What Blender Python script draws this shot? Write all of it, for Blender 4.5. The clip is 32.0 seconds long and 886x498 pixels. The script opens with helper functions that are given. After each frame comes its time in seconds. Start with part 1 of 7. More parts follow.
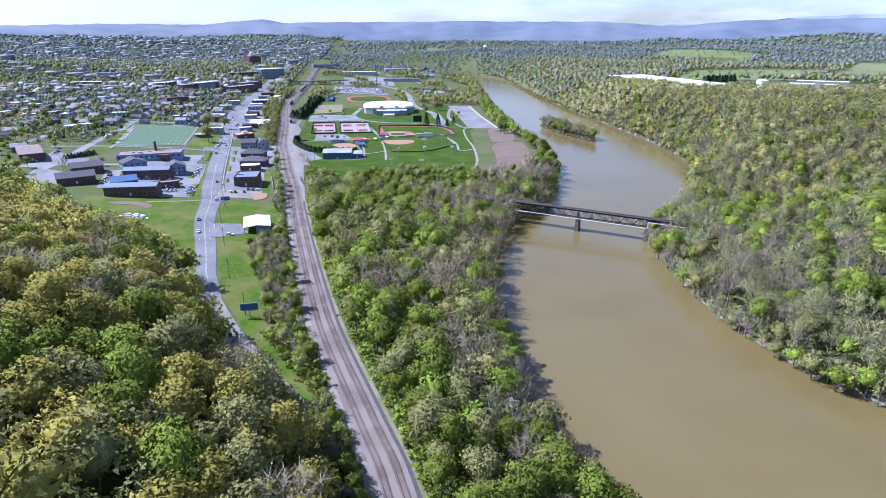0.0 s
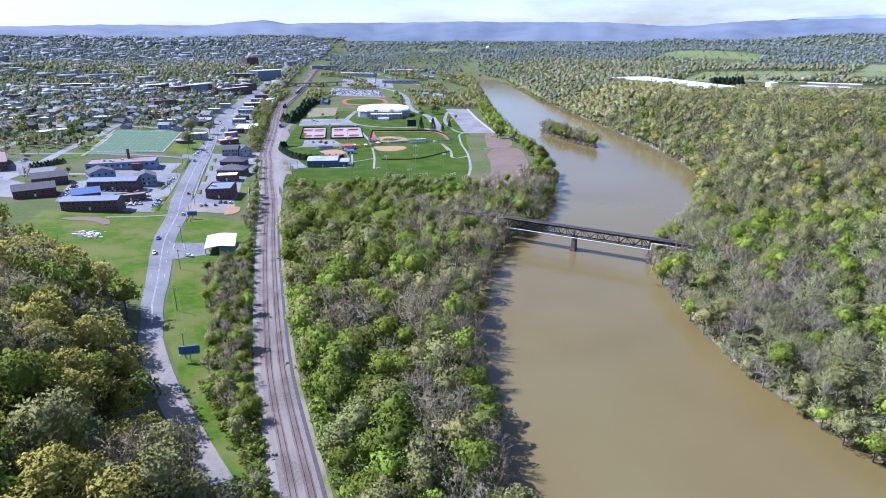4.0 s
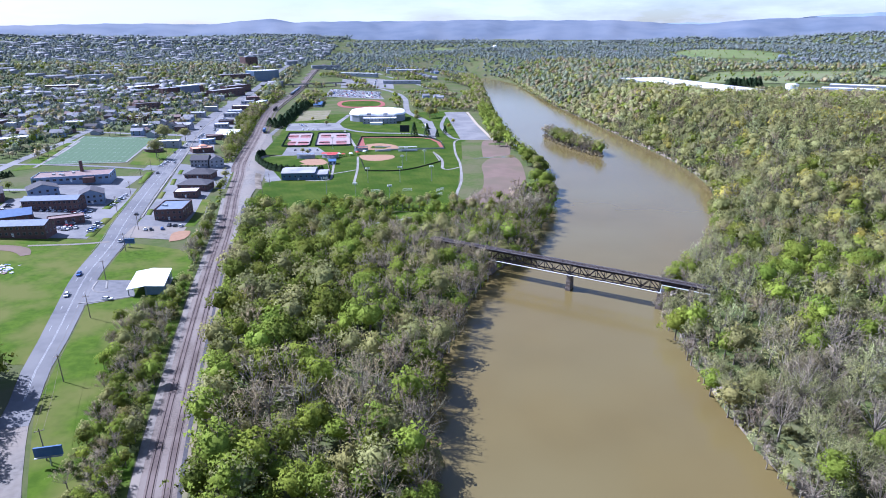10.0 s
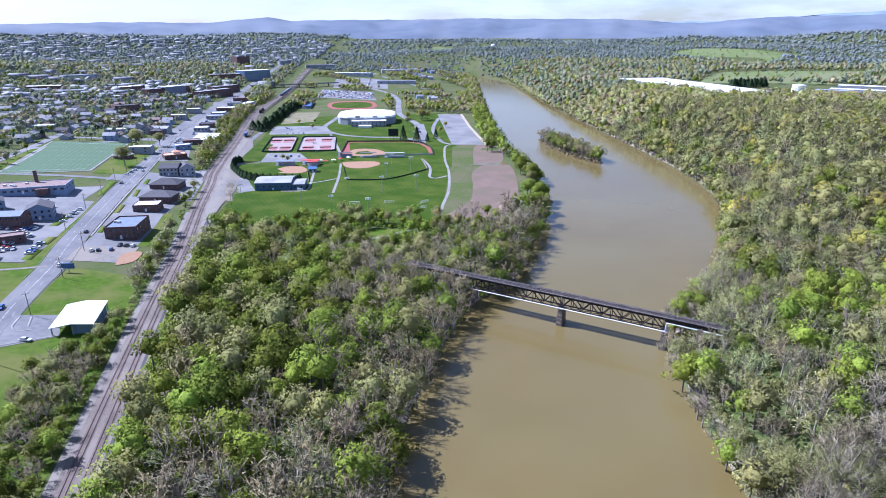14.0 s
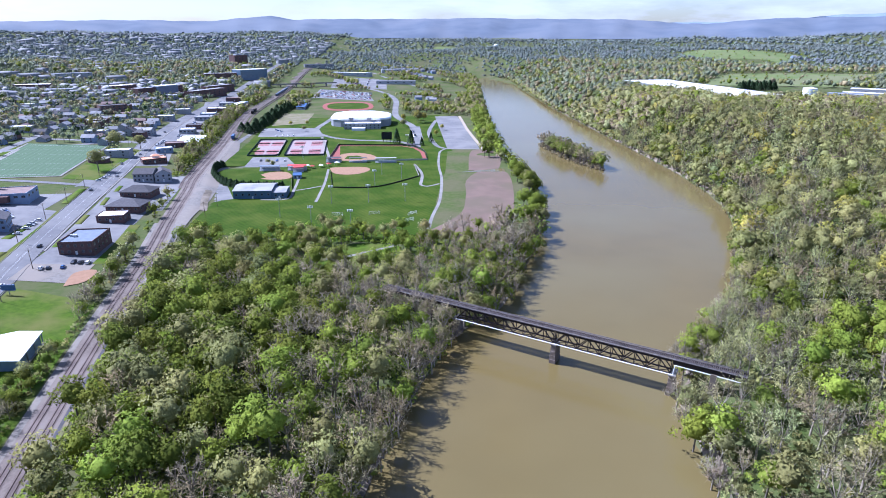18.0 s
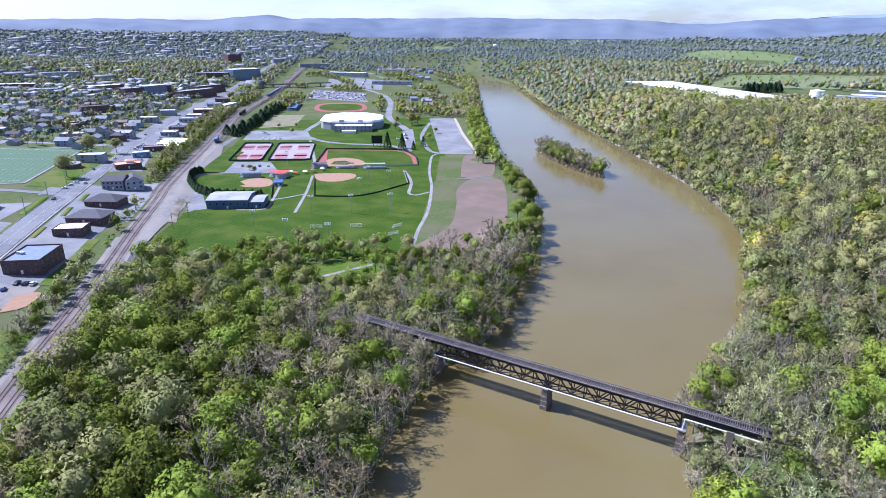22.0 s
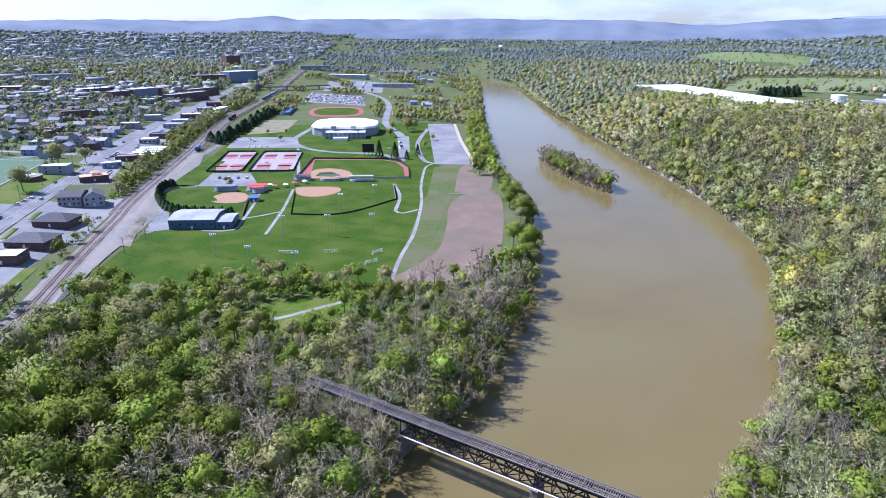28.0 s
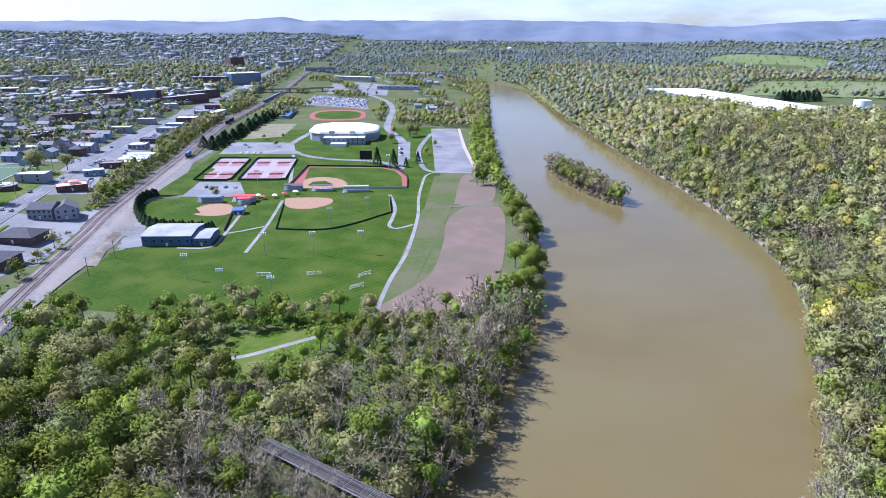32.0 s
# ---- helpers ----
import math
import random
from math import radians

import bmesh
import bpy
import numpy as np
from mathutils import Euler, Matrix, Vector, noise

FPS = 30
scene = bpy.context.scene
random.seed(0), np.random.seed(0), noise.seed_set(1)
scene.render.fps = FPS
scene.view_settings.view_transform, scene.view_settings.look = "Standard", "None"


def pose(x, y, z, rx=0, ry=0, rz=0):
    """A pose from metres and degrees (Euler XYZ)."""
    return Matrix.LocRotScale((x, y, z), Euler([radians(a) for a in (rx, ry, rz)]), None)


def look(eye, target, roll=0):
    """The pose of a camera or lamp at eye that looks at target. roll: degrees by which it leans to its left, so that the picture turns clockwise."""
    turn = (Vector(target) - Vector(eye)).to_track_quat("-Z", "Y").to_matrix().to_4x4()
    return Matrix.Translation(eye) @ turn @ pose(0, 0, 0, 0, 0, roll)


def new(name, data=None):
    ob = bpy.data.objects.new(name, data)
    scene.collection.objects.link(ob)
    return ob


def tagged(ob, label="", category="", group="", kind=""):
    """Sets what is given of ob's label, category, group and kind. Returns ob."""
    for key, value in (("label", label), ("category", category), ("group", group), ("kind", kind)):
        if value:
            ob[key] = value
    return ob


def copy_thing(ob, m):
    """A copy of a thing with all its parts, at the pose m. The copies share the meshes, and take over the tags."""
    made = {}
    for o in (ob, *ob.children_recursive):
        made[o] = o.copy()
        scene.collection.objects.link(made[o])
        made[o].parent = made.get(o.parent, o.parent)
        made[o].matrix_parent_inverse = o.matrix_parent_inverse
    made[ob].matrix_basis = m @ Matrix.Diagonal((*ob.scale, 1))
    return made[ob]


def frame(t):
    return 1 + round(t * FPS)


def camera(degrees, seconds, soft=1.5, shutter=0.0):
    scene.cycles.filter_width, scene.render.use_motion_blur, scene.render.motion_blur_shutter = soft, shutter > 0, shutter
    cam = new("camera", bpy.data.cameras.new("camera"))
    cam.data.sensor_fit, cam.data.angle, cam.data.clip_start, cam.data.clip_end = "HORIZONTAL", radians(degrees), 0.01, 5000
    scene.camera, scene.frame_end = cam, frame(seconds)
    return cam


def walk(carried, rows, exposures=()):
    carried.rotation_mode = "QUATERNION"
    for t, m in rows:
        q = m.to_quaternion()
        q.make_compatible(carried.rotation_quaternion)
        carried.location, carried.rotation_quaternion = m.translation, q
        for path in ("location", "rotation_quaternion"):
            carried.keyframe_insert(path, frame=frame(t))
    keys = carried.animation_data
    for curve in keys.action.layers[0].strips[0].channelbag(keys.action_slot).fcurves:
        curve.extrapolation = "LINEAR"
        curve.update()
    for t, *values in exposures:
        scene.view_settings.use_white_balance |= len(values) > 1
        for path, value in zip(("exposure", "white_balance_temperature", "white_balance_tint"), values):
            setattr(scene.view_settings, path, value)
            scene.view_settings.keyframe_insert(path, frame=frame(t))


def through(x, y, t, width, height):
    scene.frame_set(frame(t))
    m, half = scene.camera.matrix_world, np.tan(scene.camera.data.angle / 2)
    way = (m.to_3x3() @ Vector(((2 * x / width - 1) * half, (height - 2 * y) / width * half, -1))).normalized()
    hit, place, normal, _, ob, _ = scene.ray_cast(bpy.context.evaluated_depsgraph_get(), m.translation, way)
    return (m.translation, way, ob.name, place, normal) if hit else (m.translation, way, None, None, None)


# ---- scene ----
cam = camera(73.3, 32.0, soft=0.95)
PATH = [
    (0, (-1.637, -4.243, 117.13), (-2.098, -2.416, 116.459), 0.0),
    (0.5, (-1.139, 0.462, 117.14), (-1.601, 2.288, 116.469), 0.0),
    (1, (-0.649, 5.168, 117.163), (-1.112, 6.994, 116.492), 0.0),
    (1.5, (-0.198, 9.877, 117.212), (-0.662, 11.704, 116.542), -0.0),
    (2, (0.205, 14.582, 117.269), (-0.26, 16.408, 116.599), -0.0),
    (2.5, (0.598, 19.363, 117.339), (0.131, 21.189, 116.67), -0.0),
    (3, (1.01, 24.22, 117.403), (0.542, 26.045, 116.733), 0.0),
    (3.5, (1.438, 29.173, 117.468), (0.966, 30.997, 116.799), 0.0),
    (5.5, (3.053, 49.373, 118.009), (2.572, 51.195, 117.339), -0.1),
    (6, (3.444, 54.642, 118.082), (2.962, 56.463, 117.411), -0.1),
    (6.5, (3.836, 60.02, 118.136), (3.354, 61.841, 117.465), -0.1),
    (7, (4.217, 65.392, 118.18), (3.733, 67.213, 117.508), -0.1),
    (7.5, (4.554, 70.678, 118.216), (4.061, 72.496, 117.544), -0.2),
    (8, (4.835, 75.828, 118.245), (4.337, 77.645, 117.573), -0.2),
    (8.5, (5.094, 80.828, 118.281), (4.588, 82.642, 117.609), -0.1),
    (9, (5.36, 85.75, 118.321), (4.854, 87.565, 117.649), -0.1),
    (9.5, (5.669, 90.712, 118.362), (5.162, 92.526, 117.69), -0.1),
    (10, (5.923, 95.773, 118.425), (5.416, 97.586, 117.752), -0.1),
    (10.5, (6.095, 100.98, 118.503), (5.587, 102.794, 117.83), -0.1),
    (11, (6.191, 106.288, 118.582), (5.683, 108.101, 117.907), -0.1),
    (11.5, (6.297, 111.561, 118.643), (5.79, 113.373, 117.968), -0.1),
    (12, (6.431, 116.772, 118.682), (5.922, 118.584, 118.006), -0.1),
    (12.5, (6.536, 121.917, 118.709), (6.026, 123.729, 118.033), -0.1),
    (13, (6.608, 127.004, 118.755), (6.101, 128.817, 118.078), -0.1),
    (13.5, (6.671, 131.988, 118.825), (6.164, 133.8, 118.148), -0.2),
    (14, (6.716, 136.804, 118.868), (6.208, 138.616, 118.191), -0.1),
    (14.5, (6.809, 141.39, 118.864), (6.299, 143.201, 118.186), -0.1),
    (16.5, (7.351, 158.777, 118.58), (6.833, 160.586, 117.901), -0.0),
    (17, (7.413, 162.981, 118.524), (6.895, 164.79, 117.845), 0.1),
    (17.5, (7.359, 167.029, 118.463), (6.84, 168.838, 117.783), 0.2),
    (18, (7.211, 170.992, 118.4), (6.693, 172.801, 117.722), 0.2),
    (18.5, (6.978, 174.871, 118.341), (6.46, 176.68, 117.664), 0.2),
    (19, (6.747, 178.723, 118.291), (6.229, 180.531, 117.611), 0.3),
    (19.5, (6.688, 182.61, 118.25), (6.171, 184.419, 117.572), 0.3),
    (20, (6.702, 186.645, 118.213), (6.184, 188.454, 117.534), 0.3),
    (20.5, (6.734, 190.782, 118.151), (6.216, 192.591, 117.472), 0.3),
    (21, (6.711, 195.06, 118.084), (6.193, 196.869, 117.406), 0.3),
    (21.5, (6.639, 199.423, 118.018), (6.121, 201.232, 117.34), 0.4),
    (22, (6.537, 203.692, 117.967), (6.019, 205.501, 117.288), 0.4),
    (22.5, (6.431, 207.814, 117.917), (5.912, 209.623, 117.239), 0.4),
    (23, (6.329, 211.838, 117.865), (5.808, 213.647, 117.188), 0.4),
    (23.5, (6.179, 215.888, 117.843), (5.656, 217.696, 117.165), 0.4),
    (24, (6.027, 219.975, 117.836), (5.501, 221.782, 117.159), 0.5),
    (24.5, (5.902, 224.085, 117.85), (5.374, 225.891, 117.173), 0.5),
    (25, (5.776, 228.17, 117.877), (5.248, 229.976, 117.2), 0.5),
    (25.5, (5.599, 232.217, 117.913), (5.068, 234.023, 117.238), 0.4),
    (27.5, (5.091, 248.242, 118.198), (4.554, 250.046, 117.522), 0.4),
    (28, (5.099, 252.271, 118.234), (4.558, 254.074, 117.558), 0.4),
    (28.5, (5.128, 256.286, 118.271), (4.584, 258.088, 117.597), 0.4),
    (29, (5.094, 260.342, 118.303), (4.543, 262.142, 117.628), 0.4),
    (29.5, (4.904, 264.531, 118.327), (4.351, 266.331, 117.654), 0.4),
    (30, (4.59, 268.79, 118.338), (4.035, 270.589, 117.664), 0.4),
    (30.5, (4.202, 273.12, 118.345), (3.646, 274.919, 117.671), 0.5),
    (31, (3.776, 277.526, 118.355), (3.215, 279.324, 117.681), 0.5),
    (31.5, (3.283, 281.971, 118.356), (2.719, 283.768, 117.683), 0.5),
    (32, (2.751, 286.473, 118.35), (2.182, 288.268, 117.678), 0.5),
]
walk(cam, [(t, look(eye, target, roll)) for t, eye, target, roll in PATH], exposures=[(0, 1.12, 4960, 24), (32, 1.1, 4960, 24)])

# ---- light ----
SUN_ELEV, SUN_AZ = 47.0, 177.0   # degrees; azimuth of the sun, anticlockwise from +x
world = bpy.data.worlds.new("world")
scene.world = world
world.use_nodes = True
wn = world.node_tree
wn.nodes.clear()
sky = wn.nodes.new("ShaderNodeTexSky")
sky.sky_type, sky.sun_disc = "NISHITA", False
sky.sun_elevation = radians(SUN_ELEV)
sky.sun_rotation = radians(90 - SUN_AZ)
bg, wout = wn.nodes.new("ShaderNodeBackground"), wn.nodes.new("ShaderNodeOutputWorld")
bg.inputs["Strength"].default_value = 0.075
co = wn.nodes.new("ShaderNodeTexCoord")
mp = wn.nodes.new("ShaderNodeMapping")
mp.inputs["Scale"].default_value = (1.0, 1.0, 5.0)
cn = wn.nodes.new("ShaderNodeTexNoise")
cn.inputs["Scale"].default_value, cn.inputs["Detail"].default_value, cn.inputs["Roughness"].default_value = 4.0, 8, 0.6
cr = wn.nodes.new("ShaderNodeMapRange")
cr.inputs[1].default_value, cr.inputs[2].default_value, cr.inputs[4].default_value = 0.38, 0.6, 0.85
cm = wn.nodes.new("ShaderNodeMix")
cm.data_type = "RGBA"
cm.inputs[7].default_value = (6.5, 6.85, 7.3, 1)
wn.links.new(co.outputs["Generated"], mp.inputs["Vector"])
wn.links.new(mp.outputs[0], cn.inputs["Vector"])
wn.links.new(cn.outputs[0], cr.inputs[0])
# the broken clouds close up towards the horizon and open overhead
sp = wn.nodes.new("ShaderNodeSeparateXYZ")
wn.links.new(co.outputs["Generated"], sp.inputs[0])
up = wn.nodes.new("ShaderNodeMapRange")
up.inputs[1].default_value, up.inputs[2].default_value, up.inputs[3].default_value, up.inputs[4].default_value = 0.03, 0.25, 1.0, 0.1
wn.links.new(sp.outputs[2], up.inputs[0])
cf = wn.nodes.new("ShaderNodeMath")
cf.operation = "MULTIPLY"
wn.links.new(cr.outputs[0], cf.inputs[0])
wn.links.new(up.outputs[0], cf.inputs[1])
wn.links.new(cf.outputs[0], cm.inputs[0])
wn.links.new(sky.outputs[0], cm.inputs[6])
wn.links.new(cm.outputs[2], bg.inputs["Color"])
wn.links.new(bg.outputs[0], wout.inputs[0])
sun = new("sun", bpy.data.lights.new("sun", "SUN"))
sun.data.energy, sun.data.angle, sun.data.color = 5.0, radians(0.6), (1.0, 0.95, 0.87)
sun.matrix_world = look((0, 0, 500), (-math.cos(radians(SUN_AZ)) * 500, -math.sin(radians(SUN_AZ)) * 500, 500 - 500 * math.tan(radians(SUN_ELEV))))


# ---- materials ----
def material(name, c1, c2, scale=1.0, rough=0.85, bump=0.0, c3=None, scale3=0.02, metal=0.0, per_object=0.0, per_island=0.0, spec=0.3, amount3=1.0, bump_scale=None):
    """Two colours mixed by a fine noise, a third laid over by a broad one; brightness varied by object or island."""
    m = bpy.data.materials.new(name)
    m.use_nodes = True
    nt = m.node_tree
    b = nt.nodes["Principled BSDF"]
    b.inputs["Roughness"].default_value, b.inputs["Metallic"].default_value = rough, metal
    b.inputs["Specular IOR Level"].default_value = spec
    co = nt.nodes.new("ShaderNodeTexCoord")
    n1 = nt.nodes.new("ShaderNodeTexNoise")
    n1.inputs["Scale"].default_value, n1.inputs["Detail"].default_value = scale, 5
    nt.links.new(co.outputs["Object"], n1.inputs["Vector"])
    ramp = nt.nodes.new("ShaderNodeMapRange")
    ramp.inputs[1].default_value, ramp.inputs[2].default_value = 0.35, 0.65
    nt.links.new(n1.outputs[0], ramp.inputs[0])
    mix = nt.nodes.new("ShaderNodeMix")
    mix.data_type = "RGBA"
    mix.inputs[6].default_value, mix.inputs[7].default_value = (*c1, 1), (*c2, 1)
    nt.links.new(ramp.outputs[0], mix.inputs[0])
    col = mix.outputs[2]
    if c3:
        n3 = nt.nodes.new("ShaderNodeTexNoise")
        n3.inputs["Scale"].default_value, n3.inputs["Detail"].default_value = scale3, 4
        nt.links.new(co.outputs["Object"], n3.inputs["Vector"])
        r3 = nt.nodes.new("ShaderNodeMapRange")
        r3.inputs[1].default_value, r3.inputs[2].default_value, r3.inputs[4].default_value = 0.42, 0.62, amount3
        nt.links.new(n3.outputs[0], r3.inputs[0])
        mix3 = nt.nodes.new("ShaderNodeMix")
        mix3.data_type = "RGBA"
        mix3.inputs[7].default_value = (*c3, 1)
        nt.links.new(r3.outputs[0], mix3.inputs[0])
        nt.links.new(col, mix3.inputs[6])
        col = mix3.outputs[2]
    for kind, amount in (("object", per_object), ("island", per_island)):
        if amount:
            if kind == "object":
                src = nt.nodes.new("ShaderNodeObjectInfo").outputs["Random"]
            else:
                src = nt.nodes.new("ShaderNodeNewGeometry").outputs["Random Per Island"]
            mr = nt.nodes.new("ShaderNodeMapRange")
            mr.inputs[3].default_value, mr.inputs[4].default_value = 1 - amount, 1 + amount
            nt.links.new(src, mr.inputs[0])
            mul = nt.nodes.new("ShaderNodeVectorMath")
            mul.operation = "SCALE"
            nt.links.new(col, mul.inputs[0])
            nt.links.new(mr.outputs[0], mul.inputs["Scale"])
            col = mul.outputs[0]
    nt.links.new(col, b.inputs["Base Color"])
    if bump:
        nb = nt.nodes.new("ShaderNodeTexNoise")
        nb.inputs["Scale"].default_value, nb.inputs["Detail"].default_value = bump_scale or scale * 2, 4
        nt.links.new(co.outputs["Object"], nb.inputs["Vector"])
        bp = nt.nodes.new("ShaderNodeBump")
        bp.inputs["Strength"].default_value = bump
        nt.links.new(nb.outputs[0], bp.inputs["Height"])
        nt.links.new(bp.outputs[0], b.inputs["Normal"])
    return m


def leafy(name, c1, c2, scale=0.09, per_object=0.14, per_island=0.12, through=0.48, tuft=1.5):
    """Leaves: colour by place and by clump, some light let through."""
    m = material(name, c1, c2, scale, 0.7, 0, per_object=per_object, per_island=per_island, spec=0.06)
    nt = m.node_tree
    b = nt.nodes["Principled BSDF"]
    tr, mx = nt.nodes.new("ShaderNodeBsdfTranslucent"), nt.nodes.new("ShaderNodeMixShader")
    mx.inputs[0].default_value = through
    src = b.inputs["Base Color"].links[0].from_socket
    tone, add, shade = nt.nodes.new("ShaderNodeAttribute"), nt.nodes.new("ShaderNodeVectorMath"), nt.nodes.new("ShaderNodeVectorMath")
    tone.attribute_name = "tone"
    add.inputs[1].default_value = (1, 1, 1)
    shade.operation = "MULTIPLY"
    nt.links.new(tone.outputs["Vector"], add.inputs[0])
    nt.links.new(add.outputs[0], shade.inputs[0])
    nt.links.new(src, shade.inputs[1])
    src = shade.outputs[0]
    at, vt = nt.nodes.new("ShaderNodeAttribute"), nt.nodes.new("ShaderNodeVectorTransform")
    at.attribute_name = "outward"
    vt.vector_type, vt.convert_from, vt.convert_to = "NORMAL", "OBJECT", "WORLD"
    nt.links.new(at.outputs["Vector"], vt.inputs[0])
    # leaf tufts: fine relief and light and dark flecks
    cn, tn, bp = (nt.nodes.new("ShaderNode" + k) for k in ("TexCoord", "TexNoise", "Bump"))
    tn.inputs["Scale"].default_value, tn.inputs["Detail"].default_value, tn.inputs["Roughness"].default_value = tuft, 3, 0.7
    bp.inputs["Strength"].default_value, bp.inputs["Distance"].default_value = 0.35, 0.8 / tuft
    nt.links.new(cn.outputs["Object"], tn.inputs["Vector"])
    nt.links.new(tn.outputs[0], bp.inputs["Height"])
    nt.links.new(vt.outputs[0], bp.inputs["Normal"])
    mr, mul = nt.nodes.new("ShaderNodeMapRange"), nt.nodes.new("ShaderNodeVectorMath")
    mr.inputs[1].default_value, mr.inputs[2].default_value, mr.inputs[3].default_value, mr.inputs[4].default_value = 0.3, 0.7, 0.68, 1.3
    mul.operation = "SCALE"
    nt.links.new(tn.outputs[0], mr.inputs[0])
    nt.links.new(src, mul.inputs[0])
    nt.links.new(mr.outputs[0], mul.inputs["Scale"])
    src = mul.outputs[0]
    nt.links.new(src, b.inputs["Base Color"])
    nt.links.new(bp.outputs[0], b.inputs["Normal"])
    nt.links.new(bp.outputs[0], tr.inputs["Normal"])
    nt.links.new(src, tr.inputs["Color"])
    nt.links.new(b.outputs[0], mx.inputs[1])
    nt.links.new(tr.outputs[0], mx.inputs[2])
    nt.links.new(mx.outputs[0], nt.nodes["Material Output"].inputs[0])
    return m


M = {}
M["ground"] = material("ground", (0.085, 0.1, 0.036), (0.062, 0.088, 0.022), 0.3, 0.95, 0.4, (0.125, 0.105, 0.066), 0.03, spec=0.05, amount3=0.55)
M["meadow"] = material("meadow", (0.14, 0.17, 0.062), (0.108, 0.142, 0.05), 0.05, 0.95, 0.3, (0.155, 0.165, 0.08), 0.008, spec=0.05)
M["grass"] = material("grass", (0.072, 0.116, 0.01), (0.046, 0.084, 0.007), 0.35, 0.9, 0.4, (0.11, 0.118, 0.03), 0.05, spec=0.05)
M["pitch"] = material("pitch", (0.038, 0.07, 0.005), (0.028, 0.056, 0.004), 0.5, 0.9, 0.4, (0.058, 0.082, 0.01), 0.05, spec=0.05)
M["turf"] = material("turf", (0.1, 0.148, 0.088), (0.088, 0.132, 0.078), 0.5, 0.9, 0.1, spec=0.05)
M["silt"] = material("silt", (0.158, 0.108, 0.08), (0.13, 0.09, 0.066), 0.08, 0.9, 0.2, (0.12, 0.092, 0.06), 0.03)
M["clay"] = material("clay", (0.286, 0.17, 0.102), (0.245, 0.143, 0.0816), 0.4, 0.95, 0.1)
M["asphalt"] = material("asphalt", (0.155, 0.152, 0.152), (0.12, 0.119, 0.12), 0.35, 0.9, 0.15, (0.19, 0.184, 0.178), 0.04)
M["road"] = material("worn_road", (0.13, 0.128, 0.13), (0.105, 0.104, 0.107), 0.3, 0.9, 0.15, (0.16, 0.156, 0.153), 0.05)
M["concrete"] = material("concrete", (0.245, 0.232, 0.21), (0.205, 0.194, 0.177), 0.5, 0.9, 0.1, (0.175, 0.163, 0.148), 0.08)
M["gravel"] = material("gravel", (0.195, 0.178, 0.155), (0.14, 0.128, 0.112), 0.6, 0.95, 0.4, (0.21, 0.182, 0.15), 0.04)
M["ballast"] = material("ballast", (0.16, 0.13, 0.108), (0.108, 0.088, 0.074), 1.2, 0.95, 0.5, (0.178, 0.15, 0.128), 0.05)
M["mud"] = material("mud", (0.15, 0.122, 0.085), (0.1, 0.082, 0.058), 0.3, 0.9, 0.3, (0.24, 0.2, 0.15), 0.12)
M["dry_grass"] = material("dry_grass", (0.16, 0.138, 0.072), (0.11, 0.118, 0.04), 0.3, 0.95, 0.3, (0.19, 0.16, 0.105), 0.08)
M["rail"] = material("rail", (0.12, 0.085, 0.07), (0.085, 0.062, 0.052), 2.0, 0.6, 0, metal=0.3)
M["bark"] = material("bark", (0.20, 0.17, 0.14), (0.13, 0.11, 0.09), 0.8, 0.95, 0.3, per_object=0.15)
M["twig"] = leafy("twig", (0.37, 0.315, 0.215), (0.295, 0.25, 0.17), 0.2, 0.2, 0.25, 0.15)
M["pale_bark"] = material("pale_bark", (0.3, 0.262, 0.205), (0.21, 0.182, 0.142), 0.5, 0.95, 0.3, per_object=0.15)
M["leaf_green"] = leafy("leaf_green", (0.24, 0.28, 0.04), (0.172, 0.212, 0.03))
M["leaf_bright"] = leafy("leaf_bright", (0.295, 0.365, 0.05), (0.23, 0.295, 0.04))
M["leaf_yellow"] = leafy("leaf_yellow", (0.45, 0.4, 0.085), (0.365, 0.335, 0.072))
M["leaf_olive"] = leafy("leaf_olive", (0.345, 0.335, 0.122), (0.28, 0.278, 0.1))
M["leaf_dark"] = leafy("leaf_dark", (0.045, 0.075, 0.03), (0.032, 0.056, 0.022), through=0.1)
M["leaf_grey"] = leafy("leaf_grey", (0.345, 0.288, 0.165), (0.27, 0.226, 0.13), through=0.3)
M["leaf_pale"] = leafy("leaf_pale", (0.46, 0.46, 0.19), (0.38, 0.385, 0.16), through=0.35)
# far woods and town trees: a mild distance haze mixed into the leaf colour
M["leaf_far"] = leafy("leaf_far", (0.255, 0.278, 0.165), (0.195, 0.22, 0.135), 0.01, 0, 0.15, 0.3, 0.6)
# distant woods: leaf colour greyed and blued to stand in for air haze
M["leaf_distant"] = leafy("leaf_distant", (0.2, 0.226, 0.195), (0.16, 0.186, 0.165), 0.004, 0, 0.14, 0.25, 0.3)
M["white"] = material("white_roof", (0.78, 0.78, 0.78), (0.70, 0.70, 0.70), 0.3, 0.6, 0)
M["brick"] = material("brick", (0.14, 0.082, 0.072), (0.1, 0.062, 0.057), 0.5, 0.9, 0.1)
M["steel"] = material("bridge_steel", (0.03, 0.022, 0.02), (0.02, 0.015, 0.014), 0.6, 0.8, 0.1)
# mountain forest: the blue of distance haze is put into both base colours
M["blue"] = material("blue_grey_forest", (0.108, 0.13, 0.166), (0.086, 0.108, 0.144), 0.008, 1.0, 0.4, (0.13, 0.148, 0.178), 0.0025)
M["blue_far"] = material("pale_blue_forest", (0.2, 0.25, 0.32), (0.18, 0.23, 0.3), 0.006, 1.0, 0)


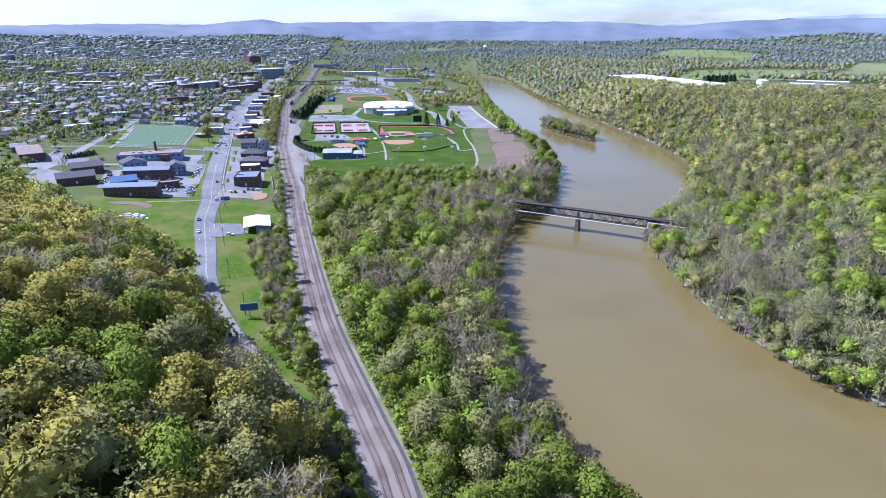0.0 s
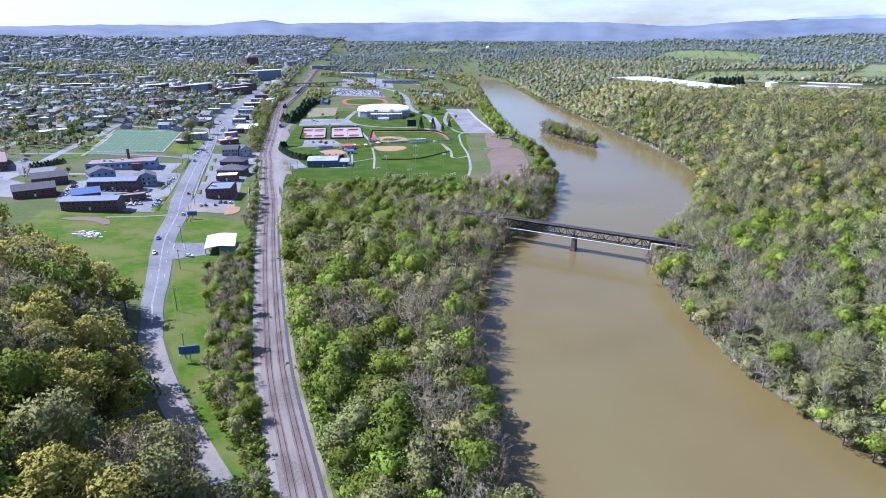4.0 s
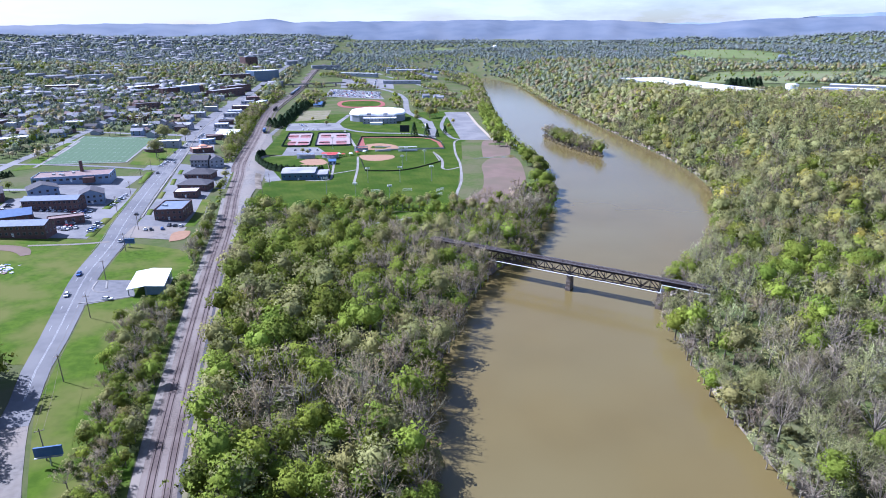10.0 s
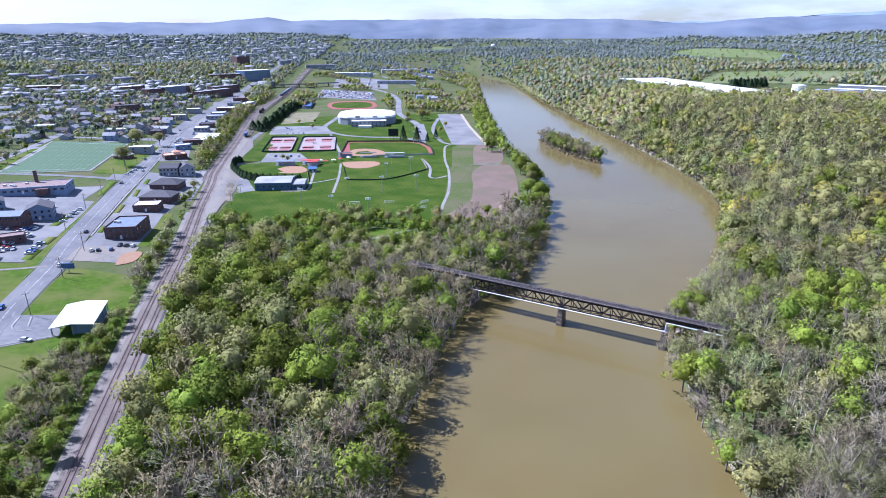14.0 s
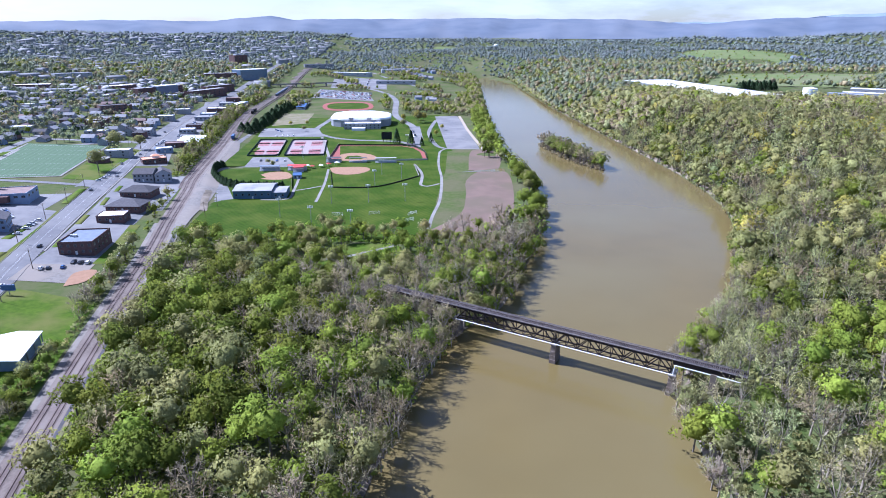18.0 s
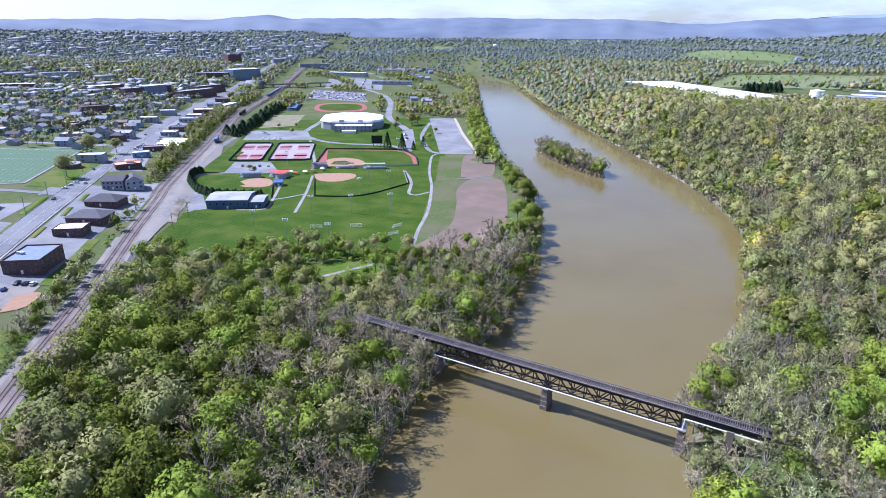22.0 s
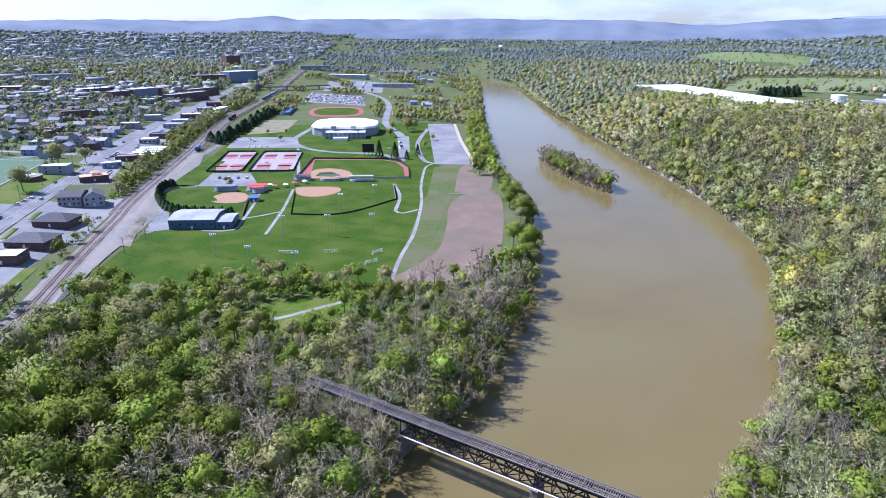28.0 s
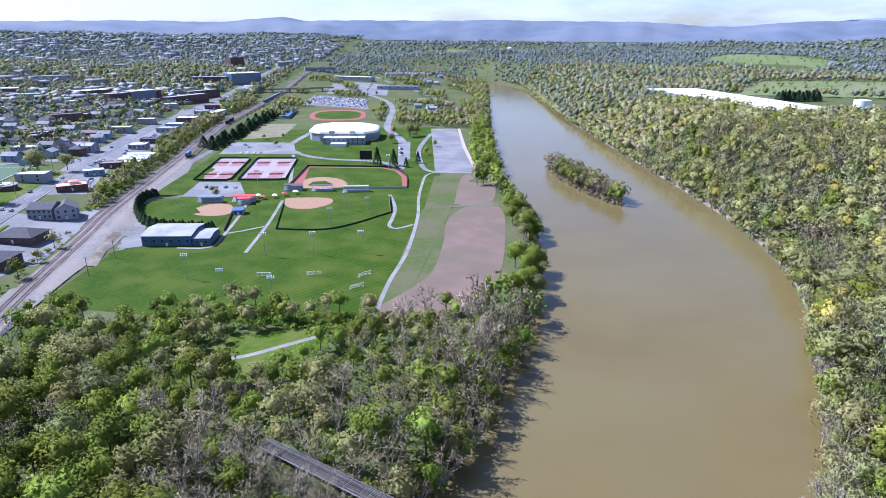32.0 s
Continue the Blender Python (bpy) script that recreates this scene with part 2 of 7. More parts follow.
def water_material():
    m = material("muddy_water", (0.131, 0.099, 0.035), (0.12, 0.091, 0.033), 0.03, 0.15, 0.08, (0.136, 0.109, 0.044), 0.008, spec=0.5, bump_scale=0.7)
    b = m.node_tree.nodes["Principled BSDF"]
    b.inputs["IOR"].default_value = 1.33
    return m


def striped(m, width, amount, angle):
    """Adds faint mowing stripes to a lawn."""
    nt = m.node_tree
    b = nt.nodes["Principled BSDF"]
    src = b.inputs["Base Color"].links[0].from_socket
    co, mp, wv, mr, mul = (nt.nodes.new("ShaderNode" + k) for k in ("TexCoord", "Mapping", "TexWave", "MapRange", "VectorMath"))
    mp.inputs["Rotation"].default_value = (0, 0, radians(angle))
    wv.inputs["Scale"].default_value, wv.inputs["Distortion"].default_value, wv.inputs["Detail"].default_value = 0.314 / width, 0.6, 2
    mr.inputs[1].default_value, mr.inputs[2].default_value, mr.inputs[3].default_value, mr.inputs[4].default_value = 0.35, 0.65, 1 - amount, 1 + amount
    mul.operation = "SCALE"
    nt.links.new(co.outputs["Object"], mp.inputs[0])
    nt.links.new(mp.outputs[0], wv.inputs[0])
    nt.links.new(wv.outputs[1], mr.inputs[0])
    nt.links.new(src, mul.inputs[0])
    nt.links.new(mr.outputs[0], mul.inputs["Scale"])
    nt.links.new(mul.outputs[0], b.inputs["Base Color"])


striped(M["pitch"], 3.0, 0.1, 24)
striped(M["turf"], 4.6, 0.06, -31)
M["water"] = water_material()


M["roof_dark"] = material("dark_shingles", (0.085, 0.08, 0.085), (0.06, 0.058, 0.062), 0.8, 0.9, 0.2, per_object=0.2)
M["roof_grey"] = material("grey_roofing", (0.24, 0.24, 0.25), (0.19, 0.19, 0.20), 0.4, 0.9, 0.1, (0.28, 0.275, 0.27), 0.1, per_object=0.15)
M["roof_blue"] = material("blue_grey_roofing", (0.15, 0.18, 0.23), (0.12, 0.145, 0.19), 0.4, 0.7, 0.1)
M["roof_bright_blue"] = material("blue_metal_roof", (0.07, 0.135, 0.27), (0.055, 0.11, 0.23), 0.4, 0.5, 0)
M["roof_brown"] = material("brown_roofing", (0.23, 0.165, 0.145), (0.18, 0.13, 0.115), 0.4, 0.9, 0.1)
M["roof_orange"] = material("orange_roofing", (0.62, 0.30, 0.17), (0.55, 0.26, 0.15), 0.5, 0.7, 0)
M["red"] = material("red_paint", (0.45, 0.06, 0.05), (0.38, 0.05, 0.045), 0.8, 0.6, 0)
M["court_red"] = material("red_court", (0.27, 0.115, 0.115), (0.235, 0.1, 0.1), 0.6, 0.85, 0)
M["court_grey"] = material("grey_court", (0.29, 0.235, 0.225), (0.25, 0.2, 0.192), 0.4, 0.85, 0)
M["track_red"] = material("red_track", (0.248, 0.077, 0.0605), (0.22, 0.066, 0.055), 0.6, 0.9, 0)
M["siding"] = material("pale_siding", (0.31, 0.32, 0.34), (0.26, 0.27, 0.29), 0.7, 0.8, 0, per_object=0.2)
M["siding_blue"] = material("blue_grey_siding", (0.22, 0.28, 0.38), (0.19, 0.245, 0.34), 0.6, 0.7, 0)
M["siding_navy"] = material("dark_blue_siding", (0.075, 0.125, 0.2), (0.06, 0.105, 0.172), 0.6, 0.6, 0)
M["stone_tan"] = material("tan_stone", (0.36, 0.3, 0.23), (0.3, 0.248, 0.19), 0.3, 0.95, 0.2)
M["glass"] = material("window_glass", (0.035, 0.045, 0.06), (0.025, 0.03, 0.045), 0.3, 0.08, 0, spec=0.6, per_object=0.4)
M["glass_blue"] = material("blue_curtain_glass", (0.13, 0.19, 0.27), (0.11, 0.16, 0.23), 0.2, 0.12, 0, spec=0.6)
M["trim"] = material("white_trim", (0.72, 0.72, 0.70), (0.66, 0.66, 0.645), 0.8, 0.6, 0)
M["frame"] = material("window_frame", (0.20, 0.185, 0.175), (0.17, 0.155, 0.148), 0.8, 0.7, 0)
M["black"] = material("black_cloth", (0.025, 0.028, 0.028), (0.018, 0.02, 0.02), 0.8, 0.8, 0)
M["green_screen"] = material("green_screen", (0.03, 0.06, 0.045), (0.025, 0.05, 0.038), 0.8, 0.85, 0)
M["tyre"] = material("tyre_rubber", (0.02, 0.02, 0.02), (0.015, 0.015, 0.015), 2, 0.9, 0)
M["pole"] = material("weathered_pole", (0.22, 0.17, 0.13), (0.17, 0.13, 0.10), 1.0, 0.9, 0)
M["galv"] = material("galvanised_steel", (0.45, 0.46, 0.47), (0.40, 0.41, 0.42), 1.0, 0.5, 0, metal=0.6)
M["sleeper"] = material("stained_sleepers", (0.105, 0.08, 0.068), (0.075, 0.057, 0.05), 1.5, 0.95, 0.3, (0.14, 0.11, 0.095), 0.1)
M["deck"] = material("weathered_deck", (0.15, 0.135, 0.13), (0.09, 0.08, 0.078), 0.8, 0.9, 0.3, per_object=0.4)
M["pier"] = material("stained_masonry", (0.20, 0.165, 0.135), (0.13, 0.105, 0.085), 0.6, 0.95, 0.4)
M["paint"] = material("road_paint", (0.42, 0.42, 0.41), (0.26, 0.26, 0.26), 0.8, 0.8, 0)
for _k, _c in (("car_white", (0.7, 0.7, 0.7)), ("car_silver", (0.42, 0.43, 0.45)), ("car_black", (0.03, 0.03, 0.035)), ("car_red", (0.35, 0.03, 0.03)), ("car_blue", (0.04, 0.10, 0.32))):
    M[_k] = material(_k, _c, tuple(v * 0.92 for v in _c), 0.5, 0.3, 0, spec=0.5)


# ---- mesh helpers ----
def mesh_arrays(name, verts, faces, mats, mat_index=None, smooth=False, outward=None):
    """A mesh from numpy arrays: verts (n, 3) and faces (m, 3 or 4)."""
    verts, faces = np.asarray(verts, np.float32), np.asarray(faces, np.int32)
    me = bpy.data.meshes.new(name)
    n, k = faces.shape
    me.vertices.add(len(verts))
    me.vertices.foreach_set("co", verts.ravel())
    me.loops.add(n * k)
    me.loops.foreach_set("vertex_index", faces.ravel())
    me.polygons.add(n)
    me.polygons.foreach_set("loop_start", np.arange(0, n * k, k, dtype=np.int32))
    me.polygons.foreach_set("loop_total", np.full(n, k, np.int32))
    for m in mats if isinstance(mats, (list, tuple)) else [mats]:
        me.materials.append(m)
    if mat_index is not None:
        me.polygons.foreach_set("material_index", np.asarray(mat_index, np.int32))
    if smooth:
        me.polygons.foreach_set("use_smooth", np.ones(n, bool))
    if outward is not None:
        me.attributes.new("outward", "FLOAT_VECTOR", "POINT").data.foreach_set("vector", np.asarray(outward, np.float32).ravel())
    me.update(calc_edges=True)
    return me


# ---- plan: banks, railway, road (metres, from the river's mouth of the view upstream) ----
L_BANK = [(140, -160), (62, 0), (18, 105), (0, 139), (-11, 154), (-25, 183), (-33, 211), (-41, 241), (-50, 288), (-53, 345), (-50, 392), (-37, 425), (-33, 463), (-34, 490), (-33, 519), (-32, 551), (-37, 605), (-49, 655), (-69, 719), (-100, 785), (-127, 879), (-176, 1057), (-258, 1380), (-326, 1665), (-410, 1960), (-640, 2200)]
R_BANK = [(420, -160), (300, 60), (200, 140), (104, 204), (84, 223), (62, 263), (51, 298), (44, 333), (38.5, 364), (43, 396), (57, 430), (68, 455), (74, 484), (83, 534), (90, 580), (92, 642), (83, 702), (65, 767), (35, 857), (-23, 1024), (-106, 1269), (-181, 1521), (-268, 1809), (-350, 1960), (-560, 2120)]
RAIL = [(-10, 50), (-44, 115), (-63, 143), (-98, 192), (-121, 228), (-154, 283), (-189, 343), (-232, 419), (-272, 485), (-311, 553), (-339, 600), (-416, 750), (-483, 876), (-549, 1008), (-669, 1300), (-830, 1700), (-960, 2050)]
ROAD = [(-90, 146), (-106, 158), (-135, 181), (-148, 193), (-163, 208), (-172, 220), (-185, 236), (-198, 255), (-216, 280), (-240, 314), (-266, 359), (-290, 395), (-336, 470), (-385, 553), (-425, 620), (-478, 704), (-548, 835), (-620, 990), (-720, 1210), (-860, 1530), (-960, 1800)]
HILL_FOOT = [(40, -60), (-40, 85), (-98, 162), (-130, 190), (-160, 206), (-185, 224), (-225, 238), (-290, 264), (-345, 300), (-420, 330), (-700, 360)]


def smooth_line(pts, step=6.0):
    """A rounded line through the points, evenly stepped."""
    p = np.array(pts, float)
    out = []
    for i in range(len(p) - 1):
        a, b, c, d = p[max(i - 1, 0)], p[i], p[i + 1], p[min(i + 2, len(p) - 1)]
        n = max(2, int(np.linalg.norm(c - b) / step))
        for u in np.linspace(0, 1, n, endpoint=False):
            out.append(0.5 * ((2 * b) + (c - a) * u + (2 * a - 5 * b + 4 * c - d) * u**2 + (3 * b - a - 3 * c + d) * u**3))
    out.append(p[-1])
    return np.array(out)


def line_dist(px, py, line):
    """Distance from points to a line of points, and on which side (left of its run is positive)."""
    best, side = np.full(px.shape, 1e9), np.zeros(px.shape)
    for (ax, ay), (bx, by) in zip(line[:-1], line[1:]):
        dx, dy = bx - ax, by - ay
        u = np.clip(((px - ax) * dx + (py - ay) * dy) / (dx * dx + dy * dy), 0, 1)
        d = np.hypot(px - ax - u * dx, py - ay - u * dy)
        near = d < best
        best = np.where(near, d, best)
        side = np.where(near, np.sign(dx * (py - ay) - dy * (px - ax)), side)
    return best, side


def inside(px, py, poly):
    """Which points lie inside a polygon."""
    hit = np.zeros(px.shape, bool)
    for (ax, ay), (bx, by) in zip(poly, poly[1:] + poly[:1]):
        if ay == by:
            continue
        hit ^= ((ay > py) != (by > py)) & (px < (bx - ax) * (py - ay) / (by - ay) + ax)
    return hit


RIVER = L_BANK + R_BANK[::-1]
WATER_Z = -4.0


def step(x, a, b):
    u = np.clip((x - a) / (b - a), 0, 1)
    return u * u * (3 - 2 * u)


def waves(x, y):
    """Rolling ground, from a few sines."""
    return (np.sin(x * 0.0061 + 1.3 * np.sin(y * 0.0043)) + np.sin(y * 0.0077 + 1.7 * np.sin(x * 0.0037) + 2.0) + 0.6 * np.sin((x + y) * 0.0151 + 1.0) + 0.5 * np.sin((x - 0.6 * y) * 0.0113)) / 3.1


def height(x, y):
    """The ground's height."""
    x, y = np.asarray(x, float), np.asarray(y, float)
    wet = inside(x, y, RIVER)
    dl, _ = line_dist(x, y, L_BANK)
    dr, _ = line_dist(x, y, R_BANK)
    dt, st = line_dist(x, y, RAIL)
    left = dl < dr
    west = st > 0
    # flood plain, embankment, the town's slope
    town = 2.5 + 26 * (1 - np.exp(-0.085 * np.maximum(0, dt - 12) / 26))
    plain = 2.5 * (1 - step(dt, 10, 24))
    zl = np.where(west, town, plain)
    # wooded hill beside the road
    hx, hy = line_dist(x, y, HILL_FOOT)
    droad, _ = line_dist(x, y, ROAD)
    hill = np.where(hy > 0, 36 * (1 - np.exp(-hx / 42)), 0) * step(600 - y, 60, 260) * step(droad, 7, 30)
    zl = zl + hill
    zl = np.minimum(zl, -4 + 4 * step(dl, 0, 10) + np.maximum(0, dl - 10) * 0.9)
    bluff = step(y, 430, 760)
    zr = -4 + 3.0 * step(dr, 0, 6) + (1 - bluff) * 15 * (1 - np.exp(-dr / 90)) + bluff * 32 * step(dr, 0, 75)
    z = np.where(left, zl, zr)
    z = np.where(wet, -4.3 - np.minimum(3, 0.35 * np.minimum(dl, dr)), z)
    # island
    u = ((x + 38) * -0.49 + (y - 820) * 0.87) / 84
    v = ((x + 38) * 0.87 + (y - 820) * 0.49) / 15
    z = np.where(wet, np.maximum(z, -4.1 - 3 * np.maximum(0, np.hypot(u, v) - 0.8)), z)
    # land rises to far hills
    r = np.hypot(x, y - 150)
    far = step(r, 1300, 4000)
    dry = np.where(wet, 0, step(np.minimum(dl, dr), 0, 160))
    z = z + dry * (far * 72 + step(r, 1200, 2200) * 16 * (1 + waves(x, y)))
    return z


def heights(pts):
    pts = np.asarray(pts, float)
    return height(pts[:, 0], pts[:, 1])


# ---- ground, water, mountains ----
def spread(fine_a, fine_b, cell, lo, hi):
    mid = list(np.arange(fine_a, fine_b, cell))
    a, s = fine_a, cell
    low = []
    while a > lo:
        s *= 1.09
        a -= s
        low.append(a)
    b, s = mid[-1], cell
    high = []
    while b < hi:
        s *= 1.09
        b += s
        high.append(b)
    return np.array(low[::-1] + mid + high)


gx, gy = spread(-520, 260, 6, -4700, 4300), spread(40, 900, 6, -500, 5000)
X, Y = np.meshgrid(gx, gy)
Z = height(X.ravel(), Y.ravel()).reshape(X.shape)
nx, ny = len(gx), len(gy)
idx = np.arange(nx * ny).reshape(ny, nx)
quads = np.stack([idx[:-1, :-1], idx[:-1, 1:], idx[1:, 1:], idx[1:, :-1]], -1).reshape(-1, 4)
ground = new("ground", mesh_arrays("ground", np.stack([X.ravel(), Y.ravel(), Z.ravel()], 1), quads, M["ground"], smooth=True))
tagged(ground, "grassy valley floor and wooded slopes under leaf litter", "ground", kind="structure")

wl, wr = smooth_line(L_BANK, 12), smooth_line(R_BANK, 12)
nw = 200


def resample(line, n):
    s = np.r_[0, np.cumsum(np.hypot(*np.diff(line, axis=0).T))]
    t = np.linspace(0, s[-1], n)
    return np.stack([np.interp(t, s, line[:, 0]), np.interp(t, s, line[:, 1])], 1)


wv = []
wl, wr = resample(wl, nw), resample(wr, nw)
for k in range(9):
    u = -0.12 + 1.24 * k / 8
    wv.append(wl * (1 - u) + wr * u)
wv = np.concatenate(wv)
wi = np.arange(9 * nw).reshape(9, nw)
wf = np.stack([wi[:-1, :-1], wi[1:, :-1], wi[1:, 1:], wi[:-1, 1:]], -1).reshape(-1, 4)
water = new("water", mesh_arrays("water", np.c_[wv, np.full(len(wv), WATER_Z)], wf, M["water"]))
tagged(water, "wide muddy brown river, nearly still", "river", kind="structure")


def ridge(name, radius, depth, base, tops, mat, label):
    """A far range of mountains round the view, its skyline given by bearing (degrees from +y, left positive)."""
    az = np.linspace(70, -50, 241)
    top = np.interp(-az, [-a for a, _ in tops], [h for _, h in tops])
    top = top + 1.6 * np.sin(az * 1.9) + 1.2 * np.sin(az * 4.3 + 1)
    rows = []
    for k, u in enumerate(np.linspace(0, 1, 9)):
        rr = radius + depth * u
        fold = (1 - u) * u * (160 * np.sin(az * 0.5) + 120 * np.sin(az * 1.1 + 1) + 70 * np.sin(az * 2.3))
        rows.append(np.stack([-np.sin(np.radians(az)) * (rr - fold), np.cos(np.radians(az)) * (rr - fold) + 150, base + (top - base) * u**0.8], 1))
    v = np.concatenate(rows)
    i = np.arange(len(v)).reshape(9, len(az))
    f = np.stack([i[:-1, :-1], i[:-1, 1:], i[1:, 1:], i[1:, :-1]], -1).reshape(-1, 4)
    return tagged(new(name, mesh_arrays(name, v, f, mat, smooth=True)), label, "mountains", kind="structure")


ridge("backdrop_mountains", 3950, 650, 95, [(70, 170), (51, 181), (43.7, 198), (39.6, 200), (37.1, 196), (35.3, 202), (33.5, 218), (31.2, 236), (30, 226), (29.2, 212), (26, 219), (17, 223), (12.3, 232), (10.3, 226), (0.4, 222), (-1.9, 211), (-4.5, 194), (-6.6, 191), (-8.6, 205), (-10.9, 221), (-14.5, 226), (-30, 232), (-50, 240)], M["blue"], "long wooded mountain ridge on the horizon, coloured blue-grey for haze")
ridge("backdrop_mountains", 4640, 180, 95, [(70, 90), (4, 90), (-3, 205), (-7, 206), (-10.9, 212), (-16, 246), (-20, 256), (-50, 250)], M["blue_far"], "far mountain behind the ridge, coloured pale for haze")


# ---- draped surfaces ----
def ribbon(name, line, width, mat, lift=0.08, shift=0.0, z=None, thick=0.0):
    """A strip along a line, laid on the ground; with thick it gets sides."""
    line = np.asarray(line, float)
    d = np.gradient(line, axis=0)
    d /= np.hypot(d[:, 0], d[:, 1])[:, None]
    nrm = np.stack([-d[:, 1], d[:, 0]], 1)
    width, shift = (np.broadcast_to(np.asarray(v, float), (len(line),))[:, None] for v in (width, shift))
    a, b = line + nrm * (shift + width / 2), line + nrm * (shift - width / 2)
    mid = line + nrm * shift
    h = (heights(mid) if z is None else np.full(len(line), z)) + lift
    ha, hb = (heights(a) + lift, heights(b) + lift) if z is None else (h, h)
    n = len(line)
    if thick:
        v = np.concatenate([np.c_[a, ha], np.c_[b, hb], np.c_[a, ha - thick], np.c_[b, hb - thick]])
        i = np.arange(n - 1)
        f = np.concatenate([np.stack([i + n, i + n + 1, i + 1, i], 1), np.stack([i, i + 1, i + 2 * n + 1, i + 2 * n], 1), np.stack([i + n, i + 3 * n, i + 3 * n + 1, i + n + 1], 1)])
    else:
        v = np.concatenate([np.c_[a, ha], np.c_[b, hb]])
        i = np.arange(n - 1)
        f = np.stack([i + n, i + n + 1, i + 1, i], 1)
    return new(name, mesh_arrays(name, v, f, mat))


def patch(name, corners, mat, lift=0.06, n=10):
    """A four-cornered sheet laid on the ground."""
    c = [np.array(p, float) for p in corners]
    u = np.linspace(0, 1, n + 1)
    U, V = np.meshgrid(u, u)
    P = (c[0] * ((1 - U) * (1 - V))[..., None] + c[1] * (U * (1 - V))[..., None] + c[2] * (U * V)[..., None] + c[3] * ((1 - U) * V)[..., None]).reshape(-1, 2)
    i = np.arange((n + 1) ** 2).reshape(n + 1, n + 1)
    f = np.stack([i[:-1, :-1], i[:-1, 1:], i[1:, 1:], i[1:, :-1]], -1).reshape(-1, 4)
    return new(name, mesh_arrays(name, np.c_[P, heights(P) + lift], f, mat))


def loft(name, line_a, line_b, mat, lift=0.1, n=40, across=10):
    """A sheet between two lines, laid on the ground."""
    a, b = resample(smooth_line(line_a, 3), n), resample(smooth_line(line_b, 3), n)
    u = np.linspace(0, 1, across + 1)[:, None, None]
    P = (a * (1 - u) + b * u).reshape(-1, 2)
    i = np.arange((across + 1) * n).reshape(across + 1, n)
    f = np.stack([i[:-1, :-1], i[1:, :-1], i[1:, 1:], i[:-1, 1:]], -1).reshape(-1, 4)
    me = mesh_arrays(name, np.c_[P, heights(P) + lift], f, mat)
    if me.polygons[0].normal.z < 0:
        me.flip_normals()
    return new(name, me)


def area(name, outline, mat, lift=0.06, rounded=False):
    """A flat many-cornered sheet on level ground."""
    o = np.asarray(outline, float)
    if rounded:
        o = smooth_line(list(map(tuple, o)) + [tuple(o[0])], 3.0)[:-1]
    bm = bmesh.new()
    vs = [bm.verts.new((x, y, lift + float(height(x, y)))) for x, y in o]
    f = bm.faces.new(vs)
    if f.normal.z < 0:
        f.normal_flip()
    bmesh.ops.triangulate(bm, faces=[f])
    bmesh.ops.recalc_face_normals(bm, faces=bm.faces)
    me = bpy.data.meshes.new(name)
    bm.to_mesh(me)
    bm.free()
    me.materials.append(mat)
    return new(name, me)


# ---- trees ----


def leaf_cards(rng, pts, size, outward, rough=0.5):
    """One small leafy triangle at each point, its shading part outward, part its own."""
    n = len(pts)
    a = rng.normal(size=(n, 3)) + outward * 0.9 + (0, 0, 0.3)
    a /= np.linalg.norm(a, axis=1)[:, None]
    t = np.cross(a, rng.normal(size=(n, 3)))
    t /= np.linalg.norm(t, axis=1)[:, None]
    b = np.cross(a, t)
    s = size * rng.uniform(0.55, 1.35, (n, 1))
    k1, k2 = rng.uniform(0.5, 1.0, (n, 1)), rng.uniform(0.5, 1.0, (n, 1))
    v = np.stack([pts + t * s, pts + (-0.5 * t + 0.87 * b * k1) * s, pts + (-0.5 * t - 0.87 * b * k2) * s], 1).reshape(-1, 3)
    f = np.arange(3 * n).reshape(-1, 3)
    nrm = outward + (0, 0, 0.35) + rough * a
    nrm = np.repeat(nrm / np.linalg.norm(nrm, axis=1)[:, None], 3, 0)
    return v, f, nrm


def crown_points(rng, n, h, r, lobes, low=0.35, fill=0.25):
    """Points on the lobes of a crown for a tree of height h and crown radius r."""
    c = []
    for k in range(lobes):
        ang, rad = rng.uniform(0, 2 * np.pi), r * 0.62 * np.sqrt(rng.uniform(0.02, 1))
        top = 1 - 0.55 * (rad / r) ** 1.5
        c.append((rad * np.cos(ang), rad * np.sin(ang), h * (low + (top - low) * rng.uniform(0.25, 0.88))))
    c = np.array(c)
    rl = r * rng.uniform(0.38, 0.6, lobes)
    pick = rng.integers(0, lobes, n)
    d = rng.normal(size=(n, 3))
    d[:, 2] = np.abs(d[:, 2]) * 0.9 - 0.25
    d /= np.linalg.norm(d, axis=1)[:, None]
    q = np.where(rng.uniform(size=n) < fill, rng.uniform(0.3, 1, n), rng.uniform(0.85, 1.1, n))
    p = c[pick] + d * (rl[pick] * q)[:, None] * (1, 1, 0.85)
    return p, d, c


def limb(a, b, ra, rb, sides=4):
    a, b = np.array(a, float), np.array(b, float)
    d = (b - a) / np.linalg.norm(b - a)
    s = np.cross(d, (0.3, 0.9, 0.2))
    s /= np.linalg.norm(s)
    t = np.cross(d, s)
    ang = np.arange(sides) * 2 * np.pi / sides
    ring = np.cos(ang)[:, None] * s + np.sin(ang)[:, None] * t
    v = np.concatenate([a + ring * ra, b + ring * rb])
    i = np.arange(sides)
    j = (i + 1) % sides
    f = np.concatenate([np.stack([i, j, j + sides], 1), np.stack([i, j + sides, i + sides], 1)])
    return v, f


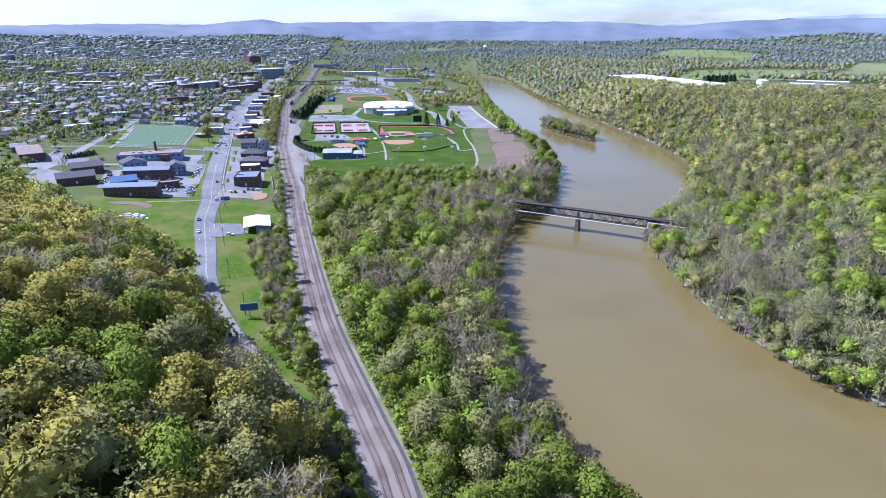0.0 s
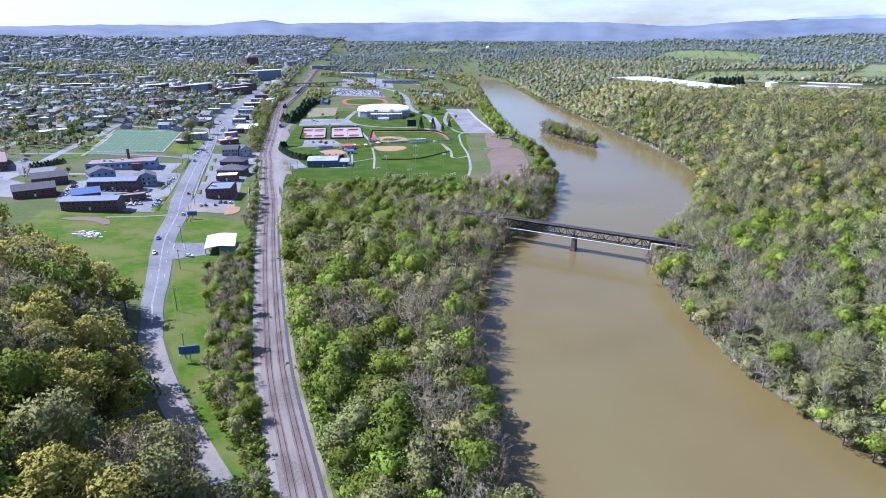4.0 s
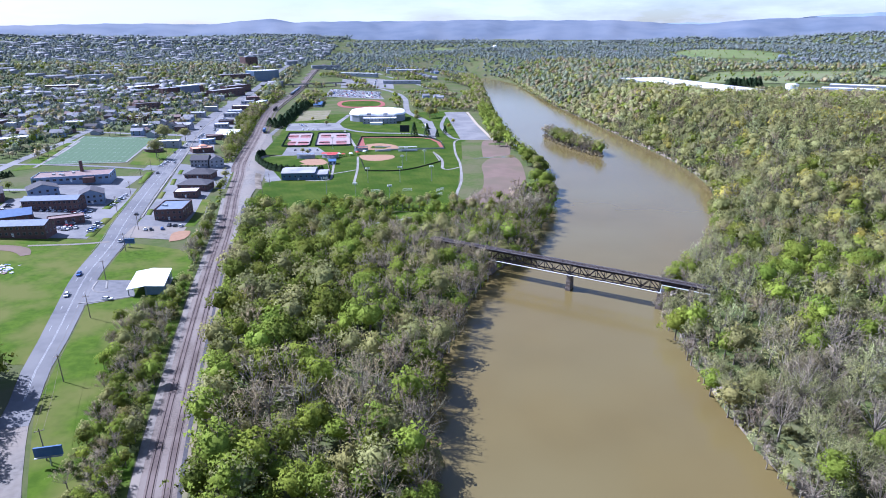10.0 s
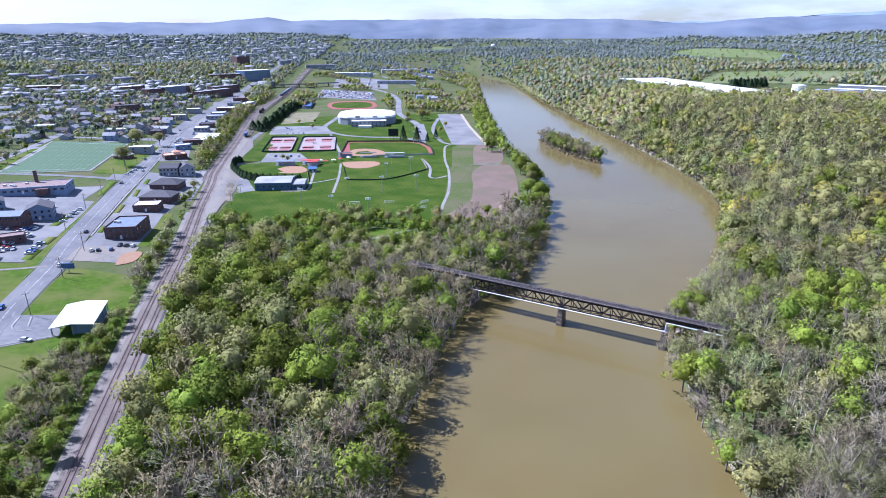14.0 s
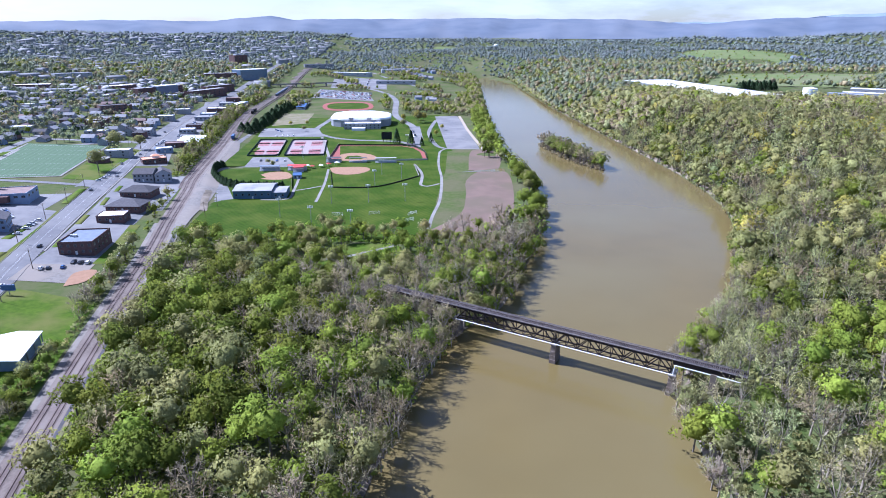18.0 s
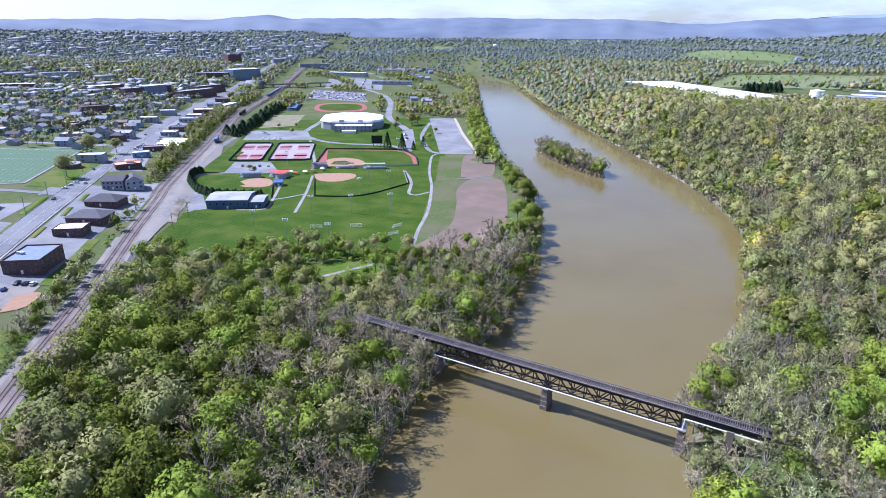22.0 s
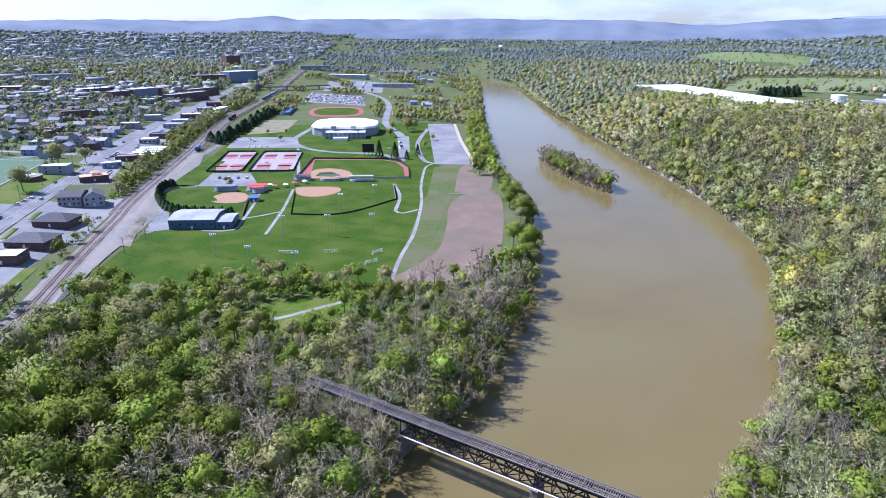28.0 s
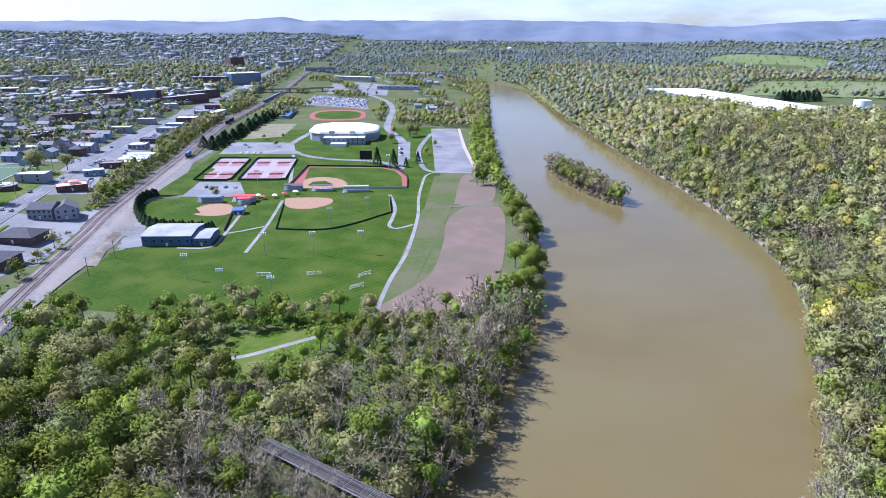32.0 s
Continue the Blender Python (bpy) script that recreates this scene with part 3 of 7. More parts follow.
def clump_spots(rng, n, h, r, low):
    """Middles and sizes of the leaf clumps of an uneven crown, and their directions from its middle."""
    k = np.arange(n) + 0.5
    z = 1 - 1.3 * k / n
    a = k * 2.39996 + rng.uniform(0, 6.28) + rng.normal(0, 0.3, n)
    q = np.sqrt(np.maximum(0, 1 - z * z))
    e = np.stack([q * np.cos(a), q * np.sin(a), z], 1)
    side = 1 + 0.2 * np.sin(a * 2 + rng.uniform(0, 6)) + 0.12 * np.sin(a * 3 + rng.uniform(0, 6))
    f = rng.uniform(0.5, 0.86, n) * side
    half = 0.5 * h * (1 - low)
    c = e * np.stack([r * f, r * f, half * rng.uniform(0.6, 0.95, n)], 1) + (0, 0, h - half * 1.02)
    return c, e, r * rng.uniform(0.24, 0.42, n)


def clump_tree(seed, h, r, clumps, cards, size, low=0.2, core=0.6, limbs=6, segs=6, rings=4, up=0.0):
    """A tree in leaf: trunk, limbs, and a crown of many clumps of small leaves round a dark heart."""
    rng = np.random.default_rng(seed)
    c, e, rc = clump_spots(rng, clumps, h, r, low)
    pick = rng.choice(clumps, cards, p=rc**2 / (rc**2).sum())
    d = rng.normal(size=(cards, 3)) + 0.7 * e[pick] + (0, 0, 0.25)
    d /= np.linalg.norm(d, axis=1)[:, None]
    p = c[pick] + d * (rc[pick] * rng.uniform(0.55, 1.15, cards))[:, None] * (1, 1, 0.8)
    v, f, n = leaf_cards(rng, p, size, 0.5 * d + 0.75 * e[pick], 0.3)
    if core:
        ph, th = np.linspace(-0.5 * np.pi, 0.5 * np.pi, rings + 1), np.linspace(0, 2 * np.pi, segs, endpoint=False)
        P, T = np.meshgrid(ph, th, indexing="ij")
        g = np.stack([np.cos(P) * np.cos(T), np.cos(P) * np.sin(T), np.sin(P)], -1).reshape(-1, 3)
        half = 0.5 * h * (1 - low)
        mid = np.array((0, 0, h - half * 1.02))
        reach = np.linalg.norm((c - mid) / (r, r, half), axis=1) + 0.75 * rc / r
        lump = (np.exp(-(1 - g @ e.T) * 14) * reach).max(1)
        hv = g * (r, r, half) * (core * (0.5 + 0.5 * lump) * rng.uniform(0.92, 1.08, len(g)))[:, None] + mid
        i = np.arange(len(g)).reshape(rings + 1, segs)
        a, b, cc, k = i[:-1], i[1:], np.roll(i, -1, 1)[1:], np.roll(i, -1, 1)[:-1]
        hf = np.concatenate([np.stack([a, k, cc], -1).reshape(-1, 3), np.stack([a, cc, b], -1).reshape(-1, 3)])
        fn = np.cross(hv[hf[:, 1]] - hv[hf[:, 0]], hv[hf[:, 2]] - hv[hf[:, 0]])
        hn = 0.3 * half * half * g
        for q in range(3):
            np.add.at(hn, hf[:, q], fn)
        hn /= np.linalg.norm(hn, axis=1)[:, None]
        v, f, n = np.concatenate([v, hv]), np.concatenate([f, hf + len(v)]), np.concatenate([n, hn])
    n = n * (1 - up) + np.array((0, 0, up))
    pieces = [limb((0, 0, -0.6), (0.1, 0.1, h * 0.5), 0.026 * h, 0.014 * h, 5)]
    for q in c[:limbs]:
        pieces.append(limb((0.1, 0.1, h * 0.32), q, 0.011 * h, 0.003 * h, 3))
    return joined(pieces), (v, f, n / np.linalg.norm(n, axis=1)[:, None])


def budding_tree(seed, h, r, clumps, twigs, buds, width, bud):
    """A tree coming into bud: trunk and forked limbs under a haze of fine twigs and small buds."""
    rng = np.random.default_rng(seed)
    c, e, rc = clump_spots(rng, clumps, h, r, 0.3)
    fork = np.array((0.15, 0.0, h * rng.uniform(0.26, 0.36)))
    pieces = [limb((0, 0, -0.6), fork, 0.024 * h, 0.017 * h, 5)]
    mids = fork + (c - fork) * 0.55 + rng.normal(size=c.shape) * 0.25 + (0, 0, -0.02 * h)
    for m, q in zip(mids, c):
        pieces += [limb(fork, m, 0.0085 * h, 0.006 * h, 3), limb(m, q, 0.006 * h, 0.002 * h, 3)]
    pick = rng.integers(0, clumps, twigs)
    s = mids[pick] + (c - mids)[pick] * rng.uniform(0.2, 1.15, (twigs, 1))
    d = rng.normal(size=(twigs, 3)) * 0.75 + 0.55 * e[pick] + (0, 0, 0.6)
    d /= np.linalg.norm(d, axis=1)[:, None]
    side = np.cross(d, rng.normal(size=(twigs, 3)))
    side /= np.linalg.norm(side, axis=1)[:, None]
    ln, w = r * rng.uniform(0.2, 0.46, (twigs, 1)), width * rng.uniform(0.5, 1.2, (twigs, 1))
    tip = s + d * ln
    tv = np.stack([s - side * w, s + side * w, tip], 1).reshape(-1, 3)
    tn = np.cross(d, side) * rng.choice([-1, 1], (twigs, 1)) * 0.6 + (0, 0, 0.6) + 0.4 * e[pick]
    tn = np.repeat(tn / np.linalg.norm(tn, axis=1)[:, None], 3, 0)
    f = np.arange(3 * twigs).reshape(-1, 3)
    if buds:
        k = rng.integers(0, twigs, buds)
        bv, bf, bn = leaf_cards(rng, s[k] + (tip - s)[k] * rng.uniform(0.4, 1.05, (buds, 1)), bud, e[pick[k]], 0.35)
        tv, f, tn = np.concatenate([tv, bv]), np.concatenate([f, bf + len(tv)]), np.concatenate([tn, bn])
    return joined(pieces), (tv, f, tn)


def joined(pieces):
    vs, fs, n = [], [], 0
    for v, f in pieces:
        vs.append(v)
        fs.append(f + n)
        n += len(v)
    return np.concatenate(vs), np.concatenate(fs)


def leafy_tree(seed, h, r, leaves, size, lobes, fill=0.25, low=0.3, limbs=99):
    rng = np.random.default_rng(seed)
    p, d, c = crown_points(rng, leaves, h, r, lobes, low, fill)
    whole = p - (0, 0, 0.45 * h)
    whole /= np.linalg.norm(whole, axis=1)[:, None]
    crown = leaf_cards(rng, p, size, 0.75 * d + 0.45 * whole)
    fork = h * 0.3
    pieces = [limb((0, 0, -0.6), (0.1, 0.1, fork), 0.028 * h, 0.02 * h, 6)]
    for q in c[:limbs]:
        mid = np.array((q[0] * 0.45, q[1] * 0.45, fork + (q[2] - fork) * 0.55))
        pieces += [limb((0.1, 0.1, fork * 0.95), mid, 0.014 * h, 0.009 * h), limb(mid, q, 0.009 * h, 0.003 * h)]
    return joined(pieces), crown


def scatter(x0, x1, y0, y1, gap, keep, seed, jitter=0.42):
    """Jittered places in a box that pass keep(x, y)."""
    rng = np.random.default_rng(seed)
    xs, ys = np.meshgrid(np.arange(x0, x1, gap), np.arange(y0, y1, gap))
    x = (xs + rng.uniform(-jitter, jitter, xs.shape) * gap).ravel()
    y = (ys + rng.uniform(-jitter, jitter, xs.shape) * gap).ravel()
    ok = keep(x, y)
    return np.stack([x[ok], y[ok]], 1)


def in_view(x, y, a0=60, a1=-28):
    """Within the wedge that the walk looks over."""
    az = np.degrees(np.arctan2(-(x - 4), y + 30))
    return (az < a0) & (az > a1)


def banks(x, y):
    wet = inside(x, y, RIVER)
    dl, _ = line_dist(x, y, L_BANK)
    dr, _ = line_dist(x, y, R_BANK)
    return wet, dl, dr


def stuff_forest(name, pts, templates, mat, label, scale=(0.8, 1.2), seed=3, trunk_mat=None, turns=None):
    """Many trees joined into one object."""
    rng = np.random.default_rng(seed)
    if not len(pts):
        return
    size = pts[:, 2] if pts.shape[1] > 2 else rng.uniform(*scale, len(pts))
    pts = pts[:, :2]
    z = heights(pts)
    vs, fs, ms, ns, ts, n = [], [], [], [], [], 0
    hue = rng.normal(size=(len(pts), 3)) * 0.018 + rng.normal(size=(len(pts), 1)) * 0.13 + rng.normal(size=(len(pts), 1)) * (0.03, 0.0, -0.02)
    hue = np.clip(hue, -0.4, 0.5)
    kind = rng.integers(0, len(templates), len(pts))
    for k, parts in enumerate(templates):
        p, pz = pts[kind == k], z[kind == k]
        if not len(p):
            continue
        a, s = rng.uniform(0, 2 * np.pi, len(p)) if turns is None else np.radians(turns), size[kind == k]
        c, sn = np.cos(a) * s, np.sin(a) * s
        for m, piece in enumerate(parts):
            v, f = piece[:2]
            nv = piece[2] if len(piece) > 2 else np.zeros_like(v)
            c1, s1 = np.cos(a), np.sin(a)
            ns.append(np.stack([c1[:, None] * nv[:, 0] - s1[:, None] * nv[:, 1], s1[:, None] * nv[:, 0] + c1[:, None] * nv[:, 1], np.ones(len(p))[:, None] * nv[:, 2]], -1).reshape(-1, 3))
            w = np.stack([c[:, None] * v[:, 0] - sn[:, None] * v[:, 1] + p[:, :1], sn[:, None] * v[:, 0] + c[:, None] * v[:, 1] + p[:, 1:], s[:, None] * v[:, 2] + pz[:, None]], -1)
            vs.append(w.reshape(-1, 3))
            fs.append((f[None] + (np.arange(len(p)) * len(v))[:, None, None]).reshape(-1, 3) + n)
            ms.append(np.full(len(fs[-1]), m))
            ts.append(np.repeat(hue[kind == k], len(v), 0))
            n += w.shape[0] * w.shape[1]
    mats = [trunk_mat or M["bark"], mat]
    me = mesh_arrays(name, np.concatenate(vs), np.concatenate(fs), mats, np.concatenate(ms), False, np.concatenate(ns))
    me.attributes.new("tone", "FLOAT_VECTOR", "POINT").data.foreach_set("vector", np.concatenate(ts).astype(np.float32).ravel())
    ob = new(name, me)
    return tagged(ob, label, "trees", kind="stuff")




# ---- building blocks of things ----
def part(name, bm, mat, parent, label=""):
    """Links a bmesh (or a ready mesh) as one mesh object under a thing or a part."""
    if isinstance(bm, bmesh.types.BMesh):
        me = bpy.data.meshes.new(name)
        bmesh.ops.recalc_face_normals(bm, faces=bm.faces)
        bm.to_mesh(me)
        bm.free()
        me.materials.append(mat)
    else:
        me = bm
    ob = new(name, me)
    ob.parent = parent
    if label:
        ob["label"] = label
    return ob


def thing(name, x, y, z=None, turn=0.0, label="", category="", group="", kind=""):
    """An Empty at the base of a thing; turn in degrees."""
    ob = new(name)
    ob.empty_display_size = 0.5
    ob.matrix_basis = pose(x, y, float(height(x, y)) if z is None else z, 0, 0, turn)
    return tagged(ob, label, category, group, kind)


def box(bm, x0, x1, y0, y1, z0, z1):
    v = [bm.verts.new(p) for p in ((x0, y0, z0), (x1, y0, z0), (x1, y1, z0), (x0, y1, z0), (x0, y0, z1), (x1, y0, z1), (x1, y1, z1), (x0, y1, z1))]
    for f in ((0, 3, 2, 1), (4, 5, 6, 7), (0, 1, 5, 4), (1, 2, 6, 5), (2, 3, 7, 6), (3, 0, 4, 7)):
        bm.faces.new([v[i] for i in f])
    return bm


def bar(bm, a, b, w, h=None):
    """A straight bar of section w by h from a to b."""
    a, b = Vector(a), Vector(b)
    d = (b - a).normalized()
    s = d.cross(Vector((0, 0, 1)))
    s = s.normalized() if s.length > 1e-3 else Vector((1, 0, 0))
    t = s.cross(d)
    h = h or w
    v = [bm.verts.new(p + s * (i * w / 2) + t * (j * h / 2)) for p in (a, b) for i, j in ((-1, -1), (1, -1), (1, 1), (-1, 1))]
    for f in ((0, 3, 2, 1), (4, 5, 6, 7), (0, 1, 5, 4), (1, 2, 6, 5), (2, 3, 7, 6), (3, 0, 4, 7)):
        bm.faces.new([v[i] for i in f])
    return bm


def tube(bm, a, b, ra, rb, n=8):
    v, f = limb(a, b, ra, rb, n)
    vs = [bm.verts.new(p) for p in v]
    for t in f:
        bm.faces.new([vs[i] for i in t])
    bm.faces.new(vs[n:])
    bm.faces.new(vs[:n][::-1])
    return bm


def prism(bm, outline, z0, z1):
    lo = [bm.verts.new((x, y, z0)) for x, y in outline]
    hi = [bm.verts.new((x, y, z1)) for x, y in outline]
    n = len(lo)
    for i in range(n):
        bm.faces.new((lo[i], lo[(i + 1) % n], hi[(i + 1) % n], hi[i]))
    bm.faces.new(hi)
    bm.faces.new(lo[::-1])
    return bm


WINDOW_MESH = {}
OCCUPIED = []


def window_mesh(w, h):
    """A window: a pane set back in a proud frame, facing -y, its middle at the origin."""
    key = (round(w, 1), round(h, 1))
    if key not in WINDOW_MESH:
        w, h = key
        bm = bmesh.new()
        t = 0.12
        box(bm, -w / 2, w / 2, -0.05, 0.0, -h / 2, h / 2)
        n = len(bm.faces)
        for x0, x1, z0, z1 in ((-w / 2 - t, w / 2 + t, h / 2, h / 2 + t), (-w / 2 - t, w / 2 + t, -h / 2 - t, -h / 2), (-w / 2 - t, -w / 2, -h / 2, h / 2), (w / 2, w / 2 + t, -h / 2, h / 2)):
            box(bm, x0, x1, -0.12, 0.0, z0, z1)
        bm.faces.ensure_lookup_table()
        for i, f in enumerate(bm.faces):
            f.material_index = 0 if i < n else 1
        me = bpy.data.meshes.new("window")
        bm.to_mesh(me)
        bm.free()
        me.materials.append(M["glass"])
        me.materials.append(M["frame"])
        WINDOW_MESH[key] = me
    return WINDOW_MESH[key]


def add_windows(parent, w, d, h, storeys, bays, side_bays, ww=1.3, wh=1.4, faces="frl"):
    """Windows on the front (y = 0), right, left and back walls."""
    sh = h / storeys
    me = window_mesh(ww, min(wh, sh * 0.55))
    for s in range(storeys):
        z = s * sh + sh * 0.55
        spots = []
        for k in range(bays):
            if "f" in faces:
                spots.append(((k + 0.5) * w / bays, 0, 0))
            if "b" in faces:
                spots.append(((k + 0.5) * w / bays, d, 180))
        for k in range(side_bays):
            if "r" in faces:
                spots.append((w, (k + 0.5) * d / side_bays, 90))
            if "l" in faces:
                spots.append((0, (k + 0.5) * d / side_bays, -90))
        for x, y, a in spots:
            ob = part("window", me, None, parent)
            ob.matrix_basis = pose(x, y, z, 0, 0, a)


def building(name, p, q, depth, h, wall="brick", roof="roof_grey", shape="flat", rise=3.0, storeys=1, bays=4, side_bays=2, label="", category="building", group="", parapet=0.6, over=0.5, faces="frl", units=0, door=True, ww=1.3, z=None):
    """A building whose front foot runs from p to q, with depth behind it. shape: flat, gable (ridge along the front), cross (ridge from front to back) or hip."""
    p, q = np.array(p, float), np.array(q, float)
    w = float(np.hypot(*(q - p)))
    turn = math.degrees(math.atan2(q[1] - p[1], q[0] - p[0]))
    n = np.array((-(q - p)[1], (q - p)[0])) / w
    corners = np.array([p, q, q + n * depth, p + n * depth])
    zs = heights(corners)
    z0 = (float(zs.max()) if z is None else z) - 0.1
    foot = max(1.0, min(6.0, float(z0 - zs.min()) + 1.0))
    mid = corners.mean(0)
    OCCUPIED.append((mid[0], mid[1], 0.5 * math.hypot(w, depth) + 2.5))
    ob = thing(name, p[0], p[1], z0, turn, label, category, group)
    bm = bmesh.new()
    box(bm, 0, w, 0, depth, -foot, h)
    if shape in ("gable", "cross"):
        if shape == "gable":
            ends = (((0, 0, h), (0, depth, h), (0, depth / 2, h + rise)), ((w, 0, h), (w, depth, h), (w, depth / 2, h + rise)))
        else:
            ends = (((0, 0, h), (w, 0, h), (w / 2, 0, h + rise)), ((0, depth, h), (w, depth, h), (w / 2, depth, h + rise)))
        for tri in ends:
            bm.faces.new([bm.verts.new(v) for v in tri])
    wall_part = part("wall", bm, M[wall], ob)
    bm = bmesh.new()
    o, t = over, 0.25
    if shape == "flat":
        box(bm, 0.25, w - 0.25, 0.25, depth - 0.25, h + 0.004, h + 0.12)
    else:
        if shape == "gable":
            a, b = -o * rise / (depth / 2), h + rise
            top = [((-o, -o, h + a), (w + o, -o, h + a), (w + o, depth / 2, b), (-o, depth / 2, b)), ((-o, depth / 2, b), (w + o, depth / 2, b), (w + o, depth + o, h + a), (-o, depth + o, h + a))]
        elif shape == "cross":
            a, b = -o * rise / (w / 2), h + rise
            top = [((-o, -o, h + a), (w / 2, -o, b), (w / 2, depth + o, b), (-o, depth + o, h + a)), ((w / 2, -o, b), (w + o, -o, h + a), (w + o, depth + o, h + a), (w / 2, depth + o, b))]
        else:
            m = min(w, depth) / 2 * 0.9
            b = h + rise
            r1, r2 = ((m, depth / 2, b), (w - m, depth / 2, b)) if w >= depth else ((w / 2, m, b), (w / 2, depth - m, b))
            c = ((-o, -o, h), (w + o, -o, h), (w + o, depth + o, h), (-o, depth + o, h))
            top = [(c[0], c[1], r2, r1), (c[1], c[2], r2), (c[2], c[3], r1, r2), (c[3], c[0], r1)] if w >= depth else [(c[0], c[1], r1), (c[1], c[2], r2, r1), (c[2], c[3], r2), (c[3], c[0], r1, r2)]
        for f in top:
            lo = [bm.verts.new((x, y, zz + 0.03)) for x, y, zz in f]
            hi = [bm.verts.new((x, y, zz + t)) for x, y, zz in f]
            bm.faces.new(hi)
            bm.faces.new(lo[::-1])
            for i in range(len(lo)):
                bm.faces.new((lo[i], lo[(i + 1) % len(lo)], hi[(i + 1) % len(lo)], hi[i]))
    roof_part = part("roof", bm, M[roof], ob)
    if shape == "flat" and parapet:
        bm = bmesh.new()
        for x0, x1, y0, y1 in ((-0.06, w + 0.06, -0.06, 0.25), (-0.06, w + 0.06, depth - 0.25, depth + 0.06), (-0.06, 0.25, 0.25, depth - 0.25), (w - 0.25, w + 0.06, 0.25, depth - 0.25)):
            box(bm, x0, x1, y0, y1, h - 0.2, h + parapet)
        part("parapet", bm, M[wall if wall != "glass_blue" else "trim"], ob)
    rng = np.random.default_rng(int(abs(p[0] * 7 + p[1])))
    for k in range(units):
        ux, uy = w * rng.uniform(0.15, 0.85), depth * rng.uniform(0.25, 0.75)
        part("roof_unit", box(bmesh.new(), ux - 1.0, ux + 1.0, uy - 0.8, uy + 0.8, h + 0.12, h + 1.3), M["galv"], ob, "grey rooftop air handler")
    if bays or side_bays:
        add_windows(ob, w, depth, h, storeys, bays, side_bays, ww, 1.4, faces)
    OB_DOOR = door
    if OB_DOOR:
        part("door", box(bmesh.new(), w * 0.5 - 0.6, w * 0.5 + 0.6, -0.08, 0.02, 0, 2.1), M["trim"], ob, "pale door")
    return ob


# ---- roads, railway, grounds ----
ROADLINE, RAILLINE = smooth_line(ROAD, 8), smooth_line(RAIL, 8)
paved = [i for i, p in enumerate(ROADLINE) if p[1] > 205][0]
RW = np.interp(ROADLINE[:, 1], [150, 185, 225, 262, 290, 380], [7.5, 9.0, 8.6, 10.6, 11.6, 13.4])
tagged(ribbon("road", ROADLINE[paved:], RW[paved:], M["road"], 0.16), "grey four-lane asphalt town road", "road", kind="structure")
tagged(ribbon("gravel_lane", ROADLINE[: paved + 2], RW[: paved + 2], M["gravel"], 0.13), "pale gravel turnaround where the pavement ends", "lane", kind="structure")
road = bpy.data.objects["road"]
for off in (-0.2, 0.2):
    line = ribbon("centre_line", ROADLINE[paved + 2 : paved + 70], 0.13, M["paint"], 0.19, off)
    line.parent = road
for off in (-2.9, 3.1):
    for k in range(paved + 7, paved + 70, 2):
        q = ROADLINE[k] + (ROADLINE[k + 1] - ROADLINE[k]) * np.array([[0.0], [0.45]])
        dash = ribbon("lane_dash", q, 0.17, M["paint"], 0.2, off)
        dash.parent = road
for off in (-7.15, 7.15):
    tagged(ribbon("kerb", ROADLINE[paved + 18 : paved + 130], 0.22, M["concrete"], 0.3, off, thick=0.3), "pale concrete kerb", "kerb", kind="structure")
    if off > 0:
        continue
    tagged(ribbon("pavement", ROADLINE[paved + 26 : paved + 130], 1.3, M["concrete"], 0.26, off * 1.14, thick=0.2), "narrow concrete footway beside the road", "pavement", kind="structure")
south = [i for i, p in enumerate(RAILLINE) if p[1] > 455][0]
north = [i for i, p in enumerate(RAILLINE) if p[1] > 560][0]
tagged(ribbon("railway_bed", RAILLINE, 11.0, M["ballast"], 0.10), "brown-grey stone ballast of the railway", "railway bed", kind="structure")
tagged(ribbon("ballast_shoulder", RAILLINE[:60], 2.4, M["gravel"], 0.14, 6.5), "pale gravel shoulder of the railway", "railway bed", kind="structure")
tagged(ribbon("coal_strip", RAILLINE[:south], 1.2, M["roof_dark"], 0.18, -5.6), "dark strip of spilt coal along the railway", "track", kind="structure")
tagged(ribbon("dry_verge", RAILLINE[:south], 1.5, M["dry_grass"], 0.14, -6.9), "dry tan verge along the railway", "verge", kind="structure")
YARD = RAILLINE[(RAILLINE[:, 1] > 375) & (RAILLINE[:, 1] < 760)]
yard_right = np.interp(YARD[:, 1], [375, 420, 452, 490, 530, 600, 700, 760], [6.5, 8.5, 11, 14.5, 20, 23, 22, 16])
yd = np.gradient(YARD, axis=0)
yn = np.stack([yd[:, 1], -yd[:, 0]], 1) / np.hypot(yd[:, 0], yd[:, 1])[:, None]
tagged(loft("gravel_yard", list(map(tuple, YARD + yn * 5.2)), list(map(tuple, YARD + yn * yard_right[:, None])), M["gravel"], 0.3, 60, 8), "wide gravel yard beside the railway", "gravel yard", kind="structure")
tagged(ribbon("coal_patch", YARD[6:11], np.array([0.6, 2.2, 2.6, 2.4, 0.6]), M["roof_dark"], 0.36, -8.5), "dark spill of coal on the gravel yard", "bare earth", kind="structure")
tagged(ribbon("yard_bed", RAILLINE[north:], 34, M["ballast"], 0.07, -4), "brown-grey ballast of the rail yard", "railway bed", kind="structure")
for nm, off, a in (("near", -2.3, 0), ("near", 2.3, 0), ("yard", -6.8, north), ("yard", 6.8, north), ("yard", -11.5, north + 6)):
    bed = ribbon("railway_track", RAILLINE[a:], 2.6, M["sleeper"], 0.17, off)
    tagged(bed, "rusty rails on dark stained sleepers", "railway track", "railway tracks")
    for r in (-0.75, 0.75):
        rail_ob = ribbon("rail", RAILLINE[a:], 0.16, M["rail"], 0.34, off + r, thick=0.16)
        rail_ob.parent = bed
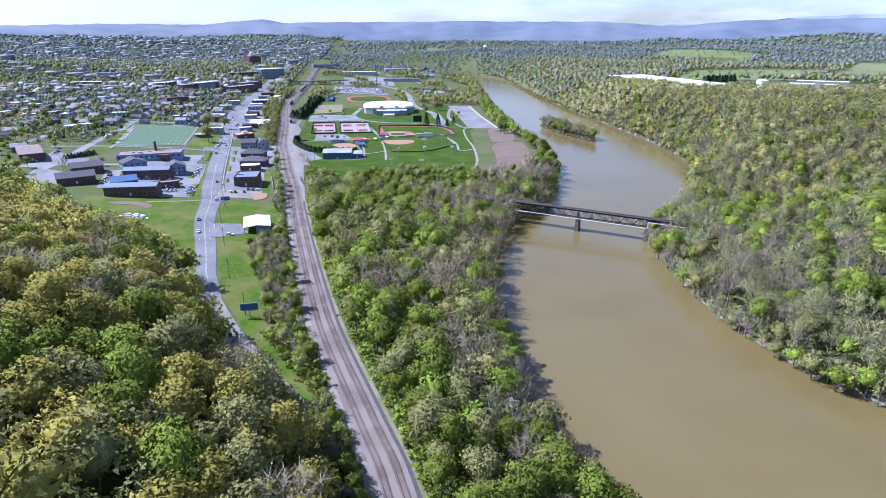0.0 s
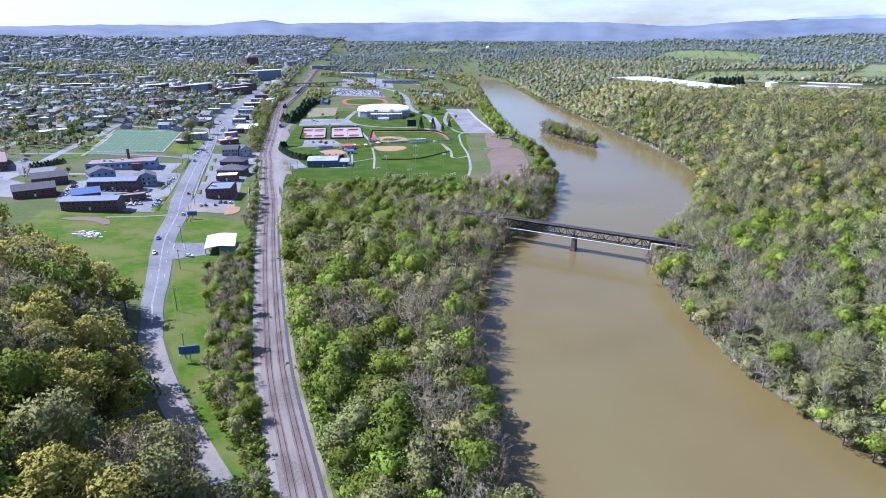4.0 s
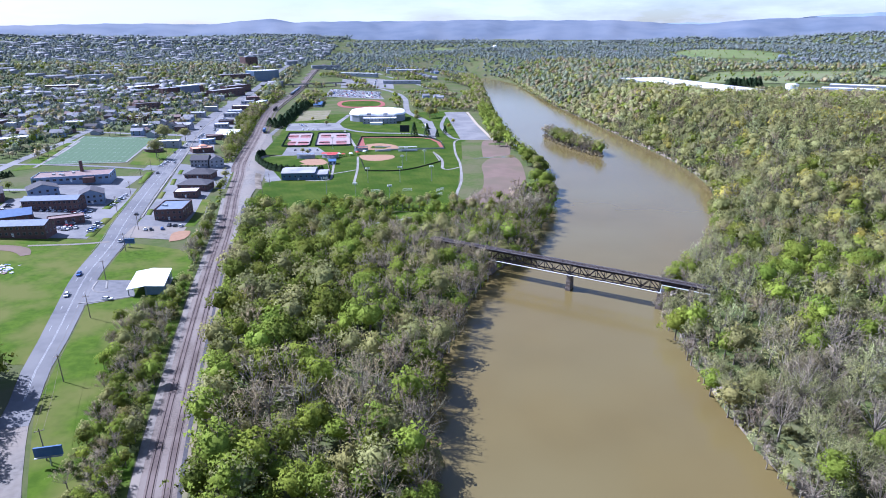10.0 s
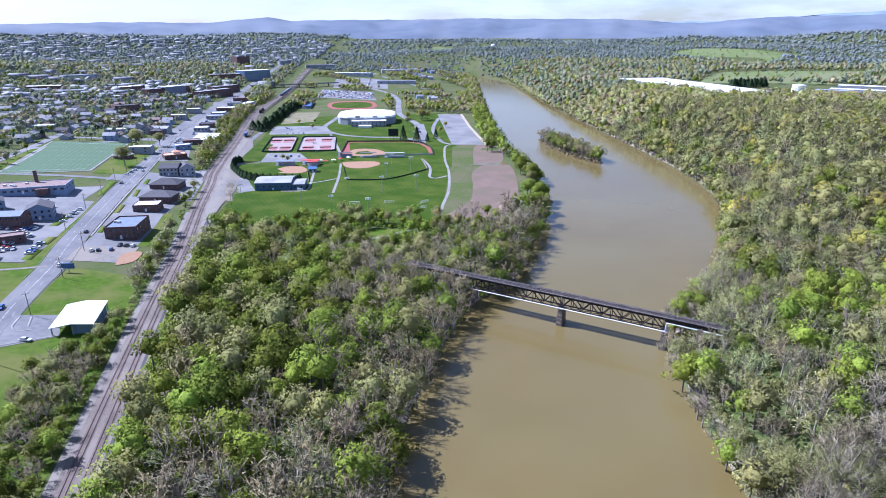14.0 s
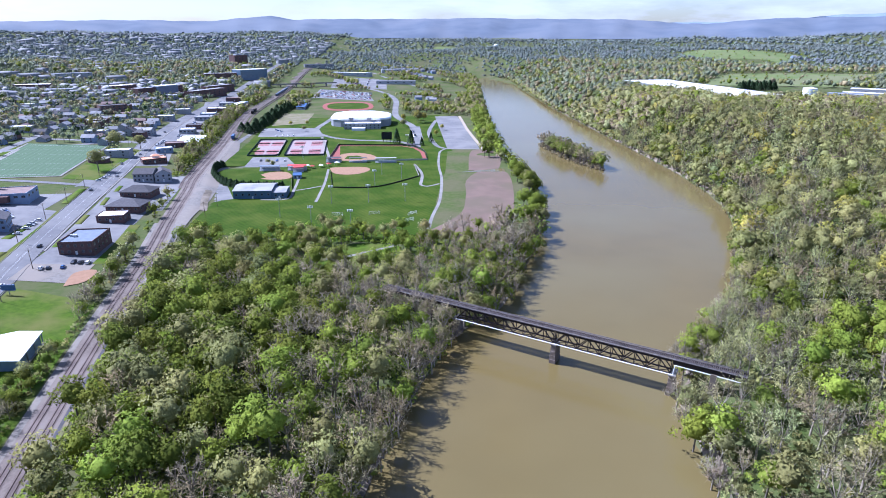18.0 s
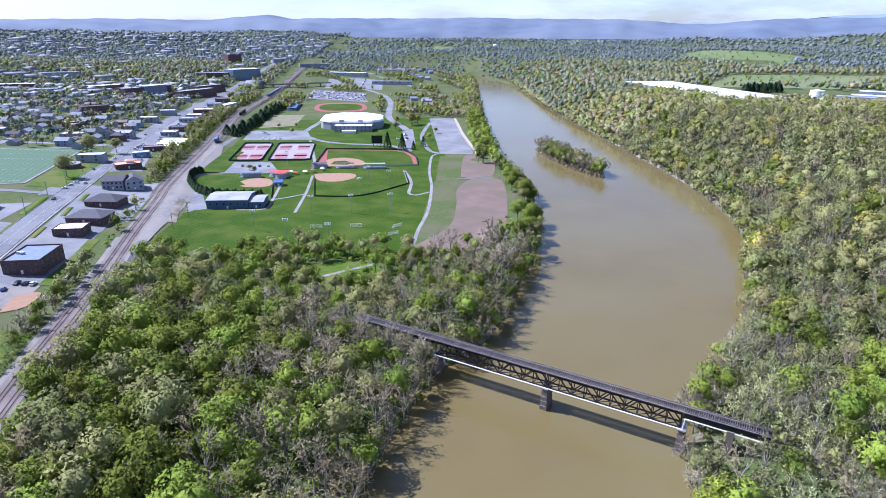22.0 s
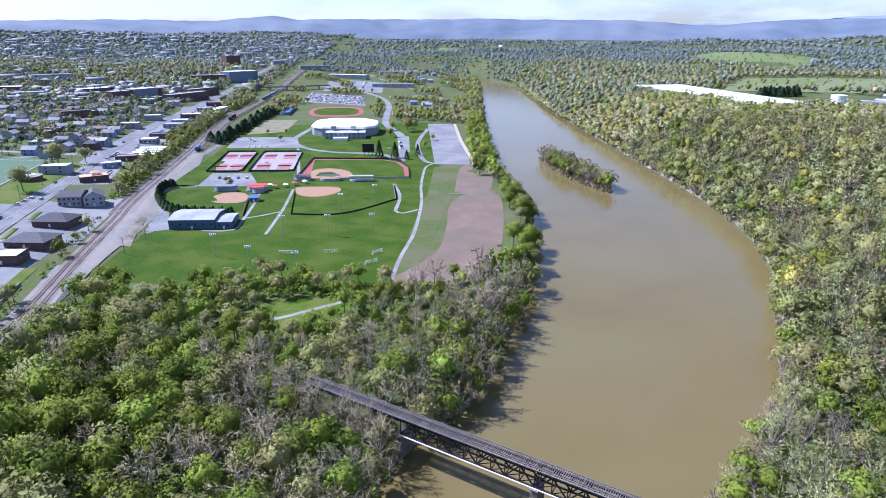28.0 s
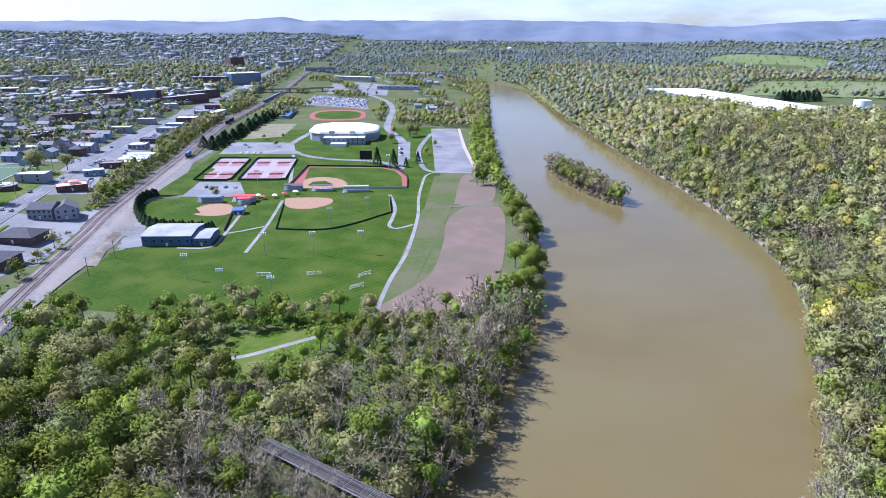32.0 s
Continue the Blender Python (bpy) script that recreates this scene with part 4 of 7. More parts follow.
tagged(ribbon("mud_bank", smooth_line([(-266, 512), (-283, 537), (-297, 561)], 4), 5.0, M["mud"], 0.4), "strip of bare brown earth", "bare earth", kind="structure")
tagged(patch("field", [(-247, 468), (-88, 492), (-168, 800), (-326, 652)], M["pitch"], 0.05), "mown green sports field", "sports field", kind="structure")
tagged(patch("lawn", [(-345, 640), (-160, 790), (-260, 1080), (-480, 960)], M["pitch"], 0.04), "mown lawn round the arena", "lawn", kind="structure")
tagged(area("silt_flat", [(-103, 512), (-72, 515), (-56, 545), (-62, 610), (-84, 700), (-108, 700), (-112, 660), (-100, 610), (-92, 560)], M["silt"], 0.14, True), "bare field covered with pinkish river silt", "bare field", kind="structure")
tagged(area("silt_patch", [(-120, 700), (-95, 712), (-112, 795), (-140, 798)], M["silt"], 0.13, True), "silt spread over the grass", "bare field", kind="structure")
tagged(area("puddle", [(-128, 688), (-109, 704), (-92, 716), (-88, 704), (-108, 697)], M["water"], 0.2, True), "shallow brown puddle on the silt", "puddle", kind="structure")
tagged(patch("riverside_grass", [(-101, 514), (-88, 505), (-120, 700), (-138, 680)], M["ground"], 0.10), "worn grass beside the path", "lawn", kind="structure")
tagged(patch("parking_lot", [(-168, 799), (-133, 808), (-229, 1073), (-261, 1060)], M["asphalt"], 0.1), "empty grey asphalt parking lot", "parking lot", kind="structure")
tagged(ribbon("stone_edge", np.array([(-129, 806), (-180, 940), (-226, 1074)]), 4, M["stone_tan"], 0.12), "tan stone edging of the parking lot", "stone edge", kind="structure")
for corners, lab in (([(-341, 646), (-278, 667), (-312, 707), (-359, 692)], "grey parking lot beside the tennis courts"), ([(-411, 809), (-335, 835), (-375, 898), (-443, 875)], "grey parking lot beyond the tennis courts"), ([(-578, 1262), (-434, 1238), (-512, 1392), (-634, 1412)], "large parking lot behind the running track"), ([(-430, 1421), (-399, 1363), (-357, 1408), (-394, 1482)], "parking lot of the riverside estate"), ([(-263, 945), (-223, 845), (-212, 850), (-250, 952)], "grey parking strip beside the arena"), ([(-560, 1462), (-496, 1464), (-572, 1660), (-662, 1656)], "parking lot in front of the long store"), ([(-275, 541), (-267, 549), (-295, 582), (-312, 582)], "grey paved apron of the field house")):
    tagged(patch("parking_lot", corners, M["asphalt"], 0.12), lab, "parking lot", kind="structure")
for nm, pts, w, mt, lab in (
    ("path", [(-98, 502), (-108, 545), (-116, 592), (-134, 659), (-150, 705), (-162, 745), (-172, 787), (-165, 805), (-150, 809), (-126, 808)], 2.3, "concrete", "pale concrete path across the sports field"),
    ("path", [(-176, 710), (-162, 685), (-154, 666), (-148, 645), (-145, 634), (-138, 630), (-131, 642)], 2.6, "concrete", "pale concrete path looping to the fence"),
    ("path", [(-203, 559), (-223, 613), (-246, 667)], 2.2, "concrete", "pale concrete path between the ball fields"),
    ("path", [(-246, 553), (-228, 561), (-237, 587), (-253, 624), (-265, 648)], 2.2, "concrete", "pale concrete walk beside the field house"),
    ("path", [(-235, 586), (-228, 595), (-221, 607)], 2.2, "concrete", "pale concrete walk of separate slabs"),
    ("path", [(-146, 449), (-133, 458), (-123, 470), (-112, 484)], 2.6, "concrete", "pale path through the clearing"),
    ("path", [(-262, 703), (-300, 770), (-335, 830)], 3.0, "concrete", "pale concrete path up to the arena"),
    ("driveway", [(-205, 801), (-230, 826), (-255, 828), (-290, 824), (-325, 834), (-361, 865), (-376, 899), (-391, 957), (-400, 990)], 7.0, "asphalt", "curving asphalt driveway round the arena"),
    ("driveway", [(-205, 801), (-220, 851), (-258, 947), (-316, 1040), (-352, 1132), (-399, 1260), (-456, 1368), (-527, 1451), (-605, 1495), (-695, 1513)], 10.0, "asphalt", "asphalt road past the arena"),
    ("driveway", [(-909, 2023), (-799, 1967), (-712, 1863), (-601, 1714), (-519, 1618), (-474, 1578), (-420, 1500)], 9.0, "asphalt", "asphalt road past the riverside estate"),
    ("driveway", [(-169, 801), (-187, 819), (-223, 908), (-247, 1019)], 5.0, "asphalt", "asphalt lane beside the large parking lot"),
    ("driveway", [(-253, 506), (-276, 542), (-301, 580), (-322, 620), (-354, 656), (-400, 750), (-440, 850)], 5.0, "asphalt", "asphalt lane beside the rail yard"),
):
    tagged(ribbon(nm, smooth_line(pts, 5), w, M[mt], 0.16), lab, nm, kind="structure")
# the town's streets and yards
STREETS = (([(-500, 366), (-466, 388), (-447, 402), (-427, 415), (-401, 430), (-373, 444), (-343, 459)], 6.5), ([(-545, 450), (-557, 473), (-570, 506), (-602, 556), (-651, 628), (-700, 700)], 7), ([(-440, 380), (-452, 412), (-500, 500), (-545, 590), (-640, 760), (-760, 980)], 8), ([(-520, 470), (-461, 504), (-371, 529), (-352, 500)], 6), ([(-545, 590), (-500, 690), (-478, 704)], 8), ([(-470, 700), (-620, 640), (-800, 560)], 8), ([(-700, 900), (-548, 835)], 8), ([(-1050, 1000), (-800, 1120), (-690, 1150)], 9), ([(-900, 750), (-1000, 1000), (-1060, 1250)], 8), ([(-800, 560), (-900, 760), (-820, 1040)], 8))
for pts, w in STREETS:
    tagged(ribbon("side_street", smooth_line(pts, 8), w, M["asphalt"], 0.2), "grey asphalt side street", "road", kind="structure")
for corners, lab in (
    ([(-268, 368), (-250, 400), (-300, 500), (-318, 470)], "paved yards of the roadside shops"),
    ([(-322, 490), (-290, 500), (-345, 600), (-368, 560)], "asphalt yard behind the roadside houses"),
    ([(-352, 462), (-392, 425), (-430, 455), (-372, 505)], "asphalt lot beside the long building"),
    ([(-386, 520), (-378, 540), (-412, 600), (-424, 585)], "small asphalt lot beside the turf pitch"),
    ([(-400, 380), (-372, 352), (-420, 340), (-450, 390)], "asphalt lot between dark-roofed buildings"),
    ([(-410, 600), (-385, 620), (-470, 740), (-490, 720)], "asphalt lots along the main road"),
    ([(-590, 940), (-560, 960), (-640, 1100), (-670, 1060)], "asphalt lots along the main road"),
):
    tagged(patch("paved_yard", corners, M["asphalt"], 0.13), lab, "paved yard", kind="structure")
tagged(loft("parking_lot", [(-283, 357), (-293, 380), (-303, 397), (-323, 432), (-344, 466)], [(-312, 345), (-345, 368), (-375, 404), (-390, 438), (-387, 458)], M["asphalt"], 0.18), "asphalt lot crowded with parked cars", "parking lot", kind="structure")
tagged(loft("verge", [(-283, 357), (-293, 380), (-303, 397), (-323, 432), (-344, 466)], [(-271, 357), (-284, 380), (-296, 397), (-316, 432), (-337, 466)], M["grass"], 0.15), "worn grass strip between road and parking lot", "verge", kind="structure")
for pts in ([(-282, 362), (-290, 376)], [(-294, 383), (-301, 396)], [(-318, 412), (-331, 440)], [(-352, 484), (-374, 520)]):
    tagged(ribbon("grass_island", smooth_line(pts, 3), 5.0, M["grass"], 0.26, 3.0, thick=0.12), "kerbed grass island beside the road", "grass island", kind="structure")
PITCH = [(-472, 497), (-422, 541), (-492, 664), (-560, 632)]
turf = tagged(patch("turf_pitch", PITCH, M["turf"], 0.3), "pale green artificial turf pitch", "sports field", kind="structure")
pc = [np.array(p, float) for p in PITCH]
for k in range(0, 13, 2):
    u = 0.06 + 0.88 * k / 12
    line = ribbon("pitch_line", np.linspace(pc[0] + (pc[3] - pc[0]) * u + (pc[1] - pc[0]) * 0.08, pc[1] + (pc[2] - pc[1]) * u - (pc[1] - pc[0]) * 0.08, 12), 0.2 if k % 12 else 0.6, M["paint"], 0.36)
    line.parent = turf
for corners, lab in (([(-462, 384), (-444, 394), (-469, 442), (-499, 455)], "asphalt lot beside the brick hall"), ([(-440, 403), (-424, 413), (-446, 440), (-461, 431)], "small asphalt lot behind a hedge"), ([(-356, 350), (-345, 356), (-386, 411), (-394, 402)], "asphalt lot between motel and hall")):
    tagged(patch("parking_lot", corners, M["asphalt"], 0.2), lab, "parking lot", kind="structure")
tagged(loft("lawn", [(-470, 468), (-512, 540), (-556, 612)], [(-462, 484), (-500, 548), (-544, 612)], M["grass"], 0.15, 20, 4), "lawn between the street and the pitch", "lawn", kind="structure")
tagged(ribbon("pitch_walk", smooth_line([(-466, 486), (-502, 548), (-540, 606)], 6), 2.6, M["concrete"], 0.34), "pale walk beside the turf pitch", "path", kind="structure")
tagged(ribbon("farm_track", smooth_line([(-268, 358), (-280, 347), (-300, 334)], 4), 2.4, M["gravel"], 0.25), "faint gravel track across the meadow", "track", kind="structure")
for a, b in ((pc[0], pc[1]), (pc[1], pc[2]), (pc[0], pc[3])):
    tagged(ribbon("pitch_edge", np.linspace(a, b, 20), 1.8, M["concrete"], 0.36), "pale concrete edging of the turf pitch", "edging", kind="structure")
tagged(loft("meadow", [(-184, 241), (-198, 257), (-218, 283), (-243, 317), (-270, 360)], [(-196, 236), (-232, 244), (-272, 258), (-318, 288), (-345, 330)], M["grass"], 0.15), "sloping green meadow", "meadow", kind="structure")
tagged(loft("verge", [(-96, 149), (-120, 176), (-131, 185), (-150, 203), (-168, 222), (-195, 261), (-234, 318), (-258, 362)], [(-80, 150), (-98, 180), (-113, 200), (-127, 222), (-144, 249), (-166, 287), (-204, 350), (-212, 366)], M["grass"], 0.12), "mown grass between road and railway", "lawn", kind="structure")
tagged(patch("turf_verge", [(-414, 535), (-390, 545), (-452, 665), (-488, 664)], M["grass"], 0.16), "lawn with shade trees beside the pitch", "lawn", kind="structure")
tagged(ribbon("verge", smooth_line([(-249, 403), (-263, 432), (-282, 466)], 4), 6.0, M["grass"], 0.2), "grass strip between the shops and the railway", "lawn", kind="structure")
tagged(ribbon("retaining_wall", smooth_line([(-246, 412), (-257, 430), (-268, 448)], 3), 0.5, M["concrete"], 1.2, thick=1.4), "low pale concrete retaining wall", "wall", kind="structure")
tagged(loft("paved_yard", [(-281, 398), (-298, 425), (-331, 482), (-380, 562)], [(-258, 412), (-272, 438), (-303, 486), (-348, 566)], M["asphalt"], 0.15, 40, 8), "asphalt yards of the roadside shops", "paved yard", kind="structure")
for pts in ([(-288, 412), (-296, 424)], [(-311, 450), (-322, 468)], [(-332, 490), (-344, 508)], [(-352, 524), (-362, 540)]):
    tagged(ribbon("grass_island", smooth_line(pts, 3), 3.2, M["grass"], 0.26, -0.5, thick=0.12), "small grass strip between road and shops", "grass island", kind="structure")
tagged(loft("gravel_lot", [(-268, 368), (-278, 388)], [(-238, 378), (-250, 402)], M["gravel"], 0.17, 8, 6), "bare gravel lot beside the verge", "gravel lot", kind="structure")
tagged(ribbon("soil_patch", smooth_line([(-320, 321), (-306, 327), (-296, 327), (-288, 322)], 3), np.interp(np.arange(len(smooth_line([(-320, 321), (-306, 327), (-296, 327), (-288, 322)], 3))), [0, 3, 8, 12], [3, 9, 8, 3]), M["silt"], 0.3), "patch of bare soil in the meadow", "bare earth", kind="structure")
tagged(area("clay_patch", [(-240, 373), (-236, 382), (-243, 396), (-249, 388)], M["clay"], 0.3, True), "patch of orange clay", "bare earth", kind="structure")
tagged(patch("worn_field", [(-444, 895), (-411, 931), (-453, 1036), (-498, 1020)], M["dry_grass"], 0.12), "worn tan grass field beside the conifers", "sports field", kind="structure")
tagged(patch("parking_lot", [(-622, 1438), (-527, 1486), (-590, 1640), (-690, 1600)], M["asphalt"], 0.3), "parking lot of the strip stores", "parking lot", kind="structure")
CLEARING = [(-148, 472), (-130, 483), (-110, 484), (-108, 470), (-116, 446), (-134, 437), (-148, 444)]
tagged(area("clearing", CLEARING, M["grass"], 0.14, True), "small grass clearing in the wood", "lawn", kind="structure")
tagged(loft("paved_yard", [(-471, 704), (-541, 838), (-612, 992), (-712, 1210)], [(-443, 735), (-503, 850), (-572, 985), (-660, 1180)], M["asphalt"], 0.12, 60, 8), "paved lots between the main road and the railway", "paved yard", kind="structure")
# pavilion drive with kerbs
tagged(patch("driveway", [(-233, 309), (-214, 285), (-201, 302), (-216, 317)], M["asphalt"], 0.24), "asphalt drive of the pavilion", "driveway", kind="structure")
for pts in ([(-229, 309), (-224, 301), (-219, 299), (-215, 302)], [(-225, 311), (-219, 304)], [(-217, 286), (-212, 290), (-202, 302)]):
    tagged(ribbon("kerb", smooth_line(pts, 2), 0.9, M["concrete"], 0.32, thick=0.25), "pale concrete kerb", "kerb", kind="structure")
tagged(ribbon("mud_edge", smooth_line(R_BANK[2:21], 6), 3.6, M["mud"], 0.22, -1.9), "bare muddy edge of the river bank", "river bank", kind="structure")
tagged(ribbon("mud_edge", smooth_line(L_BANK[1:20], 6), 3.6, M["mud"], 0.22, 1.9), "bare muddy edge of the river bank", "river bank", kind="structure")


# ---- railway bridge ----
def truss_bridge():
    """Deck-truss railway bridge over the river, on masonry piers."""
    a, b = np.array((-50.0, 394.8)), np.array((35.2, 373.4))
    w = float(np.hypot(*(b - a)))
    turn = math.degrees(math.atan2(b[1] - a[1], b[0] - a[0]))
    br = thing("railway_bridge", a[0], a[1], 0, turn, "dark rusty steel deck-truss railway bridge on masonry piers", "bridge")
    zb, zt, dk = 4.6, 9.6, 10.4
    for s, span0 in enumerate((0.3, w / 2 + 0.3)):
        n, ln = 10, w / 2 - 0.6
        step_x = ln / n
        for y in (-1.7, 1.7):
            part("top_chord", bar(bmesh.new(), (span0, y, zt), (span0 + ln, y, zt), 0.45, 0.6), M["steel"], br)
            part("bottom_chord", bar(bmesh.new(), (span0, y, zb), (span0 + ln, y, zb), 0.4, 0.45), M["steel"], br)
            for k in range(n + 1):
                x = span0 + k * step_x
                part("truss_post", bar(bmesh.new(), (x, y, zb), (x, y, zt), 0.26), M["steel"], br)
            for k in range(n):
                x = span0 + k * step_x
                up = (k % 2 == 0)
                part("truss_diagonal", bar(bmesh.new(), (x, y, zb if up else zt), (x + step_x, y, zt if up else zb), 0.34), M["steel"], br)
        for k in range(n + 1):
            x = span0 + k * step_x
            part("cross_beam", bar(bmesh.new(), (x, -1.7, zb), (x, 1.7, zb), 0.25), M["steel"], br)
            if k < n:
                part("lateral_brace", bar(bmesh.new(), (x, -1.7, zb), (x + step_x, 1.7, zb), 0.18), M["steel"], br)
    # deck with stringers, sleepers and rails, running on over both banks
    x0, x1 = -38.0, w + 24.0
    for y in (-1.7, 1.7):
        part("deck_girder", box(bmesh.new(), x0, -0.2, y - 0.2, y + 0.2, 8.9, 10.1), M["steel"], br)
        part("deck_girder", box(bmesh.new(), w + 0.2, x1, y - 0.2, y + 0.2, 8.4, 10.1), M["steel"], br)
        part("stringer", box(bmesh.new(), -0.2, w + 0.2, y - 0.18, y + 0.18, 9.9, 10.2), M["steel"], br)
    tie = bmesh.new()
    box(tie, -0.13, 0.13, -2.2, 2.2, 10.2, 10.42)
    first = part("sleeper", tie, M["deck"], br)
    first.location = (x0, 0, 0)
    n = int((x1 - x0) / 0.62)
    for k in range(1, n):
        ob = new("sleeper", first.data)
        ob.parent = br
        ob.location = (x0 + k * 0.62, 0.06 * math.sin(k * 2.3), 0)
    for y in (-0.75, 0.75):
        part("rail", box(bmesh.new(), x0, x1, y - 0.07, y + 0.07, 10.42, 10.6), M["rail"], br)
    for y in (-1.25, 1.25):
        part("guard_timber", box(bmesh.new(), x0, x1, y - 0.1, y + 0.1, 10.42, 10.56), M["deck"], br)
    for y in (-2.15, 2.15):
        part("edge_timber", box(bmesh.new(), x0, x1, y - 0.12, y + 0.12, 10.42, 10.62), M["deck"], br, "grey weathered edge timber")
    # white pipe slung under the near truss
    part("pipe", tube(bmesh.new(), (0.0, -2.1, zb - 0.25), (w + 0.6, -2.1, zb - 0.25), 0.17, 0.17), M["white"], br, "white pipe slung along the truss")
    part("pipe_riser", tube(bmesh.new(), (w + 0.6, -2.1, zb - 0.3), (w + 0.9, -2.1, 8.3), 0.17, 0.17), M["white"], br, "white pipe riser at the pier")
    part("pipe", tube(bmesh.new(), (w + 0.9, -2.1, 8.3), (w + 22, -2.1, 8.0), 0.17, 0.17), M["white"], br, "white pipe beside the approach span")
    # masonry piers: tapered shaft, coping, cut courses
    for x in (-0.2, w / 2, w + 0.4):
        bm = bmesh.new()
        top, foot = 4.1, -7.0
        rings = []
        for k in range(12):
            for s in (0, 1):
                zz = foot + (top - foot) * (k + 0.9 * s + 0.05) / 12
                g = 0.4 * (1 - k / 11) + (0.0 if k % 2 else 0.05)
                rings.append([bm.verts.new((x + i * (0.95 + g), j * (2.5 + 1.5 * g), zz)) for i, j in ((-1, -1), (1, -1), (1, 1), (-1, 1))])
        for lo, hi in zip(rings[:-1], rings[1:]):
            for i in range(4):
                bm.faces.new((lo[i], lo[(i + 1) % 4], hi[(i + 1) % 4], hi[i]))
        bm.faces.new(rings[-1])
        part("pier", bm, M["pier"], br, "stained dark masonry pier")
        part("pier_cap", box(bmesh.new(), x - 1.3, x + 1.3, -2.9, 2.9, top - 0.06, top + 0.3), M["concrete"], br)
    part("pier", box(bmesh.new(), w + 12.6, w + 14.6, -2.4, 2.4, -5, 8.5), M["pier"], br, "stained dark masonry pier")
    for x in (-12, -24, -36):
        part("trestle_bent", bar(bar(bar(bmesh.new(), (x, -2.6, -4), (x, -1.4, 8.9), 0.4), (x, 2.6, -4), (x, 1.4, 8.9), 0.4), (x, -2, 2), (x, 2, 2), 0.3), M["steel"], br)
    return br


truss_bridge()


# ---- sports grounds ----
def fence(pts, h, mat, label, post_gap=6.0, thick=0.12, curved=True):
    line = resample(smooth_line(pts, 2) if curved else np.array(pts, float), max(2, int(np.hypot(*np.diff(np.array(pts, float), axis=0).T).sum() / post_gap) + 1))
    x, y = line[0]
    ob = thing("fence", x, y, 0, 0, label, "fence")
    for i in range(len(line)):
        z = float(height(*line[i]))
        part("post", tube(bmesh.new(), (*(line[i] - line[0]), z), (*(line[i] - line[0]), z + h + 0.15), 0.06, 0.06, 6), M["galv"], ob)
        if i:
            a, b = line[i - 1] - line[0], line[i] - line[0]
            part("panel", bar(bmesh.new(), (*a, z + 0.08 + h / 2), (*b, z + 0.08 + h / 2), thick, h), mat, ob)
    return ob


def lofted(name, outline, mat, lift, label, cat="ball field", rounded=True):
    return tagged(area(name, outline, mat, lift, rounded), label, cat, kind="structure")


lofted("outfield", [(-336, 640), (-331, 616), (-313, 599), (-294, 590), (-276, 587), (-250, 592), (-263, 630), (-288, 650), (-312, 648)], M["pitch"], 0.2, "mown outfield grass of the softball field", rounded=False)
lofted("infield_clay", [(-293, 626), (-291, 638), (-283, 644), (-273, 642), (-263, 630), (-262, 620), (-270, 614), (-284, 614)], M["clay"], 0.26, "orange clay infield of the softball field")
lofted("infield_clay", [(-247, 672), (-240, 678), (-218, 685), (-209, 678), (-208, 666), (-214, 654), (-226, 650), (-236, 655)], M["clay"], 0.14, "orange clay infield of the practice field")
lofted("warning_track", [(-264, 703), (-292, 784), (-222, 804), (-203, 796), (-187, 775), (-171, 735)], M["track_red"], 0.12, "red-brown warning track round the baseball field", rounded=False)
lofted("outfield", [(-254, 709), (-288, 781), (-222, 801), (-205, 793), (-191, 773), (-176, 737), (-222, 714)], M["pitch"], 0.17, "mown outfield grass of the baseball field", rounded=False)
lofted("infield_clay", [(-252, 706), (-265, 734), (-256, 748), (-238, 746), (-224, 732), (-222, 718), (-234, 711)], M["clay"], 0.22, "orange clay infield of the baseball field")
lofted("infield_grass", [(-252, 715), (-255, 729), (-246, 735), (-235, 727), (-236, 718)], M["pitch"], 0.27, "grass infield of the baseball field", rounded=False)
BLACKNET = M["black"]
fence([(-211, 603), (-177, 616), (-156, 663)], 1.0, BLACKNET, "dark screened fence of the practice field")
fence([(-156, 663), (-175, 706)], 2.2, M["concrete"], "pale fence of the practice field")
fence([(-211, 603), (-239, 657)], 1.2, BLACKNET, "dark screened fence of the practice field")
fence([(-292, 785), (-222, 805), (-203, 797), (-187, 776), (-171, 735)], 1.4, BLACKNET, "dark padded outfield fence of the baseball field")
fence([(-264, 703), (-292, 785)], 2.0, M["roof_brown"], "brown fence along the baseball foul line")
fence([(-230, 709), (-171, 735)], 1.6, M["galv"], "low grey fence along the baseball foul line")
fence([(-240, 589), (-262, 628)], 1.8, M["roof_brown"], "brown fence along the softball foul line")

court = None


def tennis_court():
    """One hard court with its lines, net and posts."""
    ob = thing("tennis_court", 0, 0, 0, 0, "red hard tennis court with white lines", "tennis court", "tennis courts")
    part("surface", box(bmesh.new(), -6.1, 6.1, -13.4, 13.4, 0.0, 0.05), M["court_red"], ob)
    lines = [(-5.49, -5.37, -11.9, 11.9), (5.37, 5.49, -11.9, 11.9), (-4.15, -4.05, -11.9, 11.9), (4.05, 4.15, -11.9, 11.9), (-5.3, 5.3, -11.9, -11.75), (-5.3, 5.3, 11.75, 11.9), (-4.0, 4.0, -6.45, -6.35), (-4.0, 4.0, 6.35, 6.45), (-0.05, 0.05, -6.3, 6.3)]
    for l in lines:
        part("court_line", box(bmesh.new(), *l, 0.05, 0.06), M["paint"], ob)
    part("net", box(bmesh.new(), -6.2, 6.2, -0.05, 0.05, 0.1, 1.0), M["black"], ob)
    for x in (-6.3, 6.3):
        part("net_post", tube(bmesh.new(), (x, 0, 0), (x, 0, 1.1), 0.06, 0.06, 6), M["galv"], ob)
    return ob


